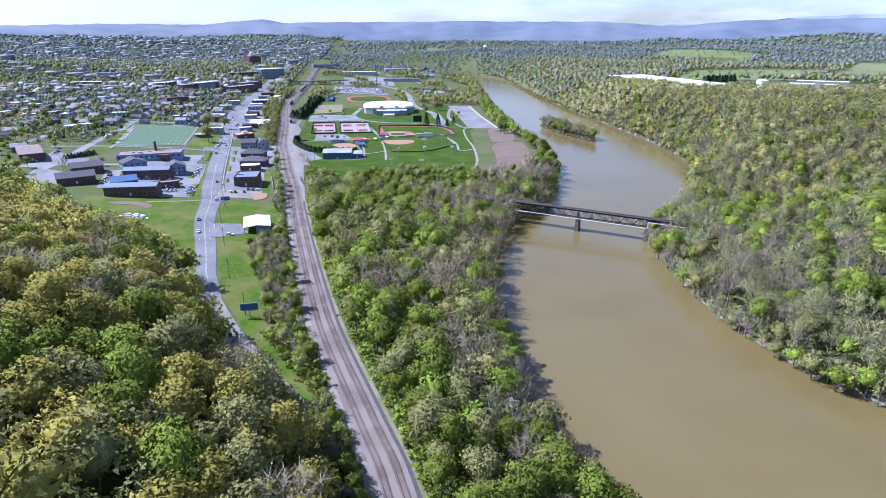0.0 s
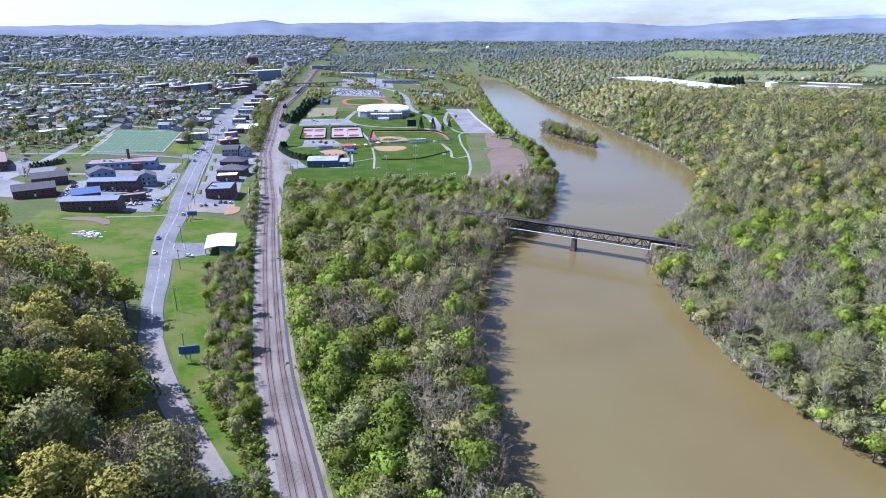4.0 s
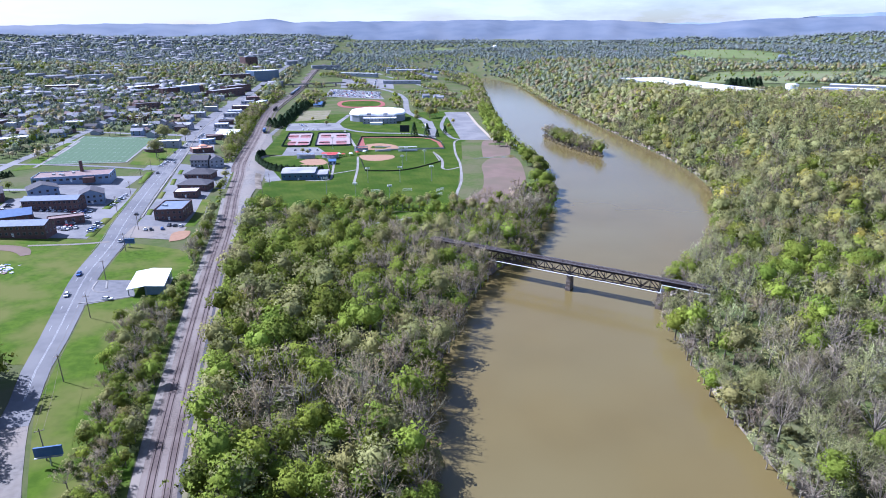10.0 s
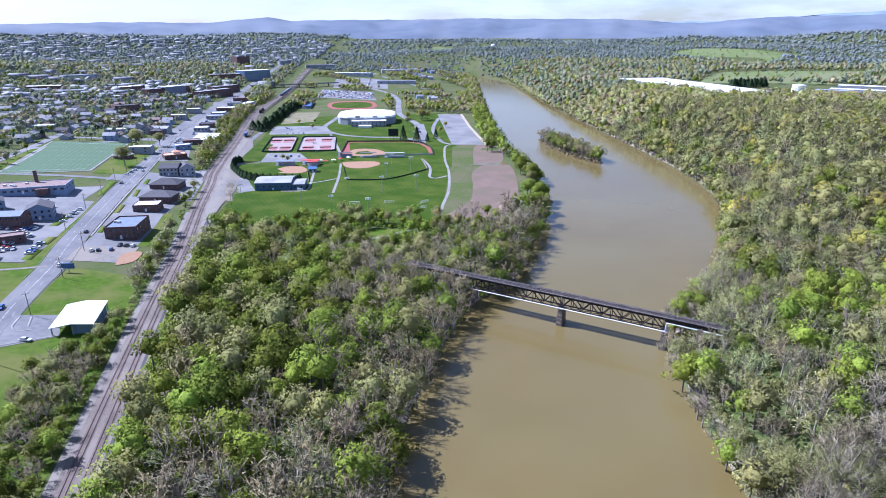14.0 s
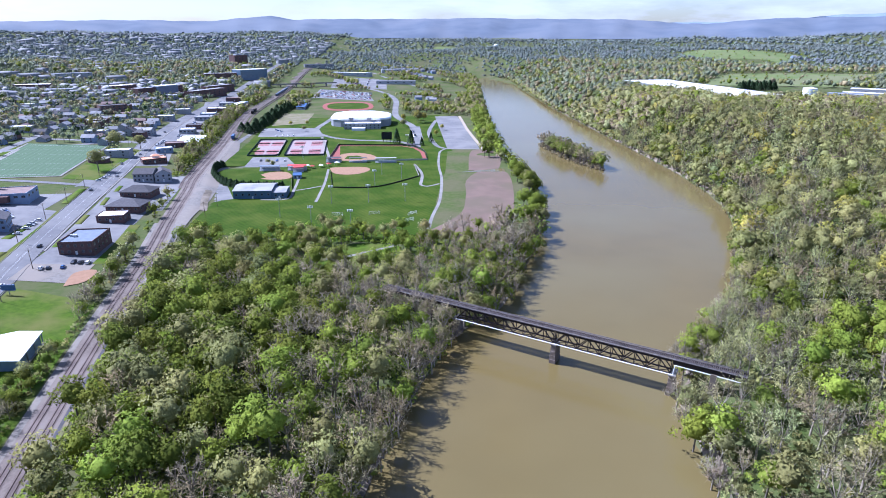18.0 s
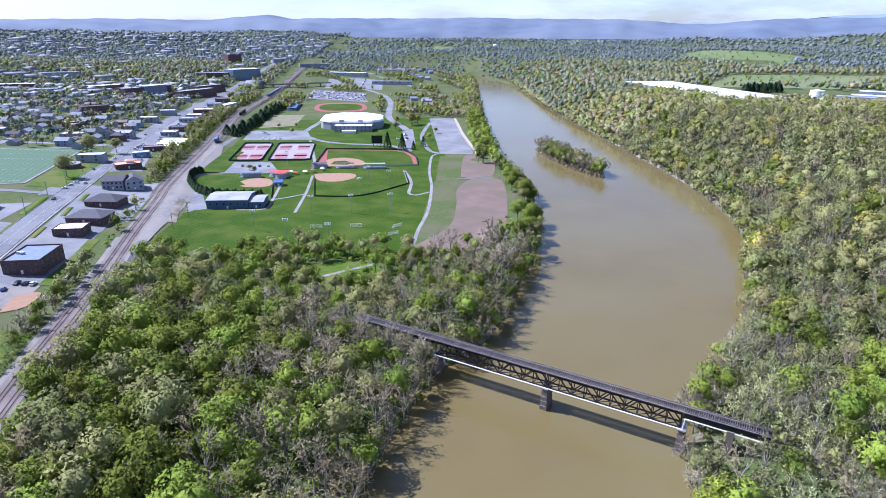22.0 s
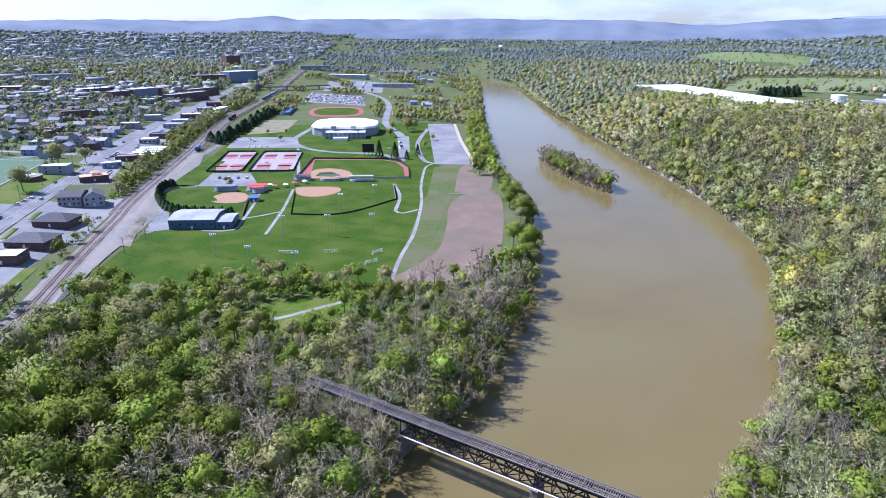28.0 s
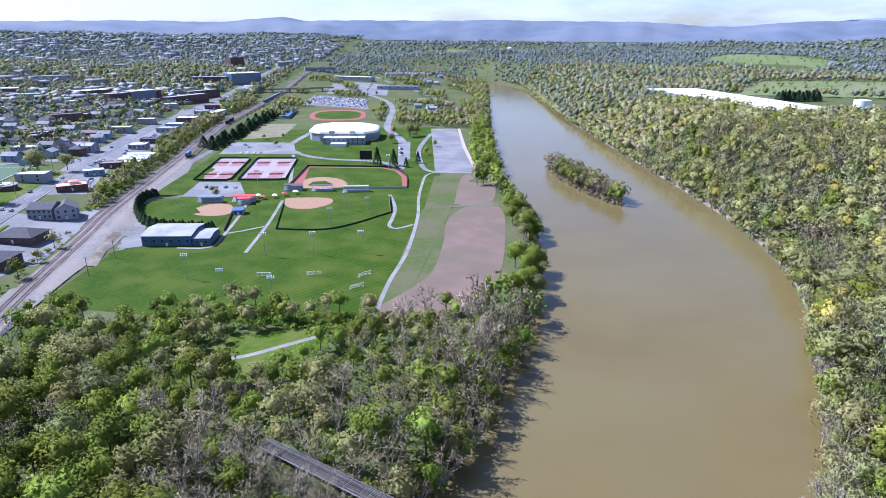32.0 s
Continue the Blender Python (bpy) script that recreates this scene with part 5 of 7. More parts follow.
for base, ux, uy in (((-353, 701), (25.5, 9.5), (-39, 86)), ((-318, 715), (33, 12.5), (-38, 84))):
    base, ux, uy = np.array(base, float), np.array(ux), np.array(uy)
    pad = [base - 0.04 * ux - 0.03 * uy, base + 1.1 * ux - 0.03 * uy, base + 1.1 * ux + 1.02 * uy, base - 0.04 * ux + 1.02 * uy]
    tagged(patch("tennis_pad", pad, M["court_grey"], 0.14, 4), "grey surround of the tennis courts", "tennis court", kind="structure")
    turn = math.degrees(math.atan2(uy[1], uy[0])) - 90
    for i in range(2):
        for j in range(2):
            c = base + ux * (0.25 + 0.55 * i) + uy * (0.22 + 0.54 * j)
            m = pose(c[0], c[1], 0.15, 0, 0, turn)
            if court is None:
                court = tennis_court()
                court.matrix_basis = m
            else:
                copy_thing(court, m)
    fence([tuple(p) for p in (pad[0], pad[1], pad[2], pad[3], pad[0])], 1.8, M["green_screen"], "dark green screened tennis fence", 7, 0.1, False)


def goal():
    ob = thing("soccer_goal", 0, 0, 0, 0, "white soccer goal with a pale net", "goal", "soccer goals")
    for x in (-3.66, 3.66):
        part("post", tube(bmesh.new(), (x, 0, 0), (x, 0, 2.44), 0.09, 0.09, 6), M["trim"], ob)
        part("stay", bar(bmesh.new(), (x, 0, 2.4), (x, 1.6, 0.05), 0.07), M["trim"], ob)
        part("ground_bar", bar(bmesh.new(), (x, 0, 0.06), (x, 1.6, 0.06), 0.08), M["trim"], ob)
    part("crossbar", tube(bmesh.new(), (-3.75, 0, 2.44), (3.75, 0, 2.44), 0.09, 0.09, 6), M["trim"], ob)
    part("back_bar", bar(bmesh.new(), (-3.66, 1.6, 0.06), (3.66, 1.6, 0.06), 0.08), M["trim"], ob)
    bm = bmesh.new()
    for k in range(21):
        x = -3.66 + 7.32 * k / 20
        bar(bm, (x, 0.03, 2.4), (x, 1.58, 0.1), 0.025)
    for k in range(7):
        u = k / 6
        bar(bm, (-3.66, 0.03 + 1.55 * u, 2.4 - 2.3 * u), (3.66, 0.03 + 1.55 * u, 2.4 - 2.3 * u), 0.025)
    part("net", bm, M["trim"], ob)
    return ob


g = goal()
g.matrix_basis = pose(-172, 531, 0.06, 0, 0, 17)
copy_thing(g, pose(-148.5, 541, 0.06, 0, 0, 24))
for x, y, a in ((-123, 549, 60), (-120, 533, 55)):
    copy_thing(g, pose(x, y, 0.06, 0, 0, a))


def light_pole(h=14.0):
    ob = thing("floodlight_pole", 0, 0, 0, 0, "tall grey floodlight pole on the sports field", "light pole", "floodlight poles")
    part("pole", tube(bmesh.new(), (0, 0, -0.3), (0, 0, h), 0.22, 0.12, 8), M["galv"], ob)
    part("crossarm", box(bmesh.new(), -1.8, 1.8, -0.08, 0.08, h - 0.5, h - 0.3), M["galv"], ob)
    part("crossarm", box(bmesh.new(), -1.8, 1.8, -0.08, 0.08, h - 1.4, h - 1.2), M["galv"], ob)
    for k in range(4):
        for z in (h - 0.35, h - 1.25):
            part("floodlight", tube(bmesh.new(), (-1.5 + k, 0.1, z), (-1.5 + k, -0.5, z - 0.25), 0.2, 0.38, 8), M["trim"], ob)
    return ob


lp = light_pole()
lp.matrix_basis = pose(-208, 516.5, 0, 0, 0, 20)
for x, y in ((-190, 559), (-165, 570), (-140, 581), (-180, 619), (-168, 651), (-190, 660), (-178, 505), (-290, 700), (-215, 800), (-150, 505)):
    copy_thing(lp, pose(x, y, 0, 0, 0, 20))


def utility_pole(h=11.0):
    ob = thing("utility_pole", 0, 0, 0, 0, "weathered wooden utility pole with a crossarm", "utility pole", "utility poles")
    part("pole", tube(bmesh.new(), (0, 0, -0.5), (0, 0, h), 0.19, 0.13, 8), M["pole"], ob)
    part("crossarm", box(bmesh.new(), -1.3, 1.3, -0.07, 0.07, h - 0.9, h - 0.75), M["pole"], ob)
    for x in (-1.1, 0, 1.1):
        part("insulator", tube(bmesh.new(), (x, 0, h - 0.75), (x, 0, h - 0.5), 0.06, 0.04, 6), M["trim"], ob)
    return ob


up = utility_pole()
up.matrix_basis = pose(-257, 502, float(height(-257, 502)), 0, 0, 30)
poles = [(-266, 528)]
copy_thing(up, pose(-266, 528, float(height(-266, 528)), 0, 0, 30))
d = np.gradient(ROADLINE, axis=0)
row = []
for k in range(paved - 2, min(paved + 120, len(ROADLINE) - 1), 5):
    nrm = np.array((-d[k][1], d[k][0])) / np.hypot(*d[k])
    side = -10.0 if k < paved + 24 else 9.5
    q = ROADLINE[k] + nrm * side
    row.append((q, float(height(*q))))
    copy_thing(up, pose(q[0], q[1], row[-1][1], 0, 0, math.degrees(math.atan2(d[k][1], d[k][0])) + 90))
for (p, zp), (q, zq) in zip(row[:9], row[1:10]):
    for off in (-1.1, 1.1):
        cv = bpy.data.curves.new("power_line", "CURVE")
        cv.dimensions, cv.bevel_depth, cv.bevel_resolution = "3D", 0.035, 0
        sp = cv.splines.new("POLY")
        sp.points.add(8)
        for s in range(9):
            a = s / 8
            sp.points[s].co = (*(p + (q - p) * a + off * 0.7), zp + (zq - zp) * a + 10.5 - 3.6 * a * (1 - a), 1)
        cv.materials.append(M["pole"])
        w = new("power_line", cv)
        tagged(w, "thin dark power line between poles", "cable", "power lines")


def billboard(x, y, turn, w=7.2, h=3.0, up_z=3.6):
    ob = thing("billboard", x, y, None, turn, "blue billboard on a steel post beside the road", "billboard", "billboards")
    part("post", tube(bmesh.new(), (0, 0, -0.5), (0, 0, up_z + h / 2), 0.22, 0.22, 8), M["galv"], ob)
    part("panel", box(bmesh.new(), -w / 2, w / 2, -0.25, 0.25, up_z, up_z + h), M["roof_bright_blue"], ob, "blue painted panel")
    part("catwalk", box(bmesh.new(), -w / 2, w / 2, -0.9, -0.25, up_z - 0.15, up_z - 0.05), M["galv"], ob)
    for k in range(3):
        part("brace", bar(bmesh.new(), (-w / 3 + k * w / 3, 0.35, up_z - 0.1), (-w / 3 + k * w / 3, 0.35, up_z + h), 0.14), M["galv"], ob)


billboard(-138, 199, 28)
billboard(-252, 356, 22, 6.0, 2.6, 2.5)


def scoreboard(x, y, turn):
    ob = thing("scoreboard", x, y, None, turn, "large black scoreboard beyond the outfield", "scoreboard")
    for k in (-4, 0, 4):
        part("post", box(bmesh.new(), k - 0.2, k + 0.2, -0.2, 0.2, -0.3, 12), M["steel"], ob)
    part("panel", box(bmesh.new(), -6, 6, -0.5, -0.2, 3.5, 12), M["black"], ob)
    part("header", box(bmesh.new(), -6, 6, -0.55, -0.5, 10.6, 11.8), M["steel"], ob)


scoreboard(-247, 820, 18)


def bleachers(p, q, depth, rows, label, roof=None):
    p, q = np.array(p, float), np.array(q, float)
    w = float(np.hypot(*(q - p)))
    ob = thing("bleachers", p[0], p[1], None, math.degrees(math.atan2(*(q - p)[::-1])), label, "bleachers")
    for k in range(rows):
        part("bench", box(bmesh.new(), 0, w, k * depth / rows, (k + 1) * depth / rows, -0.2, 0.5 + 0.45 * k), M["galv"], ob)
    if roof:
        for x in (0.3, w / 2, w - 0.3):
            part("post", box(bmesh.new(), x - 0.1, x + 0.1, depth - 0.3, depth - 0.1, 0, 4.6), M["galv"], ob)
        bm = bmesh.new()
        bar(bm, (0, depth / 2, 4.6), (w, depth / 2, 4.6), depth + 1, 0.2)
        part("roof", bm, M[roof], ob)
    return ob


bleachers((-302, 640), (-285, 646), 5, 6, "covered bleachers with a blue-grey roof", "roof_blue")
bleachers((-279, 650), (-263, 656), 6, 5, "covered bleachers with a red roof", "red")
bleachers((-270, 645), (-262, 650), 5, 5, "covered bleachers with a red and white roof", "red")
bleachers((-262, 694), (-248, 699), 5, 6, "grandstand of the baseball field with a dark roof", "roof_dark")
bleachers((-240, 700), (-224, 706), 3.5, 3, "long dugout with a dark roof", "roof_dark")
bleachers((-215, 706), (-196, 714), 3.5, 3, "long dugout with a pale roof", "roof_grey")
bleachers((-492, 1078), (-534, 1172), 14, 10, "track grandstand with a blue roof", "roof_bright_blue")
building("ticket_booth", (-257, 622), (-251, 625), 7, 3.4, "siding_blue", "roof_bright_blue", "gable", 1.4, 1, 2, 1, "small blue-roofed booth beside the softball field", "booth")
for k, (x, y) in enumerate(((-262, 666), (-256, 672), (-268, 668), (-252, 680), (-247, 688), (-272, 660))):
    ob = thing("canopy_tent", x, y, None, 20 + 9 * k, "white pitched canopy tent beside the ball fields", "tent", "canopy tents")
    bm = bmesh.new()
    c = [bm.verts.new(v) for v in ((-2, -2, 2.3), (2, -2, 2.3), (2, 2, 2.3), (-2, 2, 2.3), (0, 0, 3.5))]
    for i in range(4):
        bm.faces.new((c[i], c[(i + 1) % 4], c[4]))
    part("canopy", bm, M["white"] if k % 3 else M["red"], ob)
    for sx in (-1.9, 1.9):
        for sy in (-1.9, 1.9):
            part("leg", tube(bmesh.new(), (sx, sy, -0.1), (sx, sy, 2.3), 0.05, 0.05, 6), M["galv"], ob)

# running track beyond the arena
tc = np.array((-446, 1148))
ang = np.linspace(0, 2 * np.pi, 48, endpoint=False)
ux, uy = np.array((0.90, 0.43)), np.array((-0.43, 0.90))
oval = [tuple(tc + ux * 44 * np.sign(np.cos(a)) * abs(np.cos(a)) ** 0.6 + uy * 68 * np.sign(np.sin(a)) * abs(np.sin(a)) ** 0.8) for a in ang]
inner = [tuple(tc + ux * 36 * np.sign(np.cos(a)) * abs(np.cos(a)) ** 0.6 + uy * 50 * np.sign(np.sin(a)) * abs(np.sin(a)) ** 0.8) for a in ang]
tagged(area("running_track", oval, M["track_red"], 0.3), "red running track", "running track", kind="structure")
tagged(area("track_infield", inner, M["pitch"], 0.4), "green infield of the running track", "sports field", kind="structure")


# ---- arena and field house ----
def arena():
    ob = thing("arena", -337, 956, None, 20, "large white arena with a low domed roof", "arena")
    hw, hd, ch = 41, 34, 15
    out = [(-hw + ch, -hd), (hw - ch, -hd), (hw - 4, -hd + 8), (hw, -hd + ch + 4), (hw, hd - ch), (hw - ch, hd), (-hw + ch, hd), (-hw, hd - ch), (-hw, -hd + ch + 4), (-hw + 4, -hd + 8)]
    part("wall", prism(bmesh.new(), out, -1, 9), M["siding"], ob)
    part("roof_edge", prism(bmesh.new(), [(x * 1.015, y * 1.015) for x, y in out], 9, 10.2), M["white"], ob)
    bm = bmesh.new()
    rings = []
    for u in np.linspace(0, 1, 9):
        r = math.cos(u * math.pi / 2)
        rings.append([bm.verts.new((x * r * 1.01, y * r * 1.01, 10.2 + 6.2 * math.sin(u * math.pi / 2))) for x, y in out] if u < 1 else [bm.verts.new((0, 0, 16.4))])
    for a, b in zip(rings[:-1], rings[1:]):
        n = len(a)
        for i in range(n):
            bm.faces.new((a[i], a[(i + 1) % n], b[(i + 1) % n], b[i]) if len(b) > 1 else (a[i], a[(i + 1) % n], b[0]))
    part("roof", bm, M["white"], ob, "white fabric-covered dome roof")
    for x in (-12, 12):
        part("roof_fan", box(bmesh.new(), x - 3, x + 3, -hd - 1.5, -hd + 2, 9.5, 12.5), M["roof_grey"], ob, "grey fan housing")
    return ob


arena()
building("arena_entrance", (-337, 897), (-292, 914), 20, 7, "siding", "white", "flat", 0, 2, 9, 3, "low white entrance block in front of the arena", "building", units=2, parapet=1.0)
building("entrance_canopy", (-322, 888), (-306, 894), 9, 3.2, "trim", "white", "flat", 0, 1, 0, 0, "white canopy over the arena's entrance steps", "canopy", parapet=0.3, door=False)
fh = building("field_house", (-267, 549), (-240, 559), 25, 6.2, "siding_navy", "roof_grey", "gable", 1.6, 1, 6, 3, "dark blue metal field house with a pale ribbed roof", "building", over=0.4)
building("field_house_annex", (-239.5, 559.2), (-230, 563), 20, 4.6, "siding_navy", "roof_grey", "gable", 1.0, 1, 2, 2, "low dark blue annex of the field house", "building", over=0.3)

# ---- roadside pavilion ----
pv = thing("picnic_pavilion", -203.7, 301, 3.2, 30.6, "white-roofed open shelter beside the asphalt drive", "shelter")
W_, D_ = 15.5, 22.5
bm = bmesh.new()
for f in (((-0.4, -0.6, 4.6), (W_ / 2, -0.6, 5.6), (W_ / 2, D_ + 0.6, 5.6), (-0.4, D_ + 0.6, 4.6)), ((W_ / 2, -0.6, 5.6), (W_ + 0.4, -0.6, 4.6), (W_ + 0.4, D_ + 0.6, 4.6), (W_ / 2, D_ + 0.6, 5.6))):
    lo, hi = [bm.verts.new(v) for v in f], [bm.verts.new((x, y, z + 0.3)) for x, y, z in f]
    bm.faces.new(hi), bm.faces.new(lo[::-1])
    for i in range(4):
        bm.faces.new((lo[i], lo[(i + 1) % 4], hi[(i + 1) % 4], hi[i]))
part("roof", bm, M["white"], pv, "bright white metal roof")
for x in (0.2, W_ / 2, W_ - 0.2):
    for y in (0.2, D_ / 3, 2 * D_ / 3, D_ - 0.2):
        part("post", box(bmesh.new(), x - 0.2, x + 0.2, y - 0.2, y + 0.2, -1.5, 4.7), M["siding"], pv)
part("wall", box(bmesh.new(), W_ * 0.45, W_ - 0.5, 1.2, D_ - 1.0, -1.5, 4.2), M["siding_blue"], pv, "blue-grey enclosed room")
part("floor", box(bmesh.new(), -0.4, W_ + 0.4, -0.6, D_ + 0.6, -1.8, 0.0), M["concrete"], pv)

# ---- buildings along the road ----
building("brick_shop", (-276, 404.5), (-259.5, 411.5), 24, 6.6, "brick", "roof_blue", "flat", 0, 2, 5, 5, "two-storey brick shop with a blue-grey flat roof", units=2, parapet=0.8)
building("restaurant", (-304, 458), (-289, 465), 12, 4.2, "brick", "white", "flat", 0, 1, 4, 2, "small brick restaurant with a white flat roof", "restaurant", over=0, parapet=0.5)
building("bungalow_office", (-319, 481), (-297, 487), 16, 3.4, "brick", "roof_dark", "hip", 3.4, 1, 5, 3, "brick office with a dark hipped roof", "office", over=0.9)
building("bungalow_office", (-339, 515), (-318, 521), 16, 3.4, "brick", "roof_dark", "hip", 3.6, 1, 5, 3, "long low building with a dark hipped roof", "office", over=0.9)
building("apartment_house", (-364, 556), (-350, 562), 16, 6.4, "siding", "roof_dark", "gable", 3.0, 2, 5, 3, "pale two-storey apartment house with a dark gabled roof", "apartment house", over=0.6)
building("apartment_house", (-349, 563), (-340, 572), 15, 6.4, "siding", "roof_dark", "cross", 3.6, 2, 3, 4, "pale gabled wing of the apartment house", "apartment house", over=0.6)
building("diner", (-404, 612), (-391, 628), 13, 3.8, "brick", "roof_orange", "flat", 0, 1, 5, 3, "small diner with an orange roof", "restaurant", parapet=0.4)
building("roof_tower", (-402, 622), (-398, 627), 5, 6.2, "trim", "roof_orange", "hip", 1.5, 1, 0, 0, "raised orange roof lantern over the diner", "roof tower", door=False)
for k in range(4):
    p = np.array((-447, 708)) + k * np.array((-5.5, 11))
    building("storage_shed", tuple(p), tuple(p + np.array((22, 11))), 7, 2.8, "siding", "white", "gable", 0.8, 1, 4, 1, "long low storage shed with a white roof", "shed", "storage sheds", ww=2.4)
building("auto_shop", (-445, 690), (-430, 701), 11, 3.8, "brick", "roof_brown", "flat", 0, 1, 4, 2, "low dark brick shop", "shop")
building("blue_shop", (-430, 660), (-420, 672), 10, 4.0, "siding_blue", "white", "flat", 0, 1, 3, 2, "white and blue roadside shop", "shop")
building("long_house", (-526, 729), (-502, 736), 14, 5.2, "siding", "roof_grey", "gable", 2.2, 2, 7, 2, "long pale two-storey house with a grey roof", "house")
lb = building("long_factory", (-418, 441), (-372, 470), 22, 4.2, "siding_blue", "roof_brown", "flat", 0, 1, 12, 3, "long low factory with a brown roof and a chimney", "factory", units=4, ww=2.2)
part("chimney", box(bmesh.new(), 30, 32, 18, 20, 4, 13), M["brick"], lb, "square brick chimney")
part("dock", box(bmesh.new(), 36, 44, -4, 0.1, -0.5, 3.6), M["brick"], lb)
building("apartment_house", (-342, 411), (-331, 421), 16, 6.6, "siding_blue", "roof_dark", "cross", 3.2, 2, 4, 4, "grey-blue gabled apartment house", "apartment house")
building("apartment_house", (-379, 405), (-368, 420), 15, 6.6, "siding_blue", "roof_dark", "cross", 3.2, 2, 4, 4, "grey-blue gabled apartment house", "apartment house")
building("brick_motel", (-362, 385), (-330, 398), 12, 6.4, "brick", "roof_blue", "gable", 1.8, 2, 11, 3, "long two-storey brick motel wing with a blue-grey roof", "motel", "motel wings")
building("brick_motel", (-334, 334), (-301, 347), 12, 6.4, "brick", "roof_blue", "gable", 1.8, 2, 11, 3, "long two-storey brick motel wing with a blue-grey roof", "motel", "motel wings")
building("motel_lobby", (-346, 355), (-334, 368), 13, 4.4, "brick", "roof_bright_blue", "gable", 3.0, 1, 3, 2, "motel lobby with a bright blue metal roof", "motel")
building("carport_shop", (-321, 366), (-307, 380), 8, 3.6, "brick", "roof_brown", "flat", 0, 1, 5, 2, "low brick shop with a brown roof", "shop")
building("dark_roof_hall", (-384, 344), (-367, 363), 16, 5.0, "brick", "roof_dark", "gable", 3.2, 1, 5, 3, "brick hall with a dark gabled roof", "hall", "dark-roofed halls")
building("dark_roof_hall", (-405, 378), (-390, 396), 15, 5.0, "brick", "roof_dark", "gable", 3.2, 1, 5, 3, "brick hall with a dark gabled roof", "hall", "dark-roofed halls")
building("dark_roof_hall", (-477, 398), (-466, 412), 52, 6.0, "brick", "roof_brown", "gable", 3.0, 2, 3, 6, "long brick hall with a brown gabled roof", "hall", "dark-roofed halls", faces="frl")
building("pale_store", (-584, 551), (-573, 582), 16, 4.5, "siding", "white", "flat", 0, 1, 6, 2, "low store with a pale flat roof", "store", ww=2.4)
for p, q, dp, w_, r_ in (((-520, 428), (-512, 438), 12, "siding", "roof_grey"), ((-548, 420), (-540, 430), 11, "brick", "roof_dark"), ((-590, 470), (-584, 482), 10, "siding", "roof_dark"), ((-612, 500), (-604, 511), 11, "siding_blue", "roof_grey"), ((-640, 545), (-632, 556), 10, "siding", "roof_grey"), ((-668, 588), (-660, 598), 10, "brick", "roof_brown")):
    building("house", p, q, dp, 5.2, w_, r_, "gable", 2.6, 2, 3, 2, "gabled house on a tree-lined side street", "house", "houses of the town")
rd = thing("round_press_box", -441, 600, None, 0, "round brick terrace beside the turf pitch", "terrace")
part("wall", prism(bmesh.new(), [(9 * math.cos(a), 9 * math.sin(a)) for a in np.linspace(0, 2 * math.pi, 24, endpoint=False)], -1, 3.0), M["brick"], rd)
part("top", prism(bmesh.new(), [(9.3 * math.cos(a), 9.3 * math.sin(a)) for a in np.linspace(0, 2 * math.pi, 24, endpoint=False)], 3.0, 3.5), M["concrete"], rd)
part("seat_ring", prism(bmesh.new(), [(5 * math.cos(a), 5 * math.sin(a)) for a in np.linspace(0, 2 * math.pi, 24, endpoint=False)], 3.5, 3.9), M["galv"], rd)

for p, q, dp, h, wl_, rf, lab in (
    ((-493, 772), (-478, 780), 16, 4.2, "siding", "white", "white-roofed roadside shop"),
    ((-510, 806), (-494, 814), 14, 4.0, "brick", "roof_dark", "low brick shop with a dark roof"),
    ((-548, 872), (-528, 882), 18, 4.6, "siding", "roof_grey", "pale roadside store with a grey roof"),
    ((-566, 908), (-548, 917), 16, 4.2, "siding_blue", "white", "blue-grey garage with a white roof"),
    ((-590, 955), (-566, 968), 20, 5.2, "brick", "white", "brick store with a white roof"),
    ((-622, 1030), (-604, 1040), 18, 5.0, "siding", "roof_grey", "pale workshop with a grey roof"),
    ((-652, 1092), (-628, 1106), 20, 5.4, "brick", "roof_brown", "brick store with a brown roof"),
):
    building("roadside_shop", p, q, dp, h, wl_, rf, "flat", 0, 1, 4, 2, lab + " beside the main road", "shop", "roadside shops", units=1, ww=2.0, faces="f")

# ---- the town's larger buildings ----
building("brick_block", (-674, 842), (-657, 872), 16, 10, "brick", "roof_dark", "flat", 0, 3, 5, 2, "three-storey dark brick apartment block", "apartment block", ww=3.2, faces="fr")
building("school", (-802, 1055), (-782, 1146), 26, 11, "brick", "roof_grey", "flat", 0, 3, 7, 2, "long brick building with pale roofs", "school", units=3, ww=3.6, faces="fr")
building("school_wing", (-790, 1090), (-783, 1135), 22, 14, "glass_blue", "white", "flat", 0, 1, 0, 0, "blue-glass wing with a white roof", "school", door=False)
building("white_roof_store", (-888, 1076), (-874, 1132), 28, 8, "brick", "white", "flat", 0, 2, 5, 2, "brick store with a white flat roof", "store", units=3, ww=3.6, faces="fr")
building("white_roof_store", (-1030, 1010), (-985, 1046), 26, 8, "brick", "white", "flat", 0, 2, 4, 2, "brick store with a white flat roof", "store", units=3, ww=3.6, faces="fr")
building("grey_hall", (-1132, 1192), (-1100, 1257), 24, 9, "siding", "roof_grey", "flat", 0, 2, 5, 2, "long pale hall with a grey roof", "hall", ww=3.2, faces="fr")
building("grey_hall", (-930, 990), (-901, 1015), 24, 7, "siding", "roof_grey", "flat", 0, 2, 3, 2, "pale hall with a grey roof", "hall", ww=3.2, faces="fr")
building("brick_apartments", (-715, 1085), (-706, 1172), 18, 11, "brick", "roof_grey", "flat", 0, 3, 7, 2, "long three-storey brick apartment block", "apartment block", ww=3.2, faces="fr")
building("brick_apartments", (-752, 1180), (-742, 1250), 18, 11, "brick", "roof_grey", "flat", 0, 3, 6, 2, "long three-storey brick apartment block", "apartment block", ww=3.2, faces="fr")
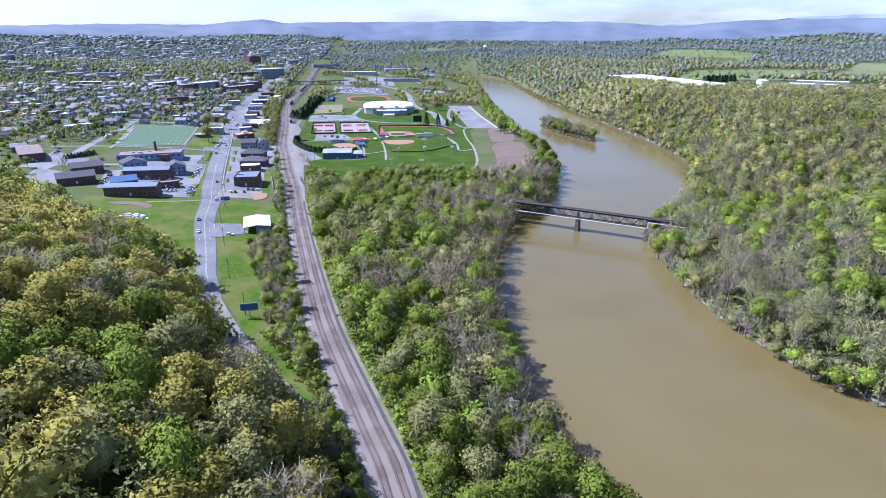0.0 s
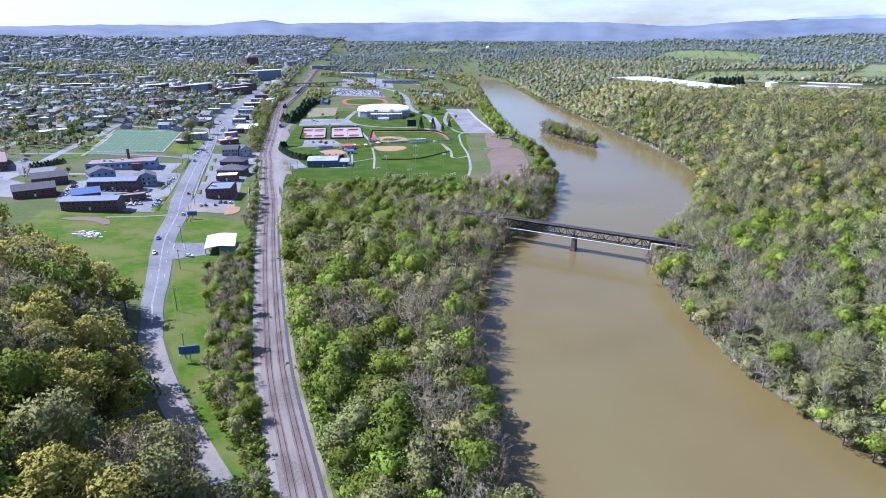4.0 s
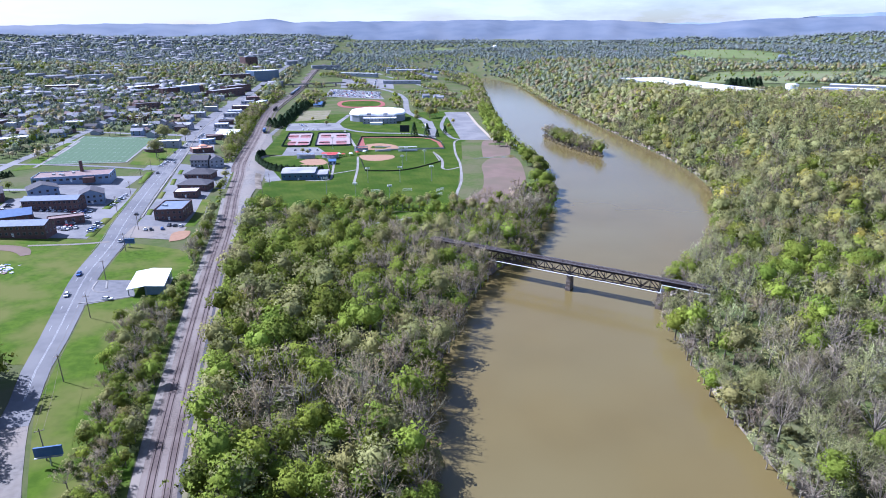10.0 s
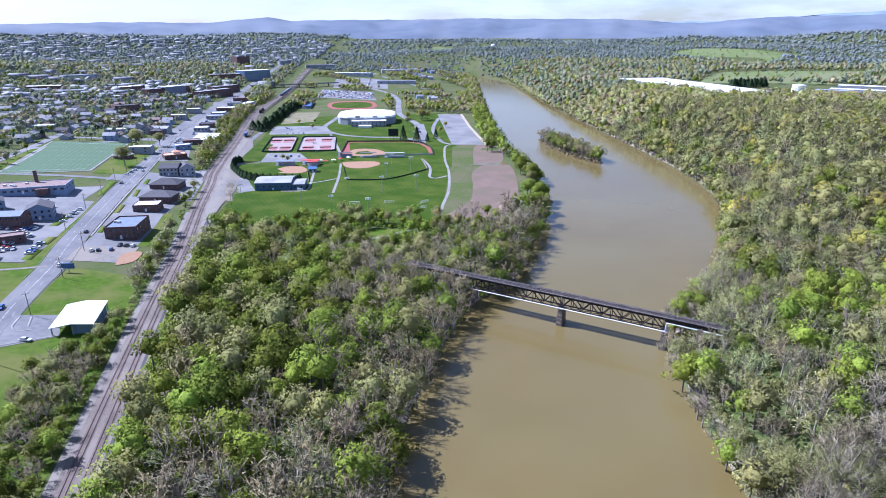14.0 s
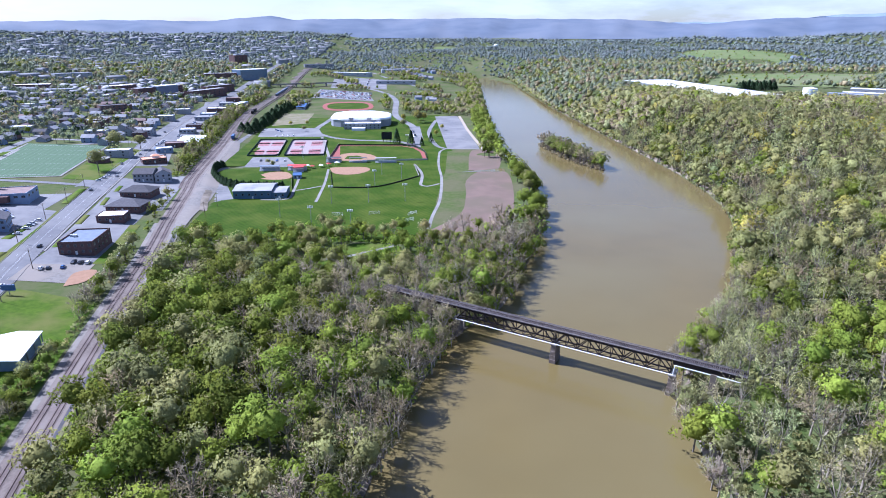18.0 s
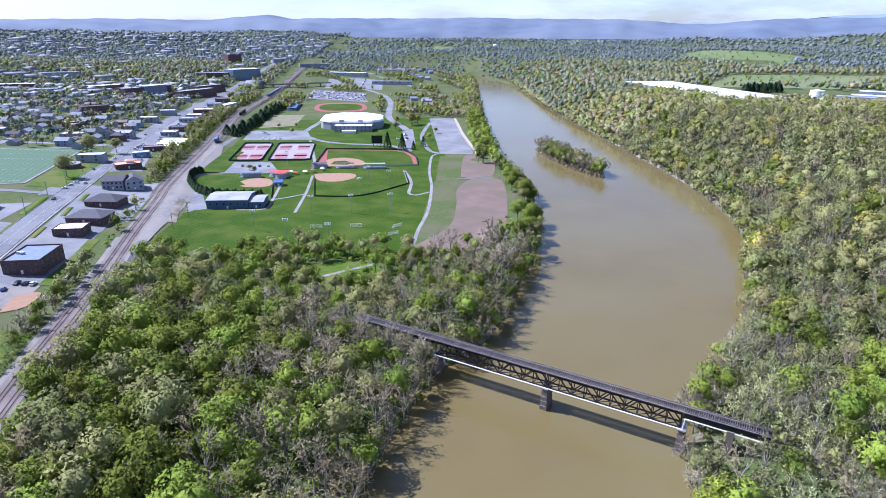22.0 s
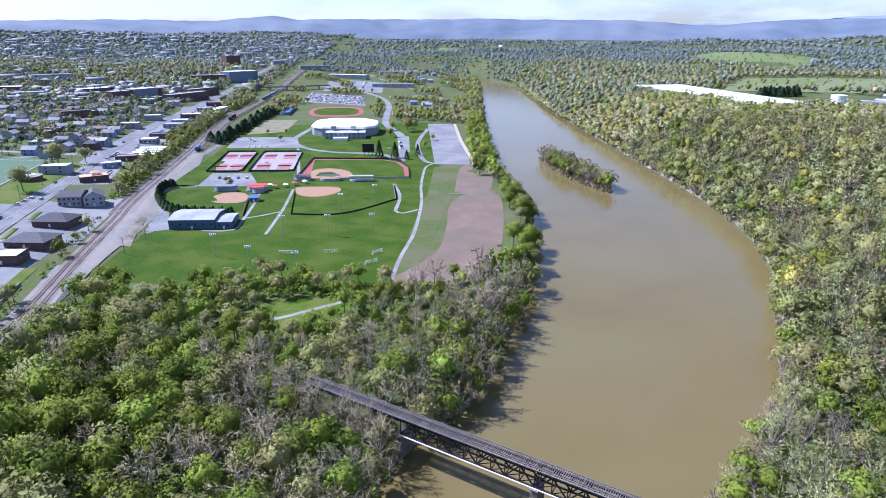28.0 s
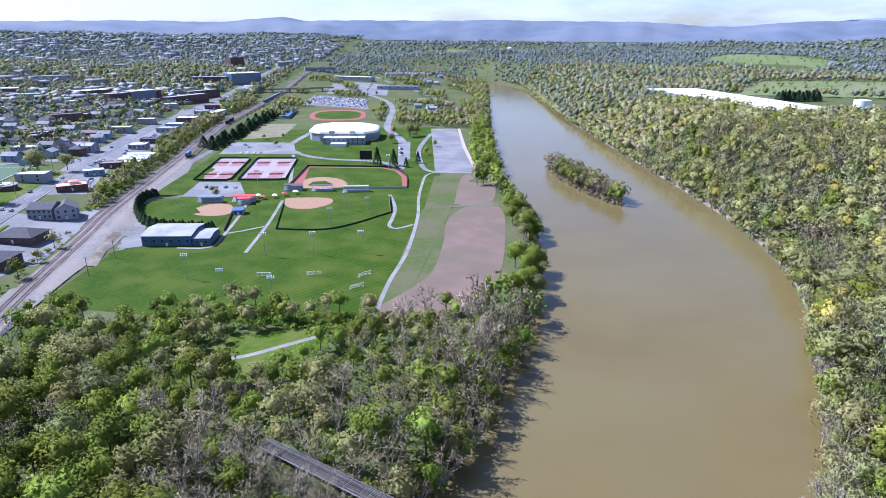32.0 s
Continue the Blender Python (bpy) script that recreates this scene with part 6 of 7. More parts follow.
building("glass_office", (-841, 1423), (-814, 1492), 34, 20, "glass_blue", "white", "flat", 0, 5, 0, 0, "tall blue-glass office building with a pale roof", "office", units=3, door=False)
building("brick_office", (-900, 1370), (-848, 1418), 26, 11, "brick", "roof_grey", "flat", 0, 3, 7, 3, "low brick office wing beside the glass building", "office", units=2, ww=3.0, faces="fr")
tw = building("brick_tower", (-1022, 1669), (-1005, 1705), 30, 30, "brick", "roof_grey", "flat", 0, 9, 4, 3, "tall brown brick tower block", "tower block", z=32, ww=2.6, faces="fr")
part("penthouse", box(bmesh.new(), 10, 28, 8, 22, 30, 34), M["siding"], tw)
building("depot", (-586, 1028), (-598, 1078), 14, 5, "siding_blue", "white", "flat", 0, 1, 4, 1, "low pale depot beside the railway", "depot", faces="f")
for nm, p, q, dp, h, roof in (("strip_store", (-741, 1688), (-633, 1690), 24, 6, "white"), ("strip_store", (-560, 1560), (-470, 1590), 20, 6, "roof_grey"), ("strip_store", (-640, 1800), (-560, 1840), 22, 7, "white"), ("strip_store", (-880, 1800), (-810, 1850), 22, 7, "roof_grey")):
    building(nm, p, q, dp, h, "siding", roof, "flat", 0, 1, 5, 1, "long low store with a pale flat roof", "store", "strip stores", ww=4.0, faces="f")

# overpass across the railway
ov = thing("road_overpass", -756, 1365, 0, math.degrees(math.atan2(98, 102)), "concrete road overpass crossing the railway", "overpass")
part("deck", box(bmesh.new(), -30, 175, -5, 5, 11, 12.2), M["concrete"], ov)
for y in (-5, 4.6):
    part("parapet", box(bmesh.new(), -30, 175, y, y + 0.4, 12.2, 13.2), M["concrete"], ov)
for x in (10, 45, 80, 115, 150):
    part("pier", box(bmesh.new(), x - 0.8, x + 0.8, -4, 4, -2, 11), M["concrete"], ov)


# ---- rail vehicles ----
def wagon(x, y, turn, mat, label):
    ob = thing("rail_wagon", x, y, 2.9, turn, label, "rail wagon", "rail wagons")
    bm = box(bmesh.new(), -8, 8, -1.5, 1.5, 1.1, 4.4)
    bmesh.ops.bevel(bm, geom=bm.edges[:], offset=0.25, segments=1, affect="EDGES")
    part("body", bm, mat, ob)
    part("underframe", box(bmesh.new(), -8.2, 8.2, -1.2, 1.2, 0.75, 1.1), M["steel"], ob)
    for bx in (-6, 6):
        bog = part("bogie", box(bmesh.new(), bx - 1.4, bx + 1.4, -1.0, 1.0, 0.35, 0.8), M["steel"], ob)
        for wx in (bx - 0.9, bx + 0.9):
            part("wheel_set", tube(bmesh.new(), (wx, -0.8, 0.45), (wx, 0.8, 0.45), 0.45, 0.45, 10), M["rail"], bog)
    return ob


def along(line, y, off):
    k = int(np.argmax(line[:, 1] > y))
    dd = line[k + 1] - line[k - 1]
    dd /= np.hypot(*dd)
    return line[k] + np.array((-dd[1], dd[0])) * off, math.degrees(math.atan2(dd[1], dd[0]))


for y, off, mt in ((768, -6.8, "roof_bright_blue"), *((1240 + 16 * k, -2.3, "roof_blue") for k in range(11)), (985, -6.8, "steel"), (1002, -6.8, "steel")):
    q, a = along(RAILLINE, y, off)
    wagon(q[0], q[1], a, M[mt], "blue rail vehicle standing on the yard track" if mt == "roof_bright_blue" else "freight wagon standing in a train")


# ---- cars ----
CARS = {}


def car_proto(mat):
    ob = thing("car", 0, 0, 0, 0, f"parked {mat[4:]} car with dark windows", "car", "parked cars")
    bm = bmesh.new()
    prof = [(-2.2, 0.35), (2.2, 0.35), (2.25, 0.75), (1.2, 0.95), (-2.15, 1.0), (-2.25, 0.7)]
    rows = [[bm.verts.new((x, y, z)) for x, z in prof] for y in (-0.88, 0.88)]
    n = len(prof)
    for i in range(n):
        bm.faces.new((rows[0][i], rows[0][(i + 1) % n], rows[1][(i + 1) % n], rows[1][i]))
    bm.faces.new(rows[0][::-1]), bm.faces.new(rows[1])
    part("body", bm, M[mat], ob)
    bm = bmesh.new()
    lo = [bm.verts.new(v) for v in ((-2.0, -0.8, 0.98), (1.2, -0.8, 0.95), (1.2, 0.8, 0.95), (-2.0, 0.8, 0.98))]
    hi = [bm.verts.new(v) for v in ((-1.5, -0.62, 1.44), (0.4, -0.62, 1.44), (0.4, 0.62, 1.44), (-1.5, 0.62, 1.44))]
    for i in range(4):
        bm.faces.new((lo[i], lo[(i + 1) % 4], hi[(i + 1) % 4], hi[i]))
    bm.faces.new(hi)
    part("glazing", bm, M["glass"], ob, "dark car windows")
    part("roof", box(bmesh.new(), -1.45, 0.35, -0.6, 0.6, 1.44, 1.5), M[mat], ob)
    for x in (-1.35, 1.35):
        for y in (-0.85, 0.65):
            part("wheel", tube(bmesh.new(), (x, y, 0.32), (x, y + 0.2, 0.32), 0.32, 0.32, 10), M["tyre"], ob)
    return ob


FAR_CARS = []


def far_car(x, y, turn, mat):
    """Notes a car far off: body and windows alone, joined with the others of its colour."""
    FAR_CARS.append((x, y, turn, mat))


def shell(x0, x1, y0, y1, z0, z1, inset):
    """A box drawn in at the top, as triangles."""
    v = np.array([(x0, y0, z0), (x1, y0, z0), (x1, y1, z0), (x0, y1, z0), (x0 + inset, y0 + inset / 2, z1), (x1 - inset, y0 + inset / 2, z1), (x1 - inset, y1 - inset / 2, z1), (x0 + inset, y1 - inset / 2, z1)])
    return v, np.array([(4, 5, 6), (4, 6, 7), (0, 1, 5), (0, 5, 4), (1, 2, 6), (1, 6, 5), (2, 3, 7), (2, 7, 6), (3, 0, 4), (3, 4, 7)])


def car(x, y, turn, mat, lift=0.2):
    m = pose(x, y, float(height(x, y)) + lift, 0, 0, turn)
    if mat not in CARS:
        CARS[mat] = car_proto(mat)
        CARS[mat].matrix_basis = m
    else:
        copy_thing(CARS[mat], m)


crng = np.random.default_rng(5)
PAINT = ["car_white", "car_silver", "car_black", "car_silver", "car_white", "car_white", "car_black", "car_silver", "car_red", "car_white", "car_blue", "car_silver"]
for t_, off, mt in ((312, 3.5, "car_blue"), (291, 3.5, "car_white"), (352, -3.5, "car_white"), (405, -3.6, "car_black"), (512, 3.5, "car_black"), (560, -3.5, "car_silver"), (600, 3.5, "car_black"), (640, -3.4, "car_white"), (700, 3.4, "car_silver"), (760, -3.4, "car_black")):
    q, a = along(ROADLINE, t_, off)
    car(q[0], q[1], a + (180 if off > 0 else 0), mt)
car(-209, 294, 12, "car_white")
LOTS = [((-470, 742), (-486, 764), 6, 0), ((-522, 832), (-538, 860), 8, 0), ((-575, 930), (-560, 938), 4, 0), ((-600, 985), (-618, 1020), 9, 0), ((-630, 1052), (-645, 1082), 8, 0), ((-466, 396), (-476, 416), 7, 0), ((-484, 440), (-492, 452), 4, 0), ((-362, 362), (-380, 392), 8, 0), ((-290, 366), (-300, 384), 6, 0), ((-305, 362), (-318, 385), 8, 0), ((-322, 418), (-336, 446), 9, 0), ((-352, 440), (-372, 452), 7, 0), ((-352, 378), (-366, 396), 6, 0), ((-268, 384), (-258, 392), 4, 0), ((-280, 424), (-286, 440), 5, 0), ((-300, 372), (-318, 358), 8, 12), ((-312, 384), (-328, 372), 6, 12), ((-322, 402), (-352, 388), 9, 14), ((-338, 428), (-352, 420), 6, 10), ((-262, 398), (-252, 402), 3, 4), ((-356, 372), (-330, 352), 9, 10), ((-340, 400), (-312, 388), 8, 4), ((-398, 425), (-372, 400), 8, 8), ((-405, 636), (-418, 656), 7, 6), ((-300, 690), (-330, 680), 4, 5), ((-402, 850), (-420, 866), 5, 6), ((-395, 820), (-370, 830), 4, 6), ((-410, 372), (-385, 352), 7, 6), ((-385, 540), (-395, 565), 3, 4), ((-455, 690), (-470, 720), 6, 4), ((-600, 1000), (-630, 1060), 9, 10), ((-325, 500), (-310, 505), 3, 3)]
for a, b, n, jit in LOTS:
    a, b = np.array(a, float), np.array(b, float)
    turn = math.degrees(math.atan2(*(b - a)[::-1])) + 90
    for k in range(n):
        if crng.uniform() < 0.8:
            q = a + (b - a) * (k + 0.5) / n
            car(q[0], q[1], turn + crng.uniform(-4, 4) + (180 if crng.uniform() < 0.5 else 0), PAINT[crng.integers(len(PAINT))])
la, lu, lv = np.array((-574, 1264)), np.array((134, -22)), np.array((-56, 144))
for i in range(44):
    for j in range(7):
        if crng.uniform() < 0.7:
            q = la + lu * (0.03 + 0.0218 * i) + lv * (0.08 + 0.14 * j)
            far_car(q[0] + crng.uniform(-0.3, 0.3), q[1] + crng.uniform(-0.6, 0.6), 81 + crng.uniform(-4, 4), PAINT[crng.integers(len(PAINT))])
for a, b, n in (((-428, 1412), (-402, 1372), 9), ((-402, 1440), (-372, 1404), 9), ((-640, 1640), (-590, 1500), 22), ((-610, 1640), (-560, 1500), 22), ((-258, 940), (-222, 852), 14)):
    for k in range(n):
        if crng.uniform() < 0.6:
            q = np.array(a, float) + (np.array(b, float) - np.array(a, float)) * (k + 0.5) / n
            far_car(q[0], q[1], math.degrees(math.atan2(b[1] - a[1], b[0] - a[0])) + 90 + crng.uniform(-4, 4), PAINT[crng.integers(len(PAINT))])

for mt in sorted({c[3] for c in FAR_CARS}):
    rows_ = np.array([c[:3] for c in FAR_CARS if c[3] == mt])
    lot = stuff_forest("parked_cars", np.c_[rows_[:, :2], np.ones(len(rows_))], [(shell(-2.2, 2.2, -0.9, 0.9, 0.35, 1.1, 0.15), shell(-1.7, 1.0, -0.78, 0.78, 1.1, 1.65, 0.4))], M["glass"], f"{mt[4:]} cars parked close together in the far lots", (1, 1), 9, M[mt], rows_[:, 2])
    lot["category"] = "cars"

# ---- rubble tipped on the meadow ----
drng = np.random.default_rng(88)
pile = thing("rubble_pile", -282, 302, None, 0, "heap of pale and coloured rubble tipped on the meadow", "rubble")
for mt, n, lab in (("white", 24, "white broken boards"), ("roof_grey", 28, "grey broken concrete"), ("roof_brown", 18, "brown broken timber"), ("siding_blue", 12, "blue-grey scraps")):
    for k in range(n):
        bm = bmesh.new()
        x, y = drng.normal(0, 5.0), drng.normal(0, 3.6)
        s = drng.uniform(0.25, 1.0, 3) * (1.2, 1.0, 0.5)
        zz = float(height(-282 + x, 302 + y)) - float(height(-282, 302))
        box(bm, x - s[0], x + s[0], y - s[1], y + s[1], zz - 0.2, zz + s[2] + 0.1)
        part("rubble", bm, M[mt], pile, lab)


# ---- houses of the town ----
VERGE_POLY = [(-92, 152), (-128, 182), (-144, 206), (-159, 229), (-170, 242), (-190, 270), (-198, 292), (-194, 300), (-206, 335), (-226, 358), (-232, 372), (-262, 366), (-236, 317), (-213, 284), (-183, 239), (-148, 198)]
NO_TREES = [[(-246, 482), (-88, 500), (-60, 540), (-90, 720), (-130, 810), (-345, 640)], [(-345, 640), (-160, 790), (-250, 1080), (-480, 960)], [(-472, 490), (-400, 522), (-484, 664), (-566, 636)], [(-186, 238), (-262, 358), (-345, 335), (-318, 288), (-272, 258), (-232, 244)], [(-278, 357), (-312, 345), (-345, 368), (-392, 420), (-387, 460), (-344, 468)], [(-352, 462), (-392, 425), (-430, 455), (-372, 505)], [(-500, 1070), (-530, 1190), (-440, 1240), (-375, 1140), (-380, 1070)], [(-578, 1255), (-434, 1232), (-506, 1396), (-640, 1416)], [(-560, 1462), (-496, 1464), (-572, 1660), (-662, 1656)], [(-430, 1421), (-399, 1363), (-357, 1408), (-394, 1482)], [(-741, 1680), (-633, 1680), (-633, 1720), (-741, 1720)], [(-268, 368), (-250, 400), (-345, 600), (-368, 560)], CLEARING, [(-440, 800), (-400, 900), (-340, 820)], [(-168, 799), (-125, 806), (-226, 1080), (-266, 1062)], [(-400, 380), (-372, 352), (-420, 340), (-450, 390)], VERGE_POLY]


def free_ground(x, y, road_gap=11.0, rail_gap=15.0):
    """Off the roads, the railway, the lots, the river and the buildings."""
    wet, dl, dr = banks(x, y)
    ok = ~wet
    ok &= line_dist(x, y, ROAD)[0] > road_gap
    ok &= line_dist(x, y, RAIL)[0] > rail_gap
    for pts, w in STREETS:
        ok &= line_dist(x, y, pts)[0] > w / 2 + 1.5
    for poly in NO_TREES:
        ok &= ~inside(x, y, poly)
    for cx, cy, r in OCCUPIED:
        ok &= (x - cx) ** 2 + (y - cy) ** 2 > r * r
    return ok


def town(x, y):
    dt, st = line_dist(x, y, RAIL)
    return (st > 0) & (dt > 60) & in_view(x, y, 58, -10) & (y > 560 - 0.0 * x)


HOUSES = []
for k, (w, dp, h, wl_, rf, sh, rise, st, lab) in enumerate((
    (13, 9, 5.4, "siding", "roof_grey", "gable", 2.6, 2, "pale two-storey house with a grey gabled roof"),
    (14, 9, 3.2, "siding", "roof_dark", "gable", 2.4, 1, "pale bungalow with a dark gabled roof"),
    (12, 10, 5.6, "brick", "roof_dark", "hip", 3.0, 2, "brick house with a dark hipped roof"),
    (11, 11, 5.4, "siding", "roof_dark", "cross", 3.4, 2, "pale gabled house with a dark roof"),
    (15, 9, 3.2, "brick", "roof_brown", "gable", 2.4, 1, "low brick house with a brown roof"),
    (22, 12, 6.0, "siding", "white", "flat", 0, 2, "pale flat-roofed town building"),
    (24, 14, 6.5, "brick", "roof_grey", "flat", 0, 2, "brick flat-roofed town building"),
    (13, 9, 5.2, "siding_blue", "roof_grey", "gable", 2.8, 2, "blue-grey house with a grey roof"),
)):
    hb = building("house", (-600 + 30 * k, 700), (-600 + 30 * k + w, 700), dp, h, wl_, rf, sh, rise, st, 2, 0, lab, "house", "houses of the town", faces="f", door=False)
    OCCUPIED.pop()
    if sh != "flat":
        part("chimney", box(bmesh.new(), w * 0.7, w * 0.7 + 0.8, dp * 0.55, dp * 0.55 + 0.8, h, h + rise + 1.0), M["brick"], hb)
    HOUSES.append(hb)
hrng = np.random.default_rng(21)
placed_houses, PLAIN = set(), {}
sites = scatter(-1500, -440, 560, 1750, 27, lambda x, y: town(x, y) & free_ground(x, y, 20, 40), 12, 0.3)
sites = sites[np.argsort(np.hypot(sites[:, 0], sites[:, 1] - 200))][:390]
far_sites, sites = sites[245:], sites[:245]
for k, (x, y) in enumerate(sites):
    pick = int(hrng.choice(8, p=[0.2, 0.16, 0.1, 0.15, 0.11, 0.08, 0.07, 0.13]))
    m = pose(x, y, float(height(x, y)) - 0.05, 0, 0, float(hrng.choice([20, 24, 28, 110, 114])) + float(hrng.uniform(-4, 4)))
    used = HOUSES[pick]
    if pick not in placed_houses:
        placed_houses.add(pick)
        used.matrix_basis = m
    elif k < 90:
        copy_thing(used, m)
    else:
        if pick not in PLAIN:
            PLAIN[pick] = copy_thing(used, m)
            for o in list(PLAIN[pick].children):
                if o.name.startswith("window"):
                    bpy.data.objects.remove(o)
        else:
            copy_thing(PLAIN[pick], m)
    OCCUPIED.append((x, y, 9.5))
OCCUPIED += [(x, y, 9.5) for x, y in far_sites]
# houses across the river on the plateau, and the riverside estate beyond the lot
for a, b, n in (((198, 2440), (365, 2380), 9), ((444, 2080), (560, 1985), 8), ((380, 1800), (520, 1900), 6), ((-690, 1915), (-490, 1835), 9), ((-570, 1800), (-462, 1680), 8), ((-372, 1284), (-300, 1240), 4), ((-60, 2300), (60, 2350), 5)):
    a, b = np.array(a, float), np.array(b, float)
    for k in range(n):
        q = a + (b - a) * (k + 0.5) / n + hrng.uniform(-7, 7, 2)
        copy_thing(PLAIN[int(hrng.choice([0, 1, 3, 7]))], pose(q[0], q[1], float(height(*q)) - 0.05, 0, 0, float(hrng.uniform(0, 60))))
        OCCUPIED.append((q[0], q[1], 10))



def house_template(w, d, h, rise):
    """A small gabled house as two sets of triangles: walls and roof."""
    x, y = w / 2, d / 2
    wall = np.array([(-x, -y, -1), (x, -y, -1), (x, y, -1), (-x, y, -1), (-x, -y, h), (x, -y, h), (x, y, h), (-x, y, h), (-x, 0, h + rise), (x, 0, h + rise)])
    wf = np.array([(0, 1, 5), (0, 5, 4), (1, 2, 6), (1, 6, 5), (2, 3, 7), (2, 7, 6), (3, 0, 4), (3, 4, 7), (4, 8, 7), (5, 6, 9)])
    o = 0.5
    e = h - o * rise / y + 0.1
    roof = np.array([(-x - o, -y - o, e), (x + o, -y - o, e), (x + o, 0, h + rise + 0.1), (-x - o, 0, h + rise + 0.1), (x + o, y + o, e), (-x - o, y + o, e), (-x - o, -y - o, e + 0.25), (x + o, -y - o, e + 0.25), (x + o, 0, h + rise + 0.35), (-x - o, 0, h + rise + 0.35), (x + o, y + o, e + 0.25), (-x - o, y + o, e + 0.25)])
    rf = np.array([(6, 7, 8), (6, 8, 9), (9, 8, 10), (9, 10, 11), (0, 1, 7), (0, 7, 6), (5, 11, 10), (5, 10, 4), (1, 2, 8), (1, 8, 7), (2, 4, 10), (2, 10, 8), (0, 6, 9), (0, 9, 3), (3, 9, 11), (3, 11, 5)])
    return (wall, wf), (roof, rf)


stuff_forest("far_houses", far_sites, [house_template(13, 9, 5.4, 2.8), house_template(15, 9, 3.2, 2.4), house_template(20, 13, 6, 2.0)], M["roof_grey"], "small pale houses scattered at the far side of the town", (0.9, 1.3), 15, M["siding"])["category"] = "houses"

# ---- plateau across the river ----
building("warehouse", (150, 1050), (227, 1090.5), 300, 9, "siding", "white", "flat", 0, 1, 8, 14, "vast warehouse with a bright white flat roof", "warehouse", ww=3.0, units=8, parapet=0.5, z=34)
OCCUPIED.pop()
for p, q, dp, h, wl_, rf in (((300, 1190), (345, 1172), 22, 8, "siding_blue", "roof_grey"), ((330, 1228), (400, 1200), 26, 7, "siding", "white"), ((360, 1290), (440, 1262), 30, 8, "siding", "white"), ((410, 1180), (450, 1166), 24, 7, "brick", "roof_brown")):
    building("factory_shed", p, q, dp, h, wl_, rf, "flat", 0, 1, 6, 3, "pale factory shed beside the warehouse", "factory", "factory sheds", ww=2.5)
silo = thing("silo", 292, 1246, None, 0, "short white storage silo", "silo")
part("tank", tube(bmesh.new(), (0, 0, -1), (0, 0, 11), 10, 10, 24), M["white"], silo)
part("cap", tube(bmesh.new(), (0, 0, 11), (0, 0, 12.5), 10, 1.5, 24), M["white"], silo)
wt = thing("water_tower", -475, 2600, None, 0, "pale water tower on a wooded hill", "water tower")
zt_ = 84 - float(height(-475, 2600))
bm = bmesh.new()
bmesh.ops.create_uvsphere(bm, u_segments=20, v_segments=12, radius=9, matrix=Matrix.Translation((0, 0, zt_ - 6)) @ Matrix.Diagonal((1, 1, 0.7, 1)))
part("tank", bm, M["white"], wt)
part("stem", tube(bmesh.new(), (0, 0, -2), (0, 0, zt_ - 10), 2.6, 2.2, 14), M["siding"], wt)
for corners in ([(150, 1400), (388, 1420), (620, 1800), (237, 1700)], [(123, 2150), (330, 1850), (520, 2150), (300, 2330)], [(460, 1480), (760, 1380), (1050, 1800), (700, 1950)], [(-760, 2700), (-560, 2760), (-620, 2960), (-820, 2900)], [(-260, 2650), (-40, 2620), (0, 2850), (-240, 2900)]):
    tagged(patch("meadow", corners, M["meadow"], 0.5, 24), "pale green hill pasture", "meadow", kind="structure")
    NO_TREES.append(corners)
NO_TREES += [[(146, 1044), (232, 1080), (470, 1080), (520, 1330), (300, 1400), (85, 1385), (16, 1326), (98, 1145)]]

# ---- trees ----
TREE_KINDS = {}
NAMES = {"leaf_green": "green leafing broadleaf tree", "leaf_bright": "fresh bright green broadleaf tree", "leaf_yellow": "yellow-green budding broadleaf tree", "leaf_olive": "olive budding broadleaf tree", "bare": "grey bare broadleaf tree not yet in leaf", "leaf_grey": "grey-tan budding broadleaf tree", "leaf_pale": "pale grey-green budding broadleaf tree"}


def tree_kind(kind):
    """Three prototypes of a kind: an Empty with trunk and crown."""
    if kind not in TREE_KINDS:
        protos = []
        for v in range(3):
            seed = 100 * (1 + list(NAMES).index(kind)) + v
            if kind == "bare":
                tr, cr = budding_tree(seed, 15, 6.0, 24, 900, 60, 0.05, 0.16)
            elif kind in ("leaf_grey", "leaf_pale"):
                tr, cr = budding_tree(seed, 14, 5.8, 24, 800, 800, 0.05, 0.16)
            else:
                tr, cr = clump_tree(seed, 13.5, 5.2, 30, 1400, 0.39, 0.2, 0.7, 12, 10, 6)
            protos.append((mesh_arrays("trunk", *tr, M["bark" if kind not in ("bare", "leaf_grey", "leaf_pale") else "pale_bark"]), mesh_arrays("crown", *cr[:2], M["twig" if kind == "bare" else kind], None, False, cr[2] if len(cr) > 2 else None)))
        TREE_KINDS[kind] = protos
    return TREE_KINDS[kind]


def plant(kind, x, y, scale, turn, where):
    tr, cr = tree_kind(kind)[int(abs(x * 3 + y)) % 3]
    ob = thing("tree", x, y, float(height(x, y)) - 0.1, turn, f"{NAMES[kind]} {where}", "tree", "trees " + where)
    ob.scale = (scale, scale, scale * (0.9 + 0.2 * ((x * 7.3 + y) % 1.0)))
    part("trunk", tr, None, ob)
    part("crown", cr, None, ob)


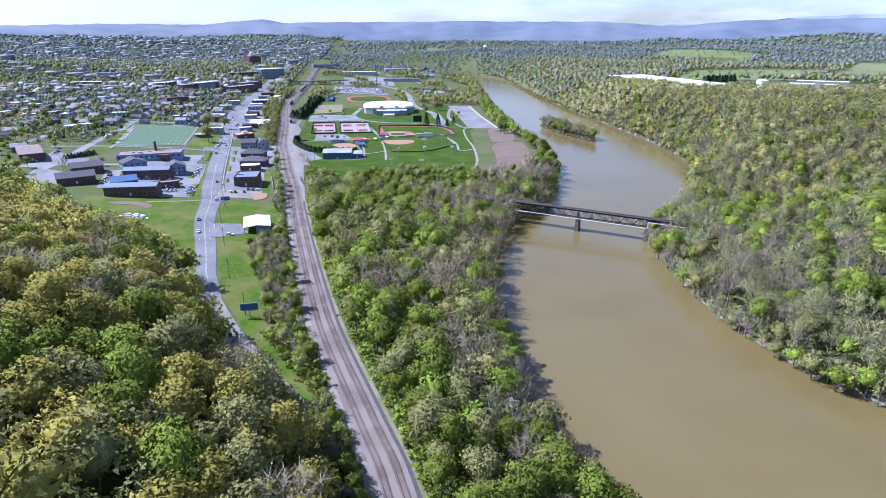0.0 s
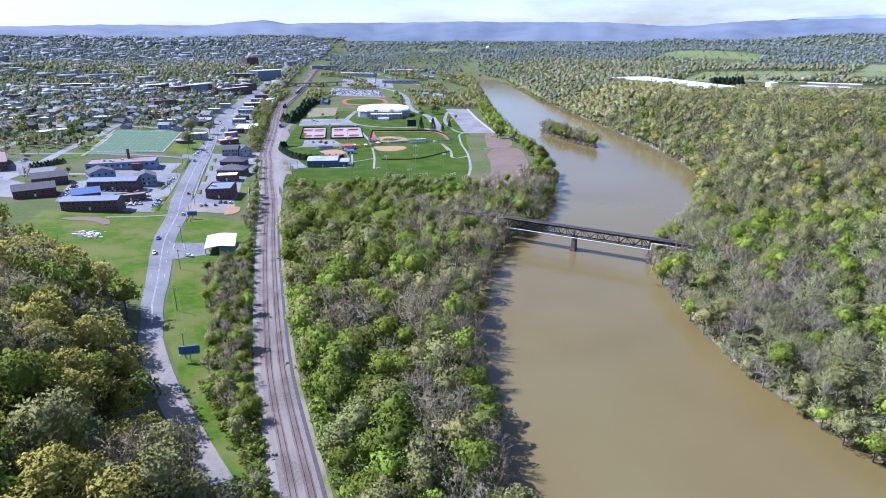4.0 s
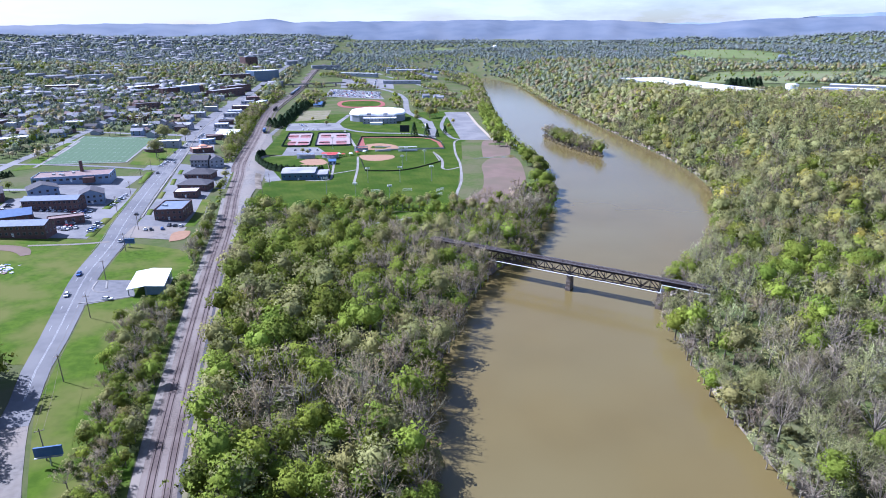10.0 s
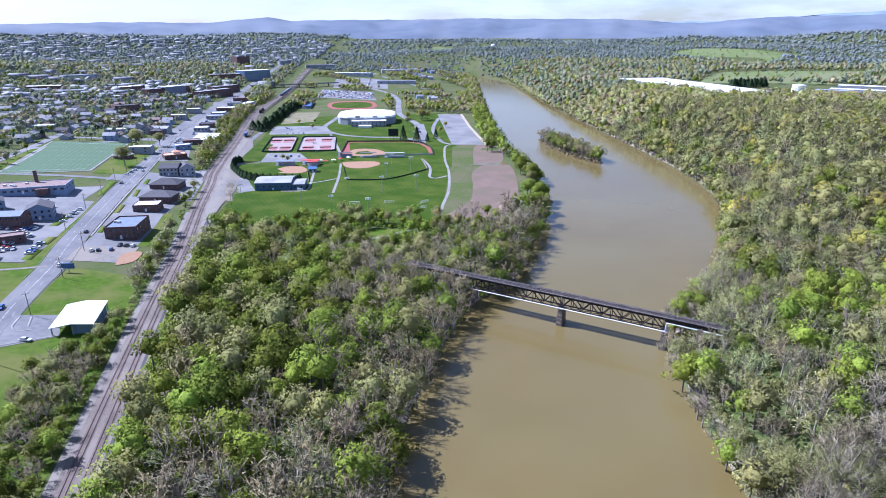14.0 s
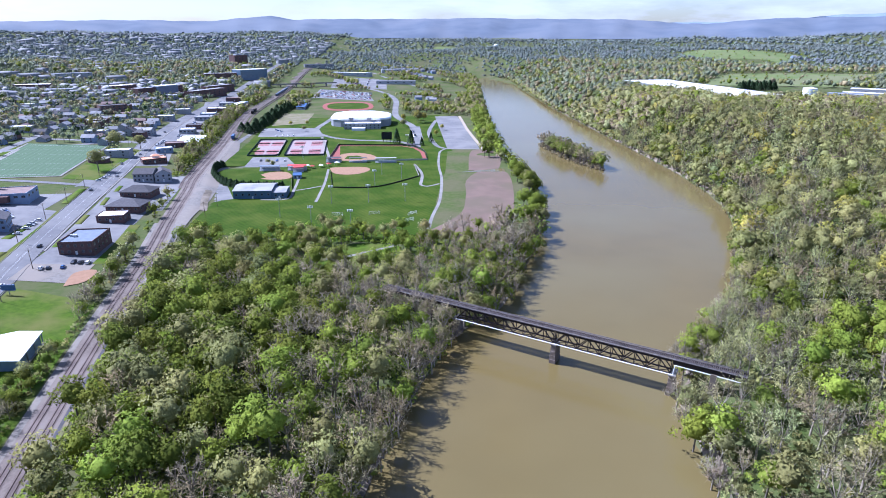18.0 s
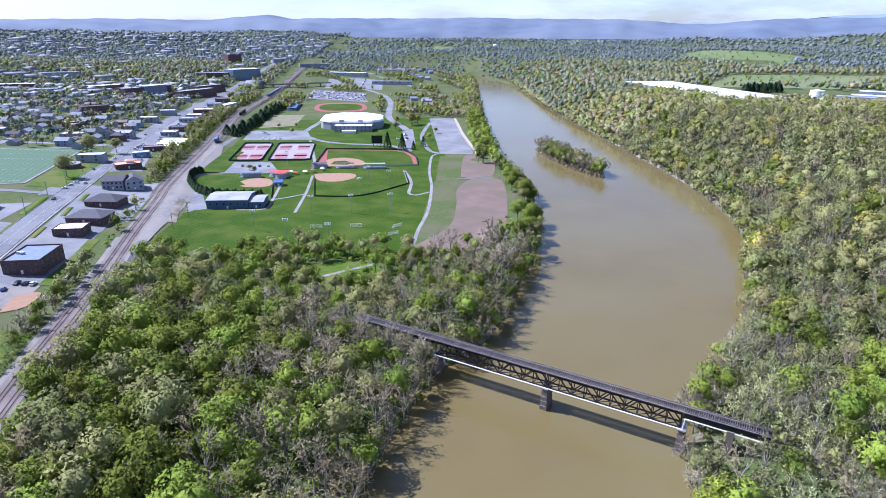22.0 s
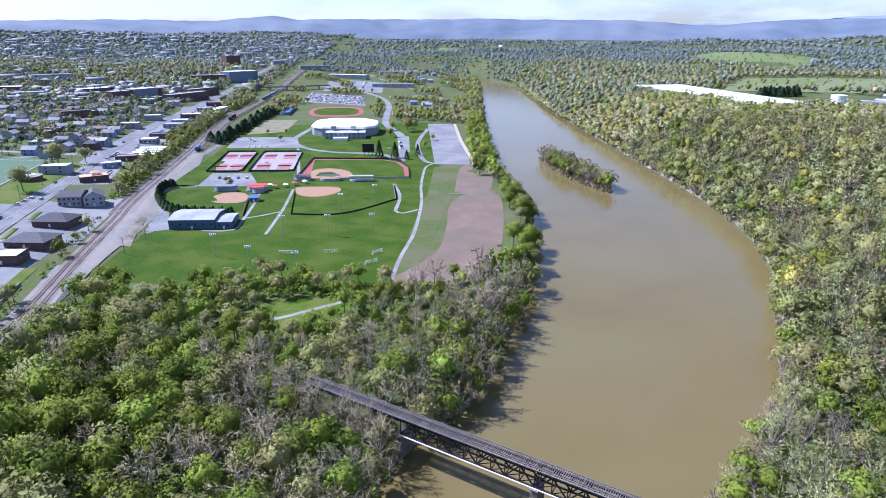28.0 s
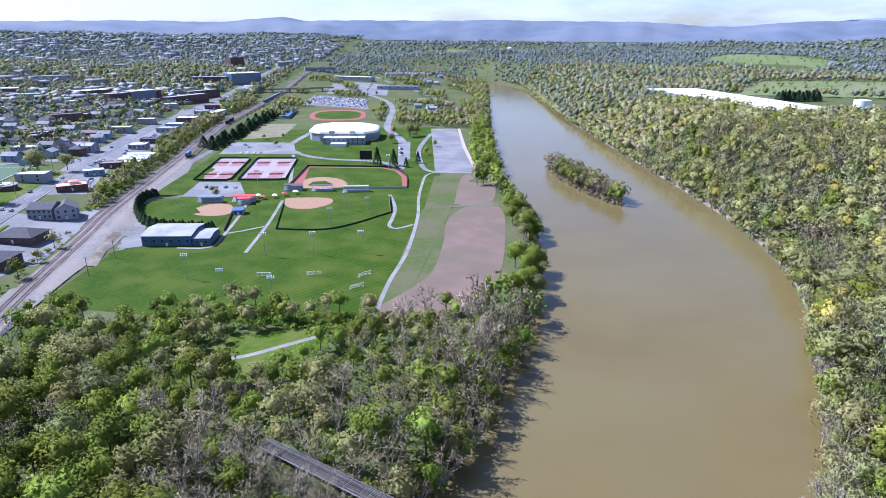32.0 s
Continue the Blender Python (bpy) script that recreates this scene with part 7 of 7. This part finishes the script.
# conifers
def conifer(seed, h, r, n):
    rng = np.random.default_rng(seed)
    u = rng.uniform(0.04, 1, n) ** 0.8
    a = rng.uniform(0, 2 * np.pi, n)
    rad = r * (1 - u) ** 0.85 * rng.uniform(0.75, 1.05, n) + 0.1
    p = np.stack([rad * np.cos(a), rad * np.sin(a), u * h], 1)
    dd = np.stack([np.cos(a), np.sin(a), np.full(n, 0.3)], 1)
    return limb((0, 0, -0.5), (0, 0, h * 0.9), 0.02 * h, 0.004 * h, 6), leaf_cards(rng, p, 0.05 * h, dd)


CONIFER = [[mesh_arrays(nm, *m[:2], M[mt], None, False, m[2] if len(m) > 2 else None) for nm, m, mt in zip(("trunk", "crown"), conifer(400 + v, 14, 4.2, 800), ("bark", "leaf_dark"))] for v in range(2)]


def plant_conifer(x, y, s, k, where, wide=1.0):
    ob = thing("conifer", x, y, float(height(x, y)) - 0.1, 47.0 * k, f"dark evergreen conifer {where}", "tree", "conifers " + where)
    ob.scale = (s * wide, s * wide, s)
    for me in CONIFER[k % 2]:
        part(me.name.split(".")[0], me, None, ob)


LITE = {k: [clump_tree(200 + 7 * i + v, 13.5, 5.2, 18, 260, 0.6, 0.2, 0.72, 3, 7, 5) for v in range(4)] for i, k in enumerate(("leaf_green", "leaf_bright", "leaf_yellow", "leaf_olive"))}
for i, k in enumerate(("leaf_grey", "leaf_pale")):
    LITE[k] = [budding_tree(240 + 7 * i + v, 14, 5.8, 10, 150, 200, 0.11, 0.32) for v in range(4)]
FINE = {k: [clump_tree(600 + 7 * i + v, 13.5, 5.2, 22, 430, 0.49, 0.2, 0.72, 3, 7, 5) for v in range(4)] for i, k in enumerate(("leaf_green", "leaf_bright", "leaf_yellow", "leaf_olive"))}
for i, k in enumerate(("leaf_grey", "leaf_pale")):
    FINE[k] = [budding_tree(640 + 7 * i + v, 14, 5.8, 12, 220, 280, 0.09, 0.25) for v in range(4)]
FINE["bare"] = [budding_tree(660 + v, 15, 6.0, 14, 380, 30, 0.085, 0.24) for v in range(4)]
LITE["bare"] = [budding_tree(260 + v, 15, 6.0, 11, 240, 20, 0.12, 0.3) for v in range(4)]
BLUFF = {k: [clump_tree(500 + 7 * i + v, 14.0, 5.6, 12, 90, 0.85, 0.12, 0.68, 0, 6, 4, 0.25) for v in range(4)] for i, k in enumerate(("leaf_green", "leaf_bright", "leaf_yellow", "leaf_olive"))}
for i, k in enumerate(("leaf_grey", "leaf_pale", "bare")):
    BLUFF[k] = [budding_tree(540 + 7 * i + v, 14.5, 5.8, 8, 70, 90, 0.2, 0.6) for v in range(3)]
planted = {}
joined_trees = {k: [] for k in NAMES}
bluff_trees = {k: [] for k in NAMES}
valley_trees = {k: [] for k in NAMES}
trng = np.random.default_rng(33)


def wood(pts, mix_of, near, where, size=(0.75, 1.25), limit=300):
    """Plants a wood: near(x, y) trees one by one, the rest gathered for joining."""
    for x, y in pts:
        names, probs = mix_of(x, y)
        kind = names[int(trng.choice(len(names), p=np.array(probs) / sum(probs)))]
        s = float(trng.uniform(*size)) * (1.12 if trng.uniform() < 0.2 else 1.0)
        # the wood is younger and lower along the field and round the clearing
        if where == "in the riverside wood":
            s *= float(np.interp(y, [395, 430, 465], [1.0, 0.8, 0.68])) if x < -60 else 1.0
        if near(x, y) and planted.get(where, 0) < limit:
            planted[where] = planted.get(where, 0) + 1
            plant(kind, x, y, s, float(trng.uniform(0, 360)), where)
        else:
            (joined_trees if y < (520 if x < 0 else 650) else bluff_trees if y < 940 else valley_trees)[kind].append((x, y, s))


FIELD_EDGE_X, FIELD_EDGE_Y = [-330, -241, -202, -184, -160, -129, -100, -60, -40], [430, 474, 458, 482, 500, 504, 509, 524, 535]


def wood_a(x, y):
    wet, dl, dr = banks(x, y)
    dt, st = line_dist(x, y, RAIL)
    ok = ~wet & (dl < dr) & (dl > 1) & (st < 0) & (dt > np.interp(y, [375, 420, 452, 490, 520], [10.5, 11.5, 14, 18, 24])) & (y < np.interp(x, FIELD_EDGE_X, FIELD_EDGE_Y)) & ~inside(x, y, CLEARING)
    bx, by = line_dist(x, y, [(-95, 406), (60, 367)])
    return ok & (bx > 3.2)


def mix_a(x, y):
    dl = float(line_dist(np.array([x]), np.array([y]), L_BANK)[0][0])
    grey = 0.6 if dl < 58 and y > 215 else (0.38 if dl < 22 else 0.1)
    return ("leaf_green", "leaf_bright", "leaf_olive", "bare", "leaf_grey"), (0.36 * (1 - grey), 0.32 * (1 - grey), 0.32 * (1 - grey), 0.3 * grey, 0.7 * grey)


def wood_hill(x, y):
    dd, ss = line_dist(x, y, HILL_FOOT)
    return (ss > 0) & (dd > np.where(x > -150, 9, 2)) & in_view(x, y, 72) & ~inside(x, y, NO_TREES[3]) & (line_dist(x, y, ROAD)[0] > 9) & free_ground(x, y, 9)


def mix_hill(x, y):
    return ("leaf_yellow", "leaf_olive", "leaf_green", "leaf_bright", "bare", "leaf_grey"), (0.4, 0.22, 0.14, 0.09, 0.04, 0.11)


STRIP_Y, STRIP_X = [150, 184, 193, 206, 217, 229, 242, 270, 288, 296, 335, 358, 372, 400], [-89, -121, -127, -136, -142, -151, -162, -182, -188, -184, -196, -216, -224, -238]


def strip_b(x, y):
    dt, st = line_dist(x, y, RAIL)
    return (st > 0) & (dt > 8.5) & np.where(y < 385, x > np.interp(y, STRIP_Y, STRIP_X), dt < np.interp(y, [385, 520, 560, 700, 900, 1250], [11.5, 11.5, 19, 27, 34, 34])) & free_ground(x, y, 10, 9) & (y < 1250)


def wood_right(x, y):
    wet, dl, dr = banks(x, y)
    bx, by = line_dist(x, y, [(-95, 406), (62, 366)])
    return ~wet & (dr < dl) & (dr > 0.5) & in_view(x, y, 60, -36) & (bx > np.where(x < 47, 8, 2.8))


def mix_right(x, y):
    dr = float(line_dist(np.array([x]), np.array([y]), R_BANK)[0][0])
    if y > 440 + 70 * waves(x * 6.0, y * 2.0):
        return ("leaf_olive", "leaf_yellow", "leaf_grey", "leaf_pale", "leaf_green"), (0.33, 0.04, 0.2, 0.31, 0.12)
    g = 0.85 if dr < 38 else (0.6 if waves(x * 4.0, y * 4.0) > 0.25 else 0.2)
    return ("bare", "leaf_pale", "leaf_grey", "leaf_bright", "leaf_green", "leaf_olive"), (0.2 * g, 0.62 * g, 0.18 * g, 0.6 * (1 - g), 0.16 * (1 - g), 0.24 * (1 - g))


wood(scatter(-340, 70, 50, 540, 8.1, wood_a, 1), mix_a, lambda x, y: x > -100 and y < 400, "in the riverside wood", (0.75, 1.4), 60)
wood(scatter(-340, 30, 10, 330, 9.4, wood_hill, 2), mix_hill, lambda x, y: -200 < x < -35 and 70 < y < 225, "on the wooded hill", (1.05, 1.5), 130)
wood(scatter(-20, 420, 110, 520, 8.2, wood_right, 3), mix_right, lambda x, y: x < 95, "on the far bank", (0.75, 1.25), 35)
wood(scatter(-460, 10, 60, 420, 4.6, strip_b, 5), lambda x, y: (("leaf_green", "leaf_bright", "leaf_olive", "bare", "leaf_grey"), (0.4, 0.14, 0.16, 0.18, 0.12)), lambda x, y: y < 300, "between road and railway", (0.4, 0.68), 35)


def bank_row(line, gap, side, seed, lo, hi):
    """Places just behind a bank."""
    ln = resample(smooth_line(line, 4), int(np.hypot(*np.diff(np.array(line, float), axis=0).T).sum() / gap))
    ln = ln[(ln[:, 1] > lo) & (ln[:, 1] < hi)]
    dd = np.gradient(ln, axis=0)
    dd /= np.hypot(dd[:, 0], dd[:, 1])[:, None]
    rng = np.random.default_rng(seed)
    q = ln + np.stack([-dd[:, 1], dd[:, 0]], 1) * (side * rng.uniform(-2.4, 3.0, (len(ln), 1)))
    bx, by = line_dist(q[:, 0], q[:, 1], [(-95, 406), (62, 366)])
    return q[bx > np.where(q[:, 0] < 47, 8, 3)]


wood(bank_row(R_BANK, 4.2, -1, 71, 60, 520), lambda x, y: (("bare", "leaf_pale", "leaf_olive", "leaf_bright"), (0.34, 0.36, 0.2, 0.1)), lambda x, y: False, "on the far bank", (0.6, 1.0))
wood(bank_row(R_BANK, 5.0, -1, 72, 520, 1900), mix_right, lambda x, y: False, "on the far bluff", (0.6, 1.0))
wood(bank_row(L_BANK, 5.6, 1, 73, 80, 540), mix_a, lambda x, y: y < 420, "beside the river", (0.75, 1.15), 30)
wood(scatter(-900, -200, 390, 1300, 7.5, strip_b, 6), lambda x, y: (("leaf_green", "leaf_olive", "leaf_grey"), (0.45, 0.25, 0.3)), lambda x, y: False, "beside the railway", (0.55, 0.95))
wood(scatter(-330, 0, 500, 1120, 8.0, lambda x, y: (lambda b: ~b[0] & (b[1] < b[2]) & (b[1] > 1.5) & (b[1] < np.where(y > 760, 26, 16)) & (y > 535) & ((y > 800) | (np.sin(y * 0.11) + np.sin(y * 0.047 + 1) > -0.75)))(banks(x, y)), 7), lambda x, y: (("leaf_green", "leaf_bright", "leaf_olive"), (0.5, 0.35, 0.15)), lambda x, y: y < 700, "along the riverside field", (0.75, 1.1), 40)
wood(scatter(-120, 60, 690, 960, 5.0, lambda x, y: (((x + 38) * -0.49 + (y - 820) * 0.87) / 76) ** 2 + (((x + 38) * 0.87 + (y - 820) * 0.49) / 12) ** 2 < 1, 8), lambda x, y: (("leaf_grey", "leaf_olive", "bare", "leaf_green"), (0.42, 0.2, 0.22, 0.16)), lambda x, y: False, "on the island", (0.75, 1.2))
wood(scatter(-340, 700, 520, 1150, 8.8, lambda x, y: wood_right(x, y) & in_view(x, y, 60, -30) & free_ground(x, y), 9), mix_right, lambda x, y: False, "on the far bluff", (1.0, 1.5))
HEDGE_WOOD = [(-345, 1135), (-297, 1078), (-222, 1105), (-228, 1180), (-257, 1224), (-338, 1186)]
LAWNS = [[(-407, 1579), (-335, 1556), (-292, 1394), (-344, 1393)], [(-430, 1330), (-330, 1300), (-330, 1240), (-390, 1240)]]


def valley_wood(x, y):
    wet, dl, dr = banks(x, y)
    ok = ~wet & (dl < dr) & free_ground(x, y, 14, 30) & (line_dist(x, y, RAIL)[1] < 0) & ((dl < 48) | inside(x, y, HEDGE_WOOD) | (waves(x * 5.0, y * 5.0) > 0.18))
    for line in ([(-205, 801), (-258, 947), (-316, 1040), (-352, 1132), (-399, 1260), (-456, 1368), (-527, 1451), (-695, 1513)], [(-909, 2023), (-712, 1863), (-519, 1618), (-420, 1500)]):
        ok &= line_dist(x, y, line)[0] > 9
    for poly in LAWNS:
        ok &= ~inside(x, y, poly)
    return ok


wood(scatter(-760, -180, 1082, 1980, 8.5, valley_wood, 92), lambda x, y: (("leaf_green", "leaf_olive", "leaf_grey", "leaf_pale"), (0.4, 0.22, 0.26, 0.12)), lambda x, y: False, "in the valley", (0.6, 1.0))
wood(scatter(120, 760, 1400, 2300, 34, lambda x, y: in_view(x, y, 0, -30) & (banks(x, y)[2] > 120) & (inside(x, y, [(150, 1400), (388, 1420), (620, 1800), (237, 1700)]) | inside(x, y, [(123, 2150), (330, 1850), (520, 2150), (300, 2330)])), 93), lambda x, y: (("leaf_green", "leaf_olive", "leaf_grey"), (0.45, 0.3, 0.25)), lambda x, y: False, "on the plateau", (0.3, 0.75))
for x, y, s in ((-264, 986, 1.15), (-258, 996, 1.0), (-322, 1107, 1.1), (-287, 990, 0.8), (-212, 930, 0.6), (-205, 880, 0.6), (-420, 905, 0.55), (-402, 918, 0.5)):
    plant("leaf_yellow", x, y, s, x * 5, "on the arena's lawns")
for x, y, s in ((-414, 572, 1.35), (-470, 652, 1.6), (-456, 668, 1.2), (-268, 935, 0.9), (-262, 985, 1.2), (-275, 1010, 1.1), (-380, 868, 0.6), (-300, 660, 0.55), (-310, 668, 0.5)):
    plant("leaf_olive", x, y, s, x * 3, "on the lawns")
for k in range(7):
    x, y = -94 + 6.6 * k, 401.5 - 1.65 * k
    plant("leaf_grey" if k % 2 else "bare", x - 1.0, y - 1.5, 0.92 + 0.06 * (k % 3), 51.0 * k, "beside the bridge approach")
hedge = smooth_line([(-460, 427), (-456, 440), (-455, 455)], 2)
for k, (x, y) in enumerate(resample(hedge, 11)):
    plant_conifer(x, y, 0.3 + 0.03 * (k % 3), k, "in the hedge behind the lot", 1.9)
wood(scatter(-720, -400, 370, 640, 12.0, lambda x, y: (line_dist(x, y, RAIL)[0] > 70) & in_view(x, y, 72) & free_ground(x, y, 14) & ~inside(x, y, [(-445, 425), (-520, 500), (-580, 620), (-500, 690), (-340, 520), (-340, 440)]) & ~inside(x, y, [(-470, 380), (-430, 400), (-460, 470), (-510, 460)]) & (waves(x * 9.0, y * 8.0) < 0.55) & ~wood_hill(x, y), 91), lambda x, y: (("leaf_green", "leaf_olive", "leaf_grey", "leaf_bright"), (0.35, 0.25, 0.25, 0.15)), lambda x, y: False, "in the town", (0.5, 0.9))
VALLEY = [clump_tree(520 + v, 14.0, 5.8, 8, 34, 1.25, 0.1, 0.85, 0, 5, 3, 0.25) for v in range(4)]
for kind, pts in joined_trees.items():
    if valley_trees[kind]:
        stuff_forest("valley_wood", np.array(valley_trees[kind]), VALLEY, M["leaf_grey" if kind == "bare" else kind], f"wood of {NAMES[kind]}s far up the valley", (0.8, 1.2), 14)
    if bluff_trees[kind]:
        stuff_forest("bluff_wood", np.array(bluff_trees[kind]), BLUFF[kind], M["twig" if kind == "bare" else kind], f"wooded bluff of {NAMES[kind]}s", (1.0, 1.55), 13)
    pts = np.array(pts).reshape(-1, 3)
    close = (pts[:, 0] > -215) & (pts[:, 0] < 130) & (pts[:, 1] < 440)
    stuff_forest("wood", pts[close], FINE[kind], M["twig" if kind == "bare" else kind], f"dense spring wood of {NAMES[kind]}s near the river", (0.75, 1.2), 12, M["pale_bark"] if kind in ("bare", "leaf_grey", "leaf_pale") else None)
    stuff_forest("wood", pts[~close], LITE[kind], M["twig" if kind == "bare" else kind], f"dense spring wood of {NAMES[kind]}s", (0.75, 1.2), 11, M["pale_bark"] if kind in ("bare", "leaf_grey", "leaf_pale") else None)

# undergrowth along the banks and the railway
SHRUB = [((lambda t: t[1])(leafy_tree(300 + v, 2.6, 1.7, 34, 0.6, 5, 0.3, 0.05)),) for v in range(3)]
for nm, pts, mt in (
    ("undergrowth", scatter(-330, 60, 60, 540, 4.4, wood_a, 41), "leaf_bright"),
    ("shrubs", scatter(-260, 0, 50, 400, 2.5, lambda x, y: (line_dist(x, y, RAIL)[1] < 0) & (line_dist(x, y, RAIL)[0] > 7.8) & (line_dist(x, y, RAIL)[0] < 13.5), 45), "leaf_bright"),
    ("shrubs", scatter(-120, 60, 690, 960, 3.2, lambda x, y: (((x + 38) * -0.49 + (y - 820) * 0.87) / 78) ** 2 + (((x + 38) * 0.87 + (y - 820) * 0.49) / 13.5) ** 2 < 1, 46), "leaf_grey"),
    ("shrubs", scatter(-320, 60, 80, 1100, 3.4, lambda x, y: (lambda b: ~b[0] & (b[1] < b[2]) & (b[1] < 7) & (waves(x * 30.0, y * 30.0) > -0.45))(banks(x, y)), 47), "leaf_green"),
    ("shrubs", scatter(-330, 420, 60, 1900, 4.6, lambda x, y: (lambda b: ~b[0] & (b[2] < b[1]) & (b[2] < 9))(banks(x, y)), 48), "leaf_olive"),
    ("shrubs", scatter(-800, -200, 390, 1200, 4.2, strip_b, 49), "leaf_green"),
    ("shrubs", scatter(-130, 0, 50, 190, 2.6, lambda x, y: (line_dist(x, y, RAIL)[1] > 0) & (line_dist(x, y, RAIL)[0] > 7.5) & (line_dist(x, y, ROAD)[0] > 7) & (line_dist(x, y, HILL_FOOT)[1] < 0) & ~inside(x, y, VERGE_POLY), 44), "leaf_green"),
    ("undergrowth", np.concatenate([scatter(-20, 260, 110, 560, 4.4, lambda x, y: wood_right(x, y) & (banks(x, y)[2] < 90), 42), scatter(-460, 10, 70, 420, 4.0, strip_b, 43)]), "leaf_olive"),
):
    stuff_forest(nm, pts, [((np.zeros((3, 3)), np.array([[0, 1, 2]])), s[0]) for s in SHRUB], M[mt], "low leafy undergrowth between the trees", (0.6, 1.4), 5)


for k, (x, y) in enumerate(resample(np.array([(203, 1312), (232, 1324), (262, 1336)], float), 16)):
    plant_conifer(x + 5 * math.sin(k * 2.1), y + 6 * math.cos(k * 1.3), 0.95 + 0.1 * (k % 3), k, "behind the warehouse", 1.6)
for k, (x, y, s) in enumerate(((-232, 813, 1.25), (-216, 816, 1.15), (-202, 813, 0.7), (-198, 835, 0.85), (-373, 975, 0.8))):
    plant_conifer(x, y, s, k, "beyond the outfield")
for k, (x, y) in enumerate(resample(np.array([(-435, 822), (-450, 872), (-484, 965), (-514, 1051), (-535, 1132)], float), 52)):
    plant_conifer(x + 7 * math.sin(k * 2.3), y + 5 * math.cos(k * 1.7), 0.62 + 0.1 * (k % 4), k, "beside the rail yard", 2.1)
hl = resample(smooth_line([(-341, 643), (-339, 629), (-328, 610), (-311, 594), (-295, 584), (-280, 581), (-261, 584), (-247, 587)], 2), 60)
for k, (x, y) in enumerate(hl):
    plant_conifer(x, y, 0.40 + 0.05 * (k % 3), k, "in the hedge round the softball field", 1.5)

# town trees and far woods
TOWN = [clump_tree(330 + v, 10, 4.4, 8, 30, 0.95, 0.15, 0.85, 0, 5, 3, 0.15) for v in range(4)]
tp = scatter(-1500, -440, 480, 1800, 10.4, lambda x, y: town(x, y + 60) & free_ground(x, y, 13, 22), 51)
pick = np.random.default_rng(52).uniform(size=len(tp))
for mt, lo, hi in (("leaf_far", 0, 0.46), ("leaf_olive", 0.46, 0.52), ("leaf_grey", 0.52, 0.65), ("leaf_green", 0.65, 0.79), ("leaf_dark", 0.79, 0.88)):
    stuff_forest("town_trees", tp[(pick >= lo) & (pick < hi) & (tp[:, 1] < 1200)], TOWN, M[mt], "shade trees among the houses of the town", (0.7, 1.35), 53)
far_town = scatter(-2500, -560, 1150, 2800, 60, lambda x, y: (line_dist(x, y, RAIL)[1] > 0) & (line_dist(x, y, RAIL)[0] > 45) & in_view(x, y, 60, 0) & free_ground(x, y, 12, 30) & (waves(x * 1.1 + 90, y * 1.3) < 0.62), 57, 0.4)
stuff_forest("far_houses", far_town, [house_template(13, 9, 5.4, 2.8), house_template(16, 10, 4.2, 2.4), house_template(26, 14, 7, 2.0)], M["roof_grey"], "pale houses scattered through the woods beyond the town", (0.9, 1.5), 16, M["siding"])["category"] = "houses"
OCCUPIED += [(x, y, 9.5) for x, y in far_town]


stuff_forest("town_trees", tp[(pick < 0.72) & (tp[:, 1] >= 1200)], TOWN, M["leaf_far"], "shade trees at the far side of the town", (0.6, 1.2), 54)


def far_wood(x, y):
    return in_view(x, y, 62, -34) & free_ground(x, y, 25, 30)


def not_town(x, y):
    return ~(town(x, y) & (y < 1250) & (x > -1500) & (x < -430))


FARW = [((np.zeros((3, 3)), np.array([[0, 1, 2]])), clump_tree(350 + v, 14, 6.2, 8, 30, 1.2, 0.05, 0.9, 0, 6, 4, 0.2)[1]) for v in range(4)]
DIST = [((np.zeros((3, 3)), np.array([[0, 1, 2]])), clump_tree(360 + v, 12, 6.8, 6, 8, 1.8, 0.0, 0.95, 0, 5, 3, 0.4)[1]) for v in range(4)]
HORIZON = [((np.zeros((3, 3)), np.array([[0, 1, 2]])), clump_tree(370 + v, 13, 11.5, 6, 4, 3.0, 0.0, 1.0, 0, 5, 3, 0.5)[1]) for v in range(4)]


def opened(x, y, seed):
    return waves(x * 2.3 + seed, y * 2.1 - seed) < 0.7


p1 = scatter(-1500, 1500, 1100, 1950, 12.2, lambda x, y: far_wood(x, y) & not_town(x, y) & (np.hypot(x, y) < 1950) & ~((banks(x, y)[1] < banks(x, y)[2]) & (line_dist(x, y, RAIL)[1] < 0) & (y < 1980)) & ~((x > -360) & (y < 1150)), 61)
pick = np.random.default_rng(65).uniform(size=len(p1))
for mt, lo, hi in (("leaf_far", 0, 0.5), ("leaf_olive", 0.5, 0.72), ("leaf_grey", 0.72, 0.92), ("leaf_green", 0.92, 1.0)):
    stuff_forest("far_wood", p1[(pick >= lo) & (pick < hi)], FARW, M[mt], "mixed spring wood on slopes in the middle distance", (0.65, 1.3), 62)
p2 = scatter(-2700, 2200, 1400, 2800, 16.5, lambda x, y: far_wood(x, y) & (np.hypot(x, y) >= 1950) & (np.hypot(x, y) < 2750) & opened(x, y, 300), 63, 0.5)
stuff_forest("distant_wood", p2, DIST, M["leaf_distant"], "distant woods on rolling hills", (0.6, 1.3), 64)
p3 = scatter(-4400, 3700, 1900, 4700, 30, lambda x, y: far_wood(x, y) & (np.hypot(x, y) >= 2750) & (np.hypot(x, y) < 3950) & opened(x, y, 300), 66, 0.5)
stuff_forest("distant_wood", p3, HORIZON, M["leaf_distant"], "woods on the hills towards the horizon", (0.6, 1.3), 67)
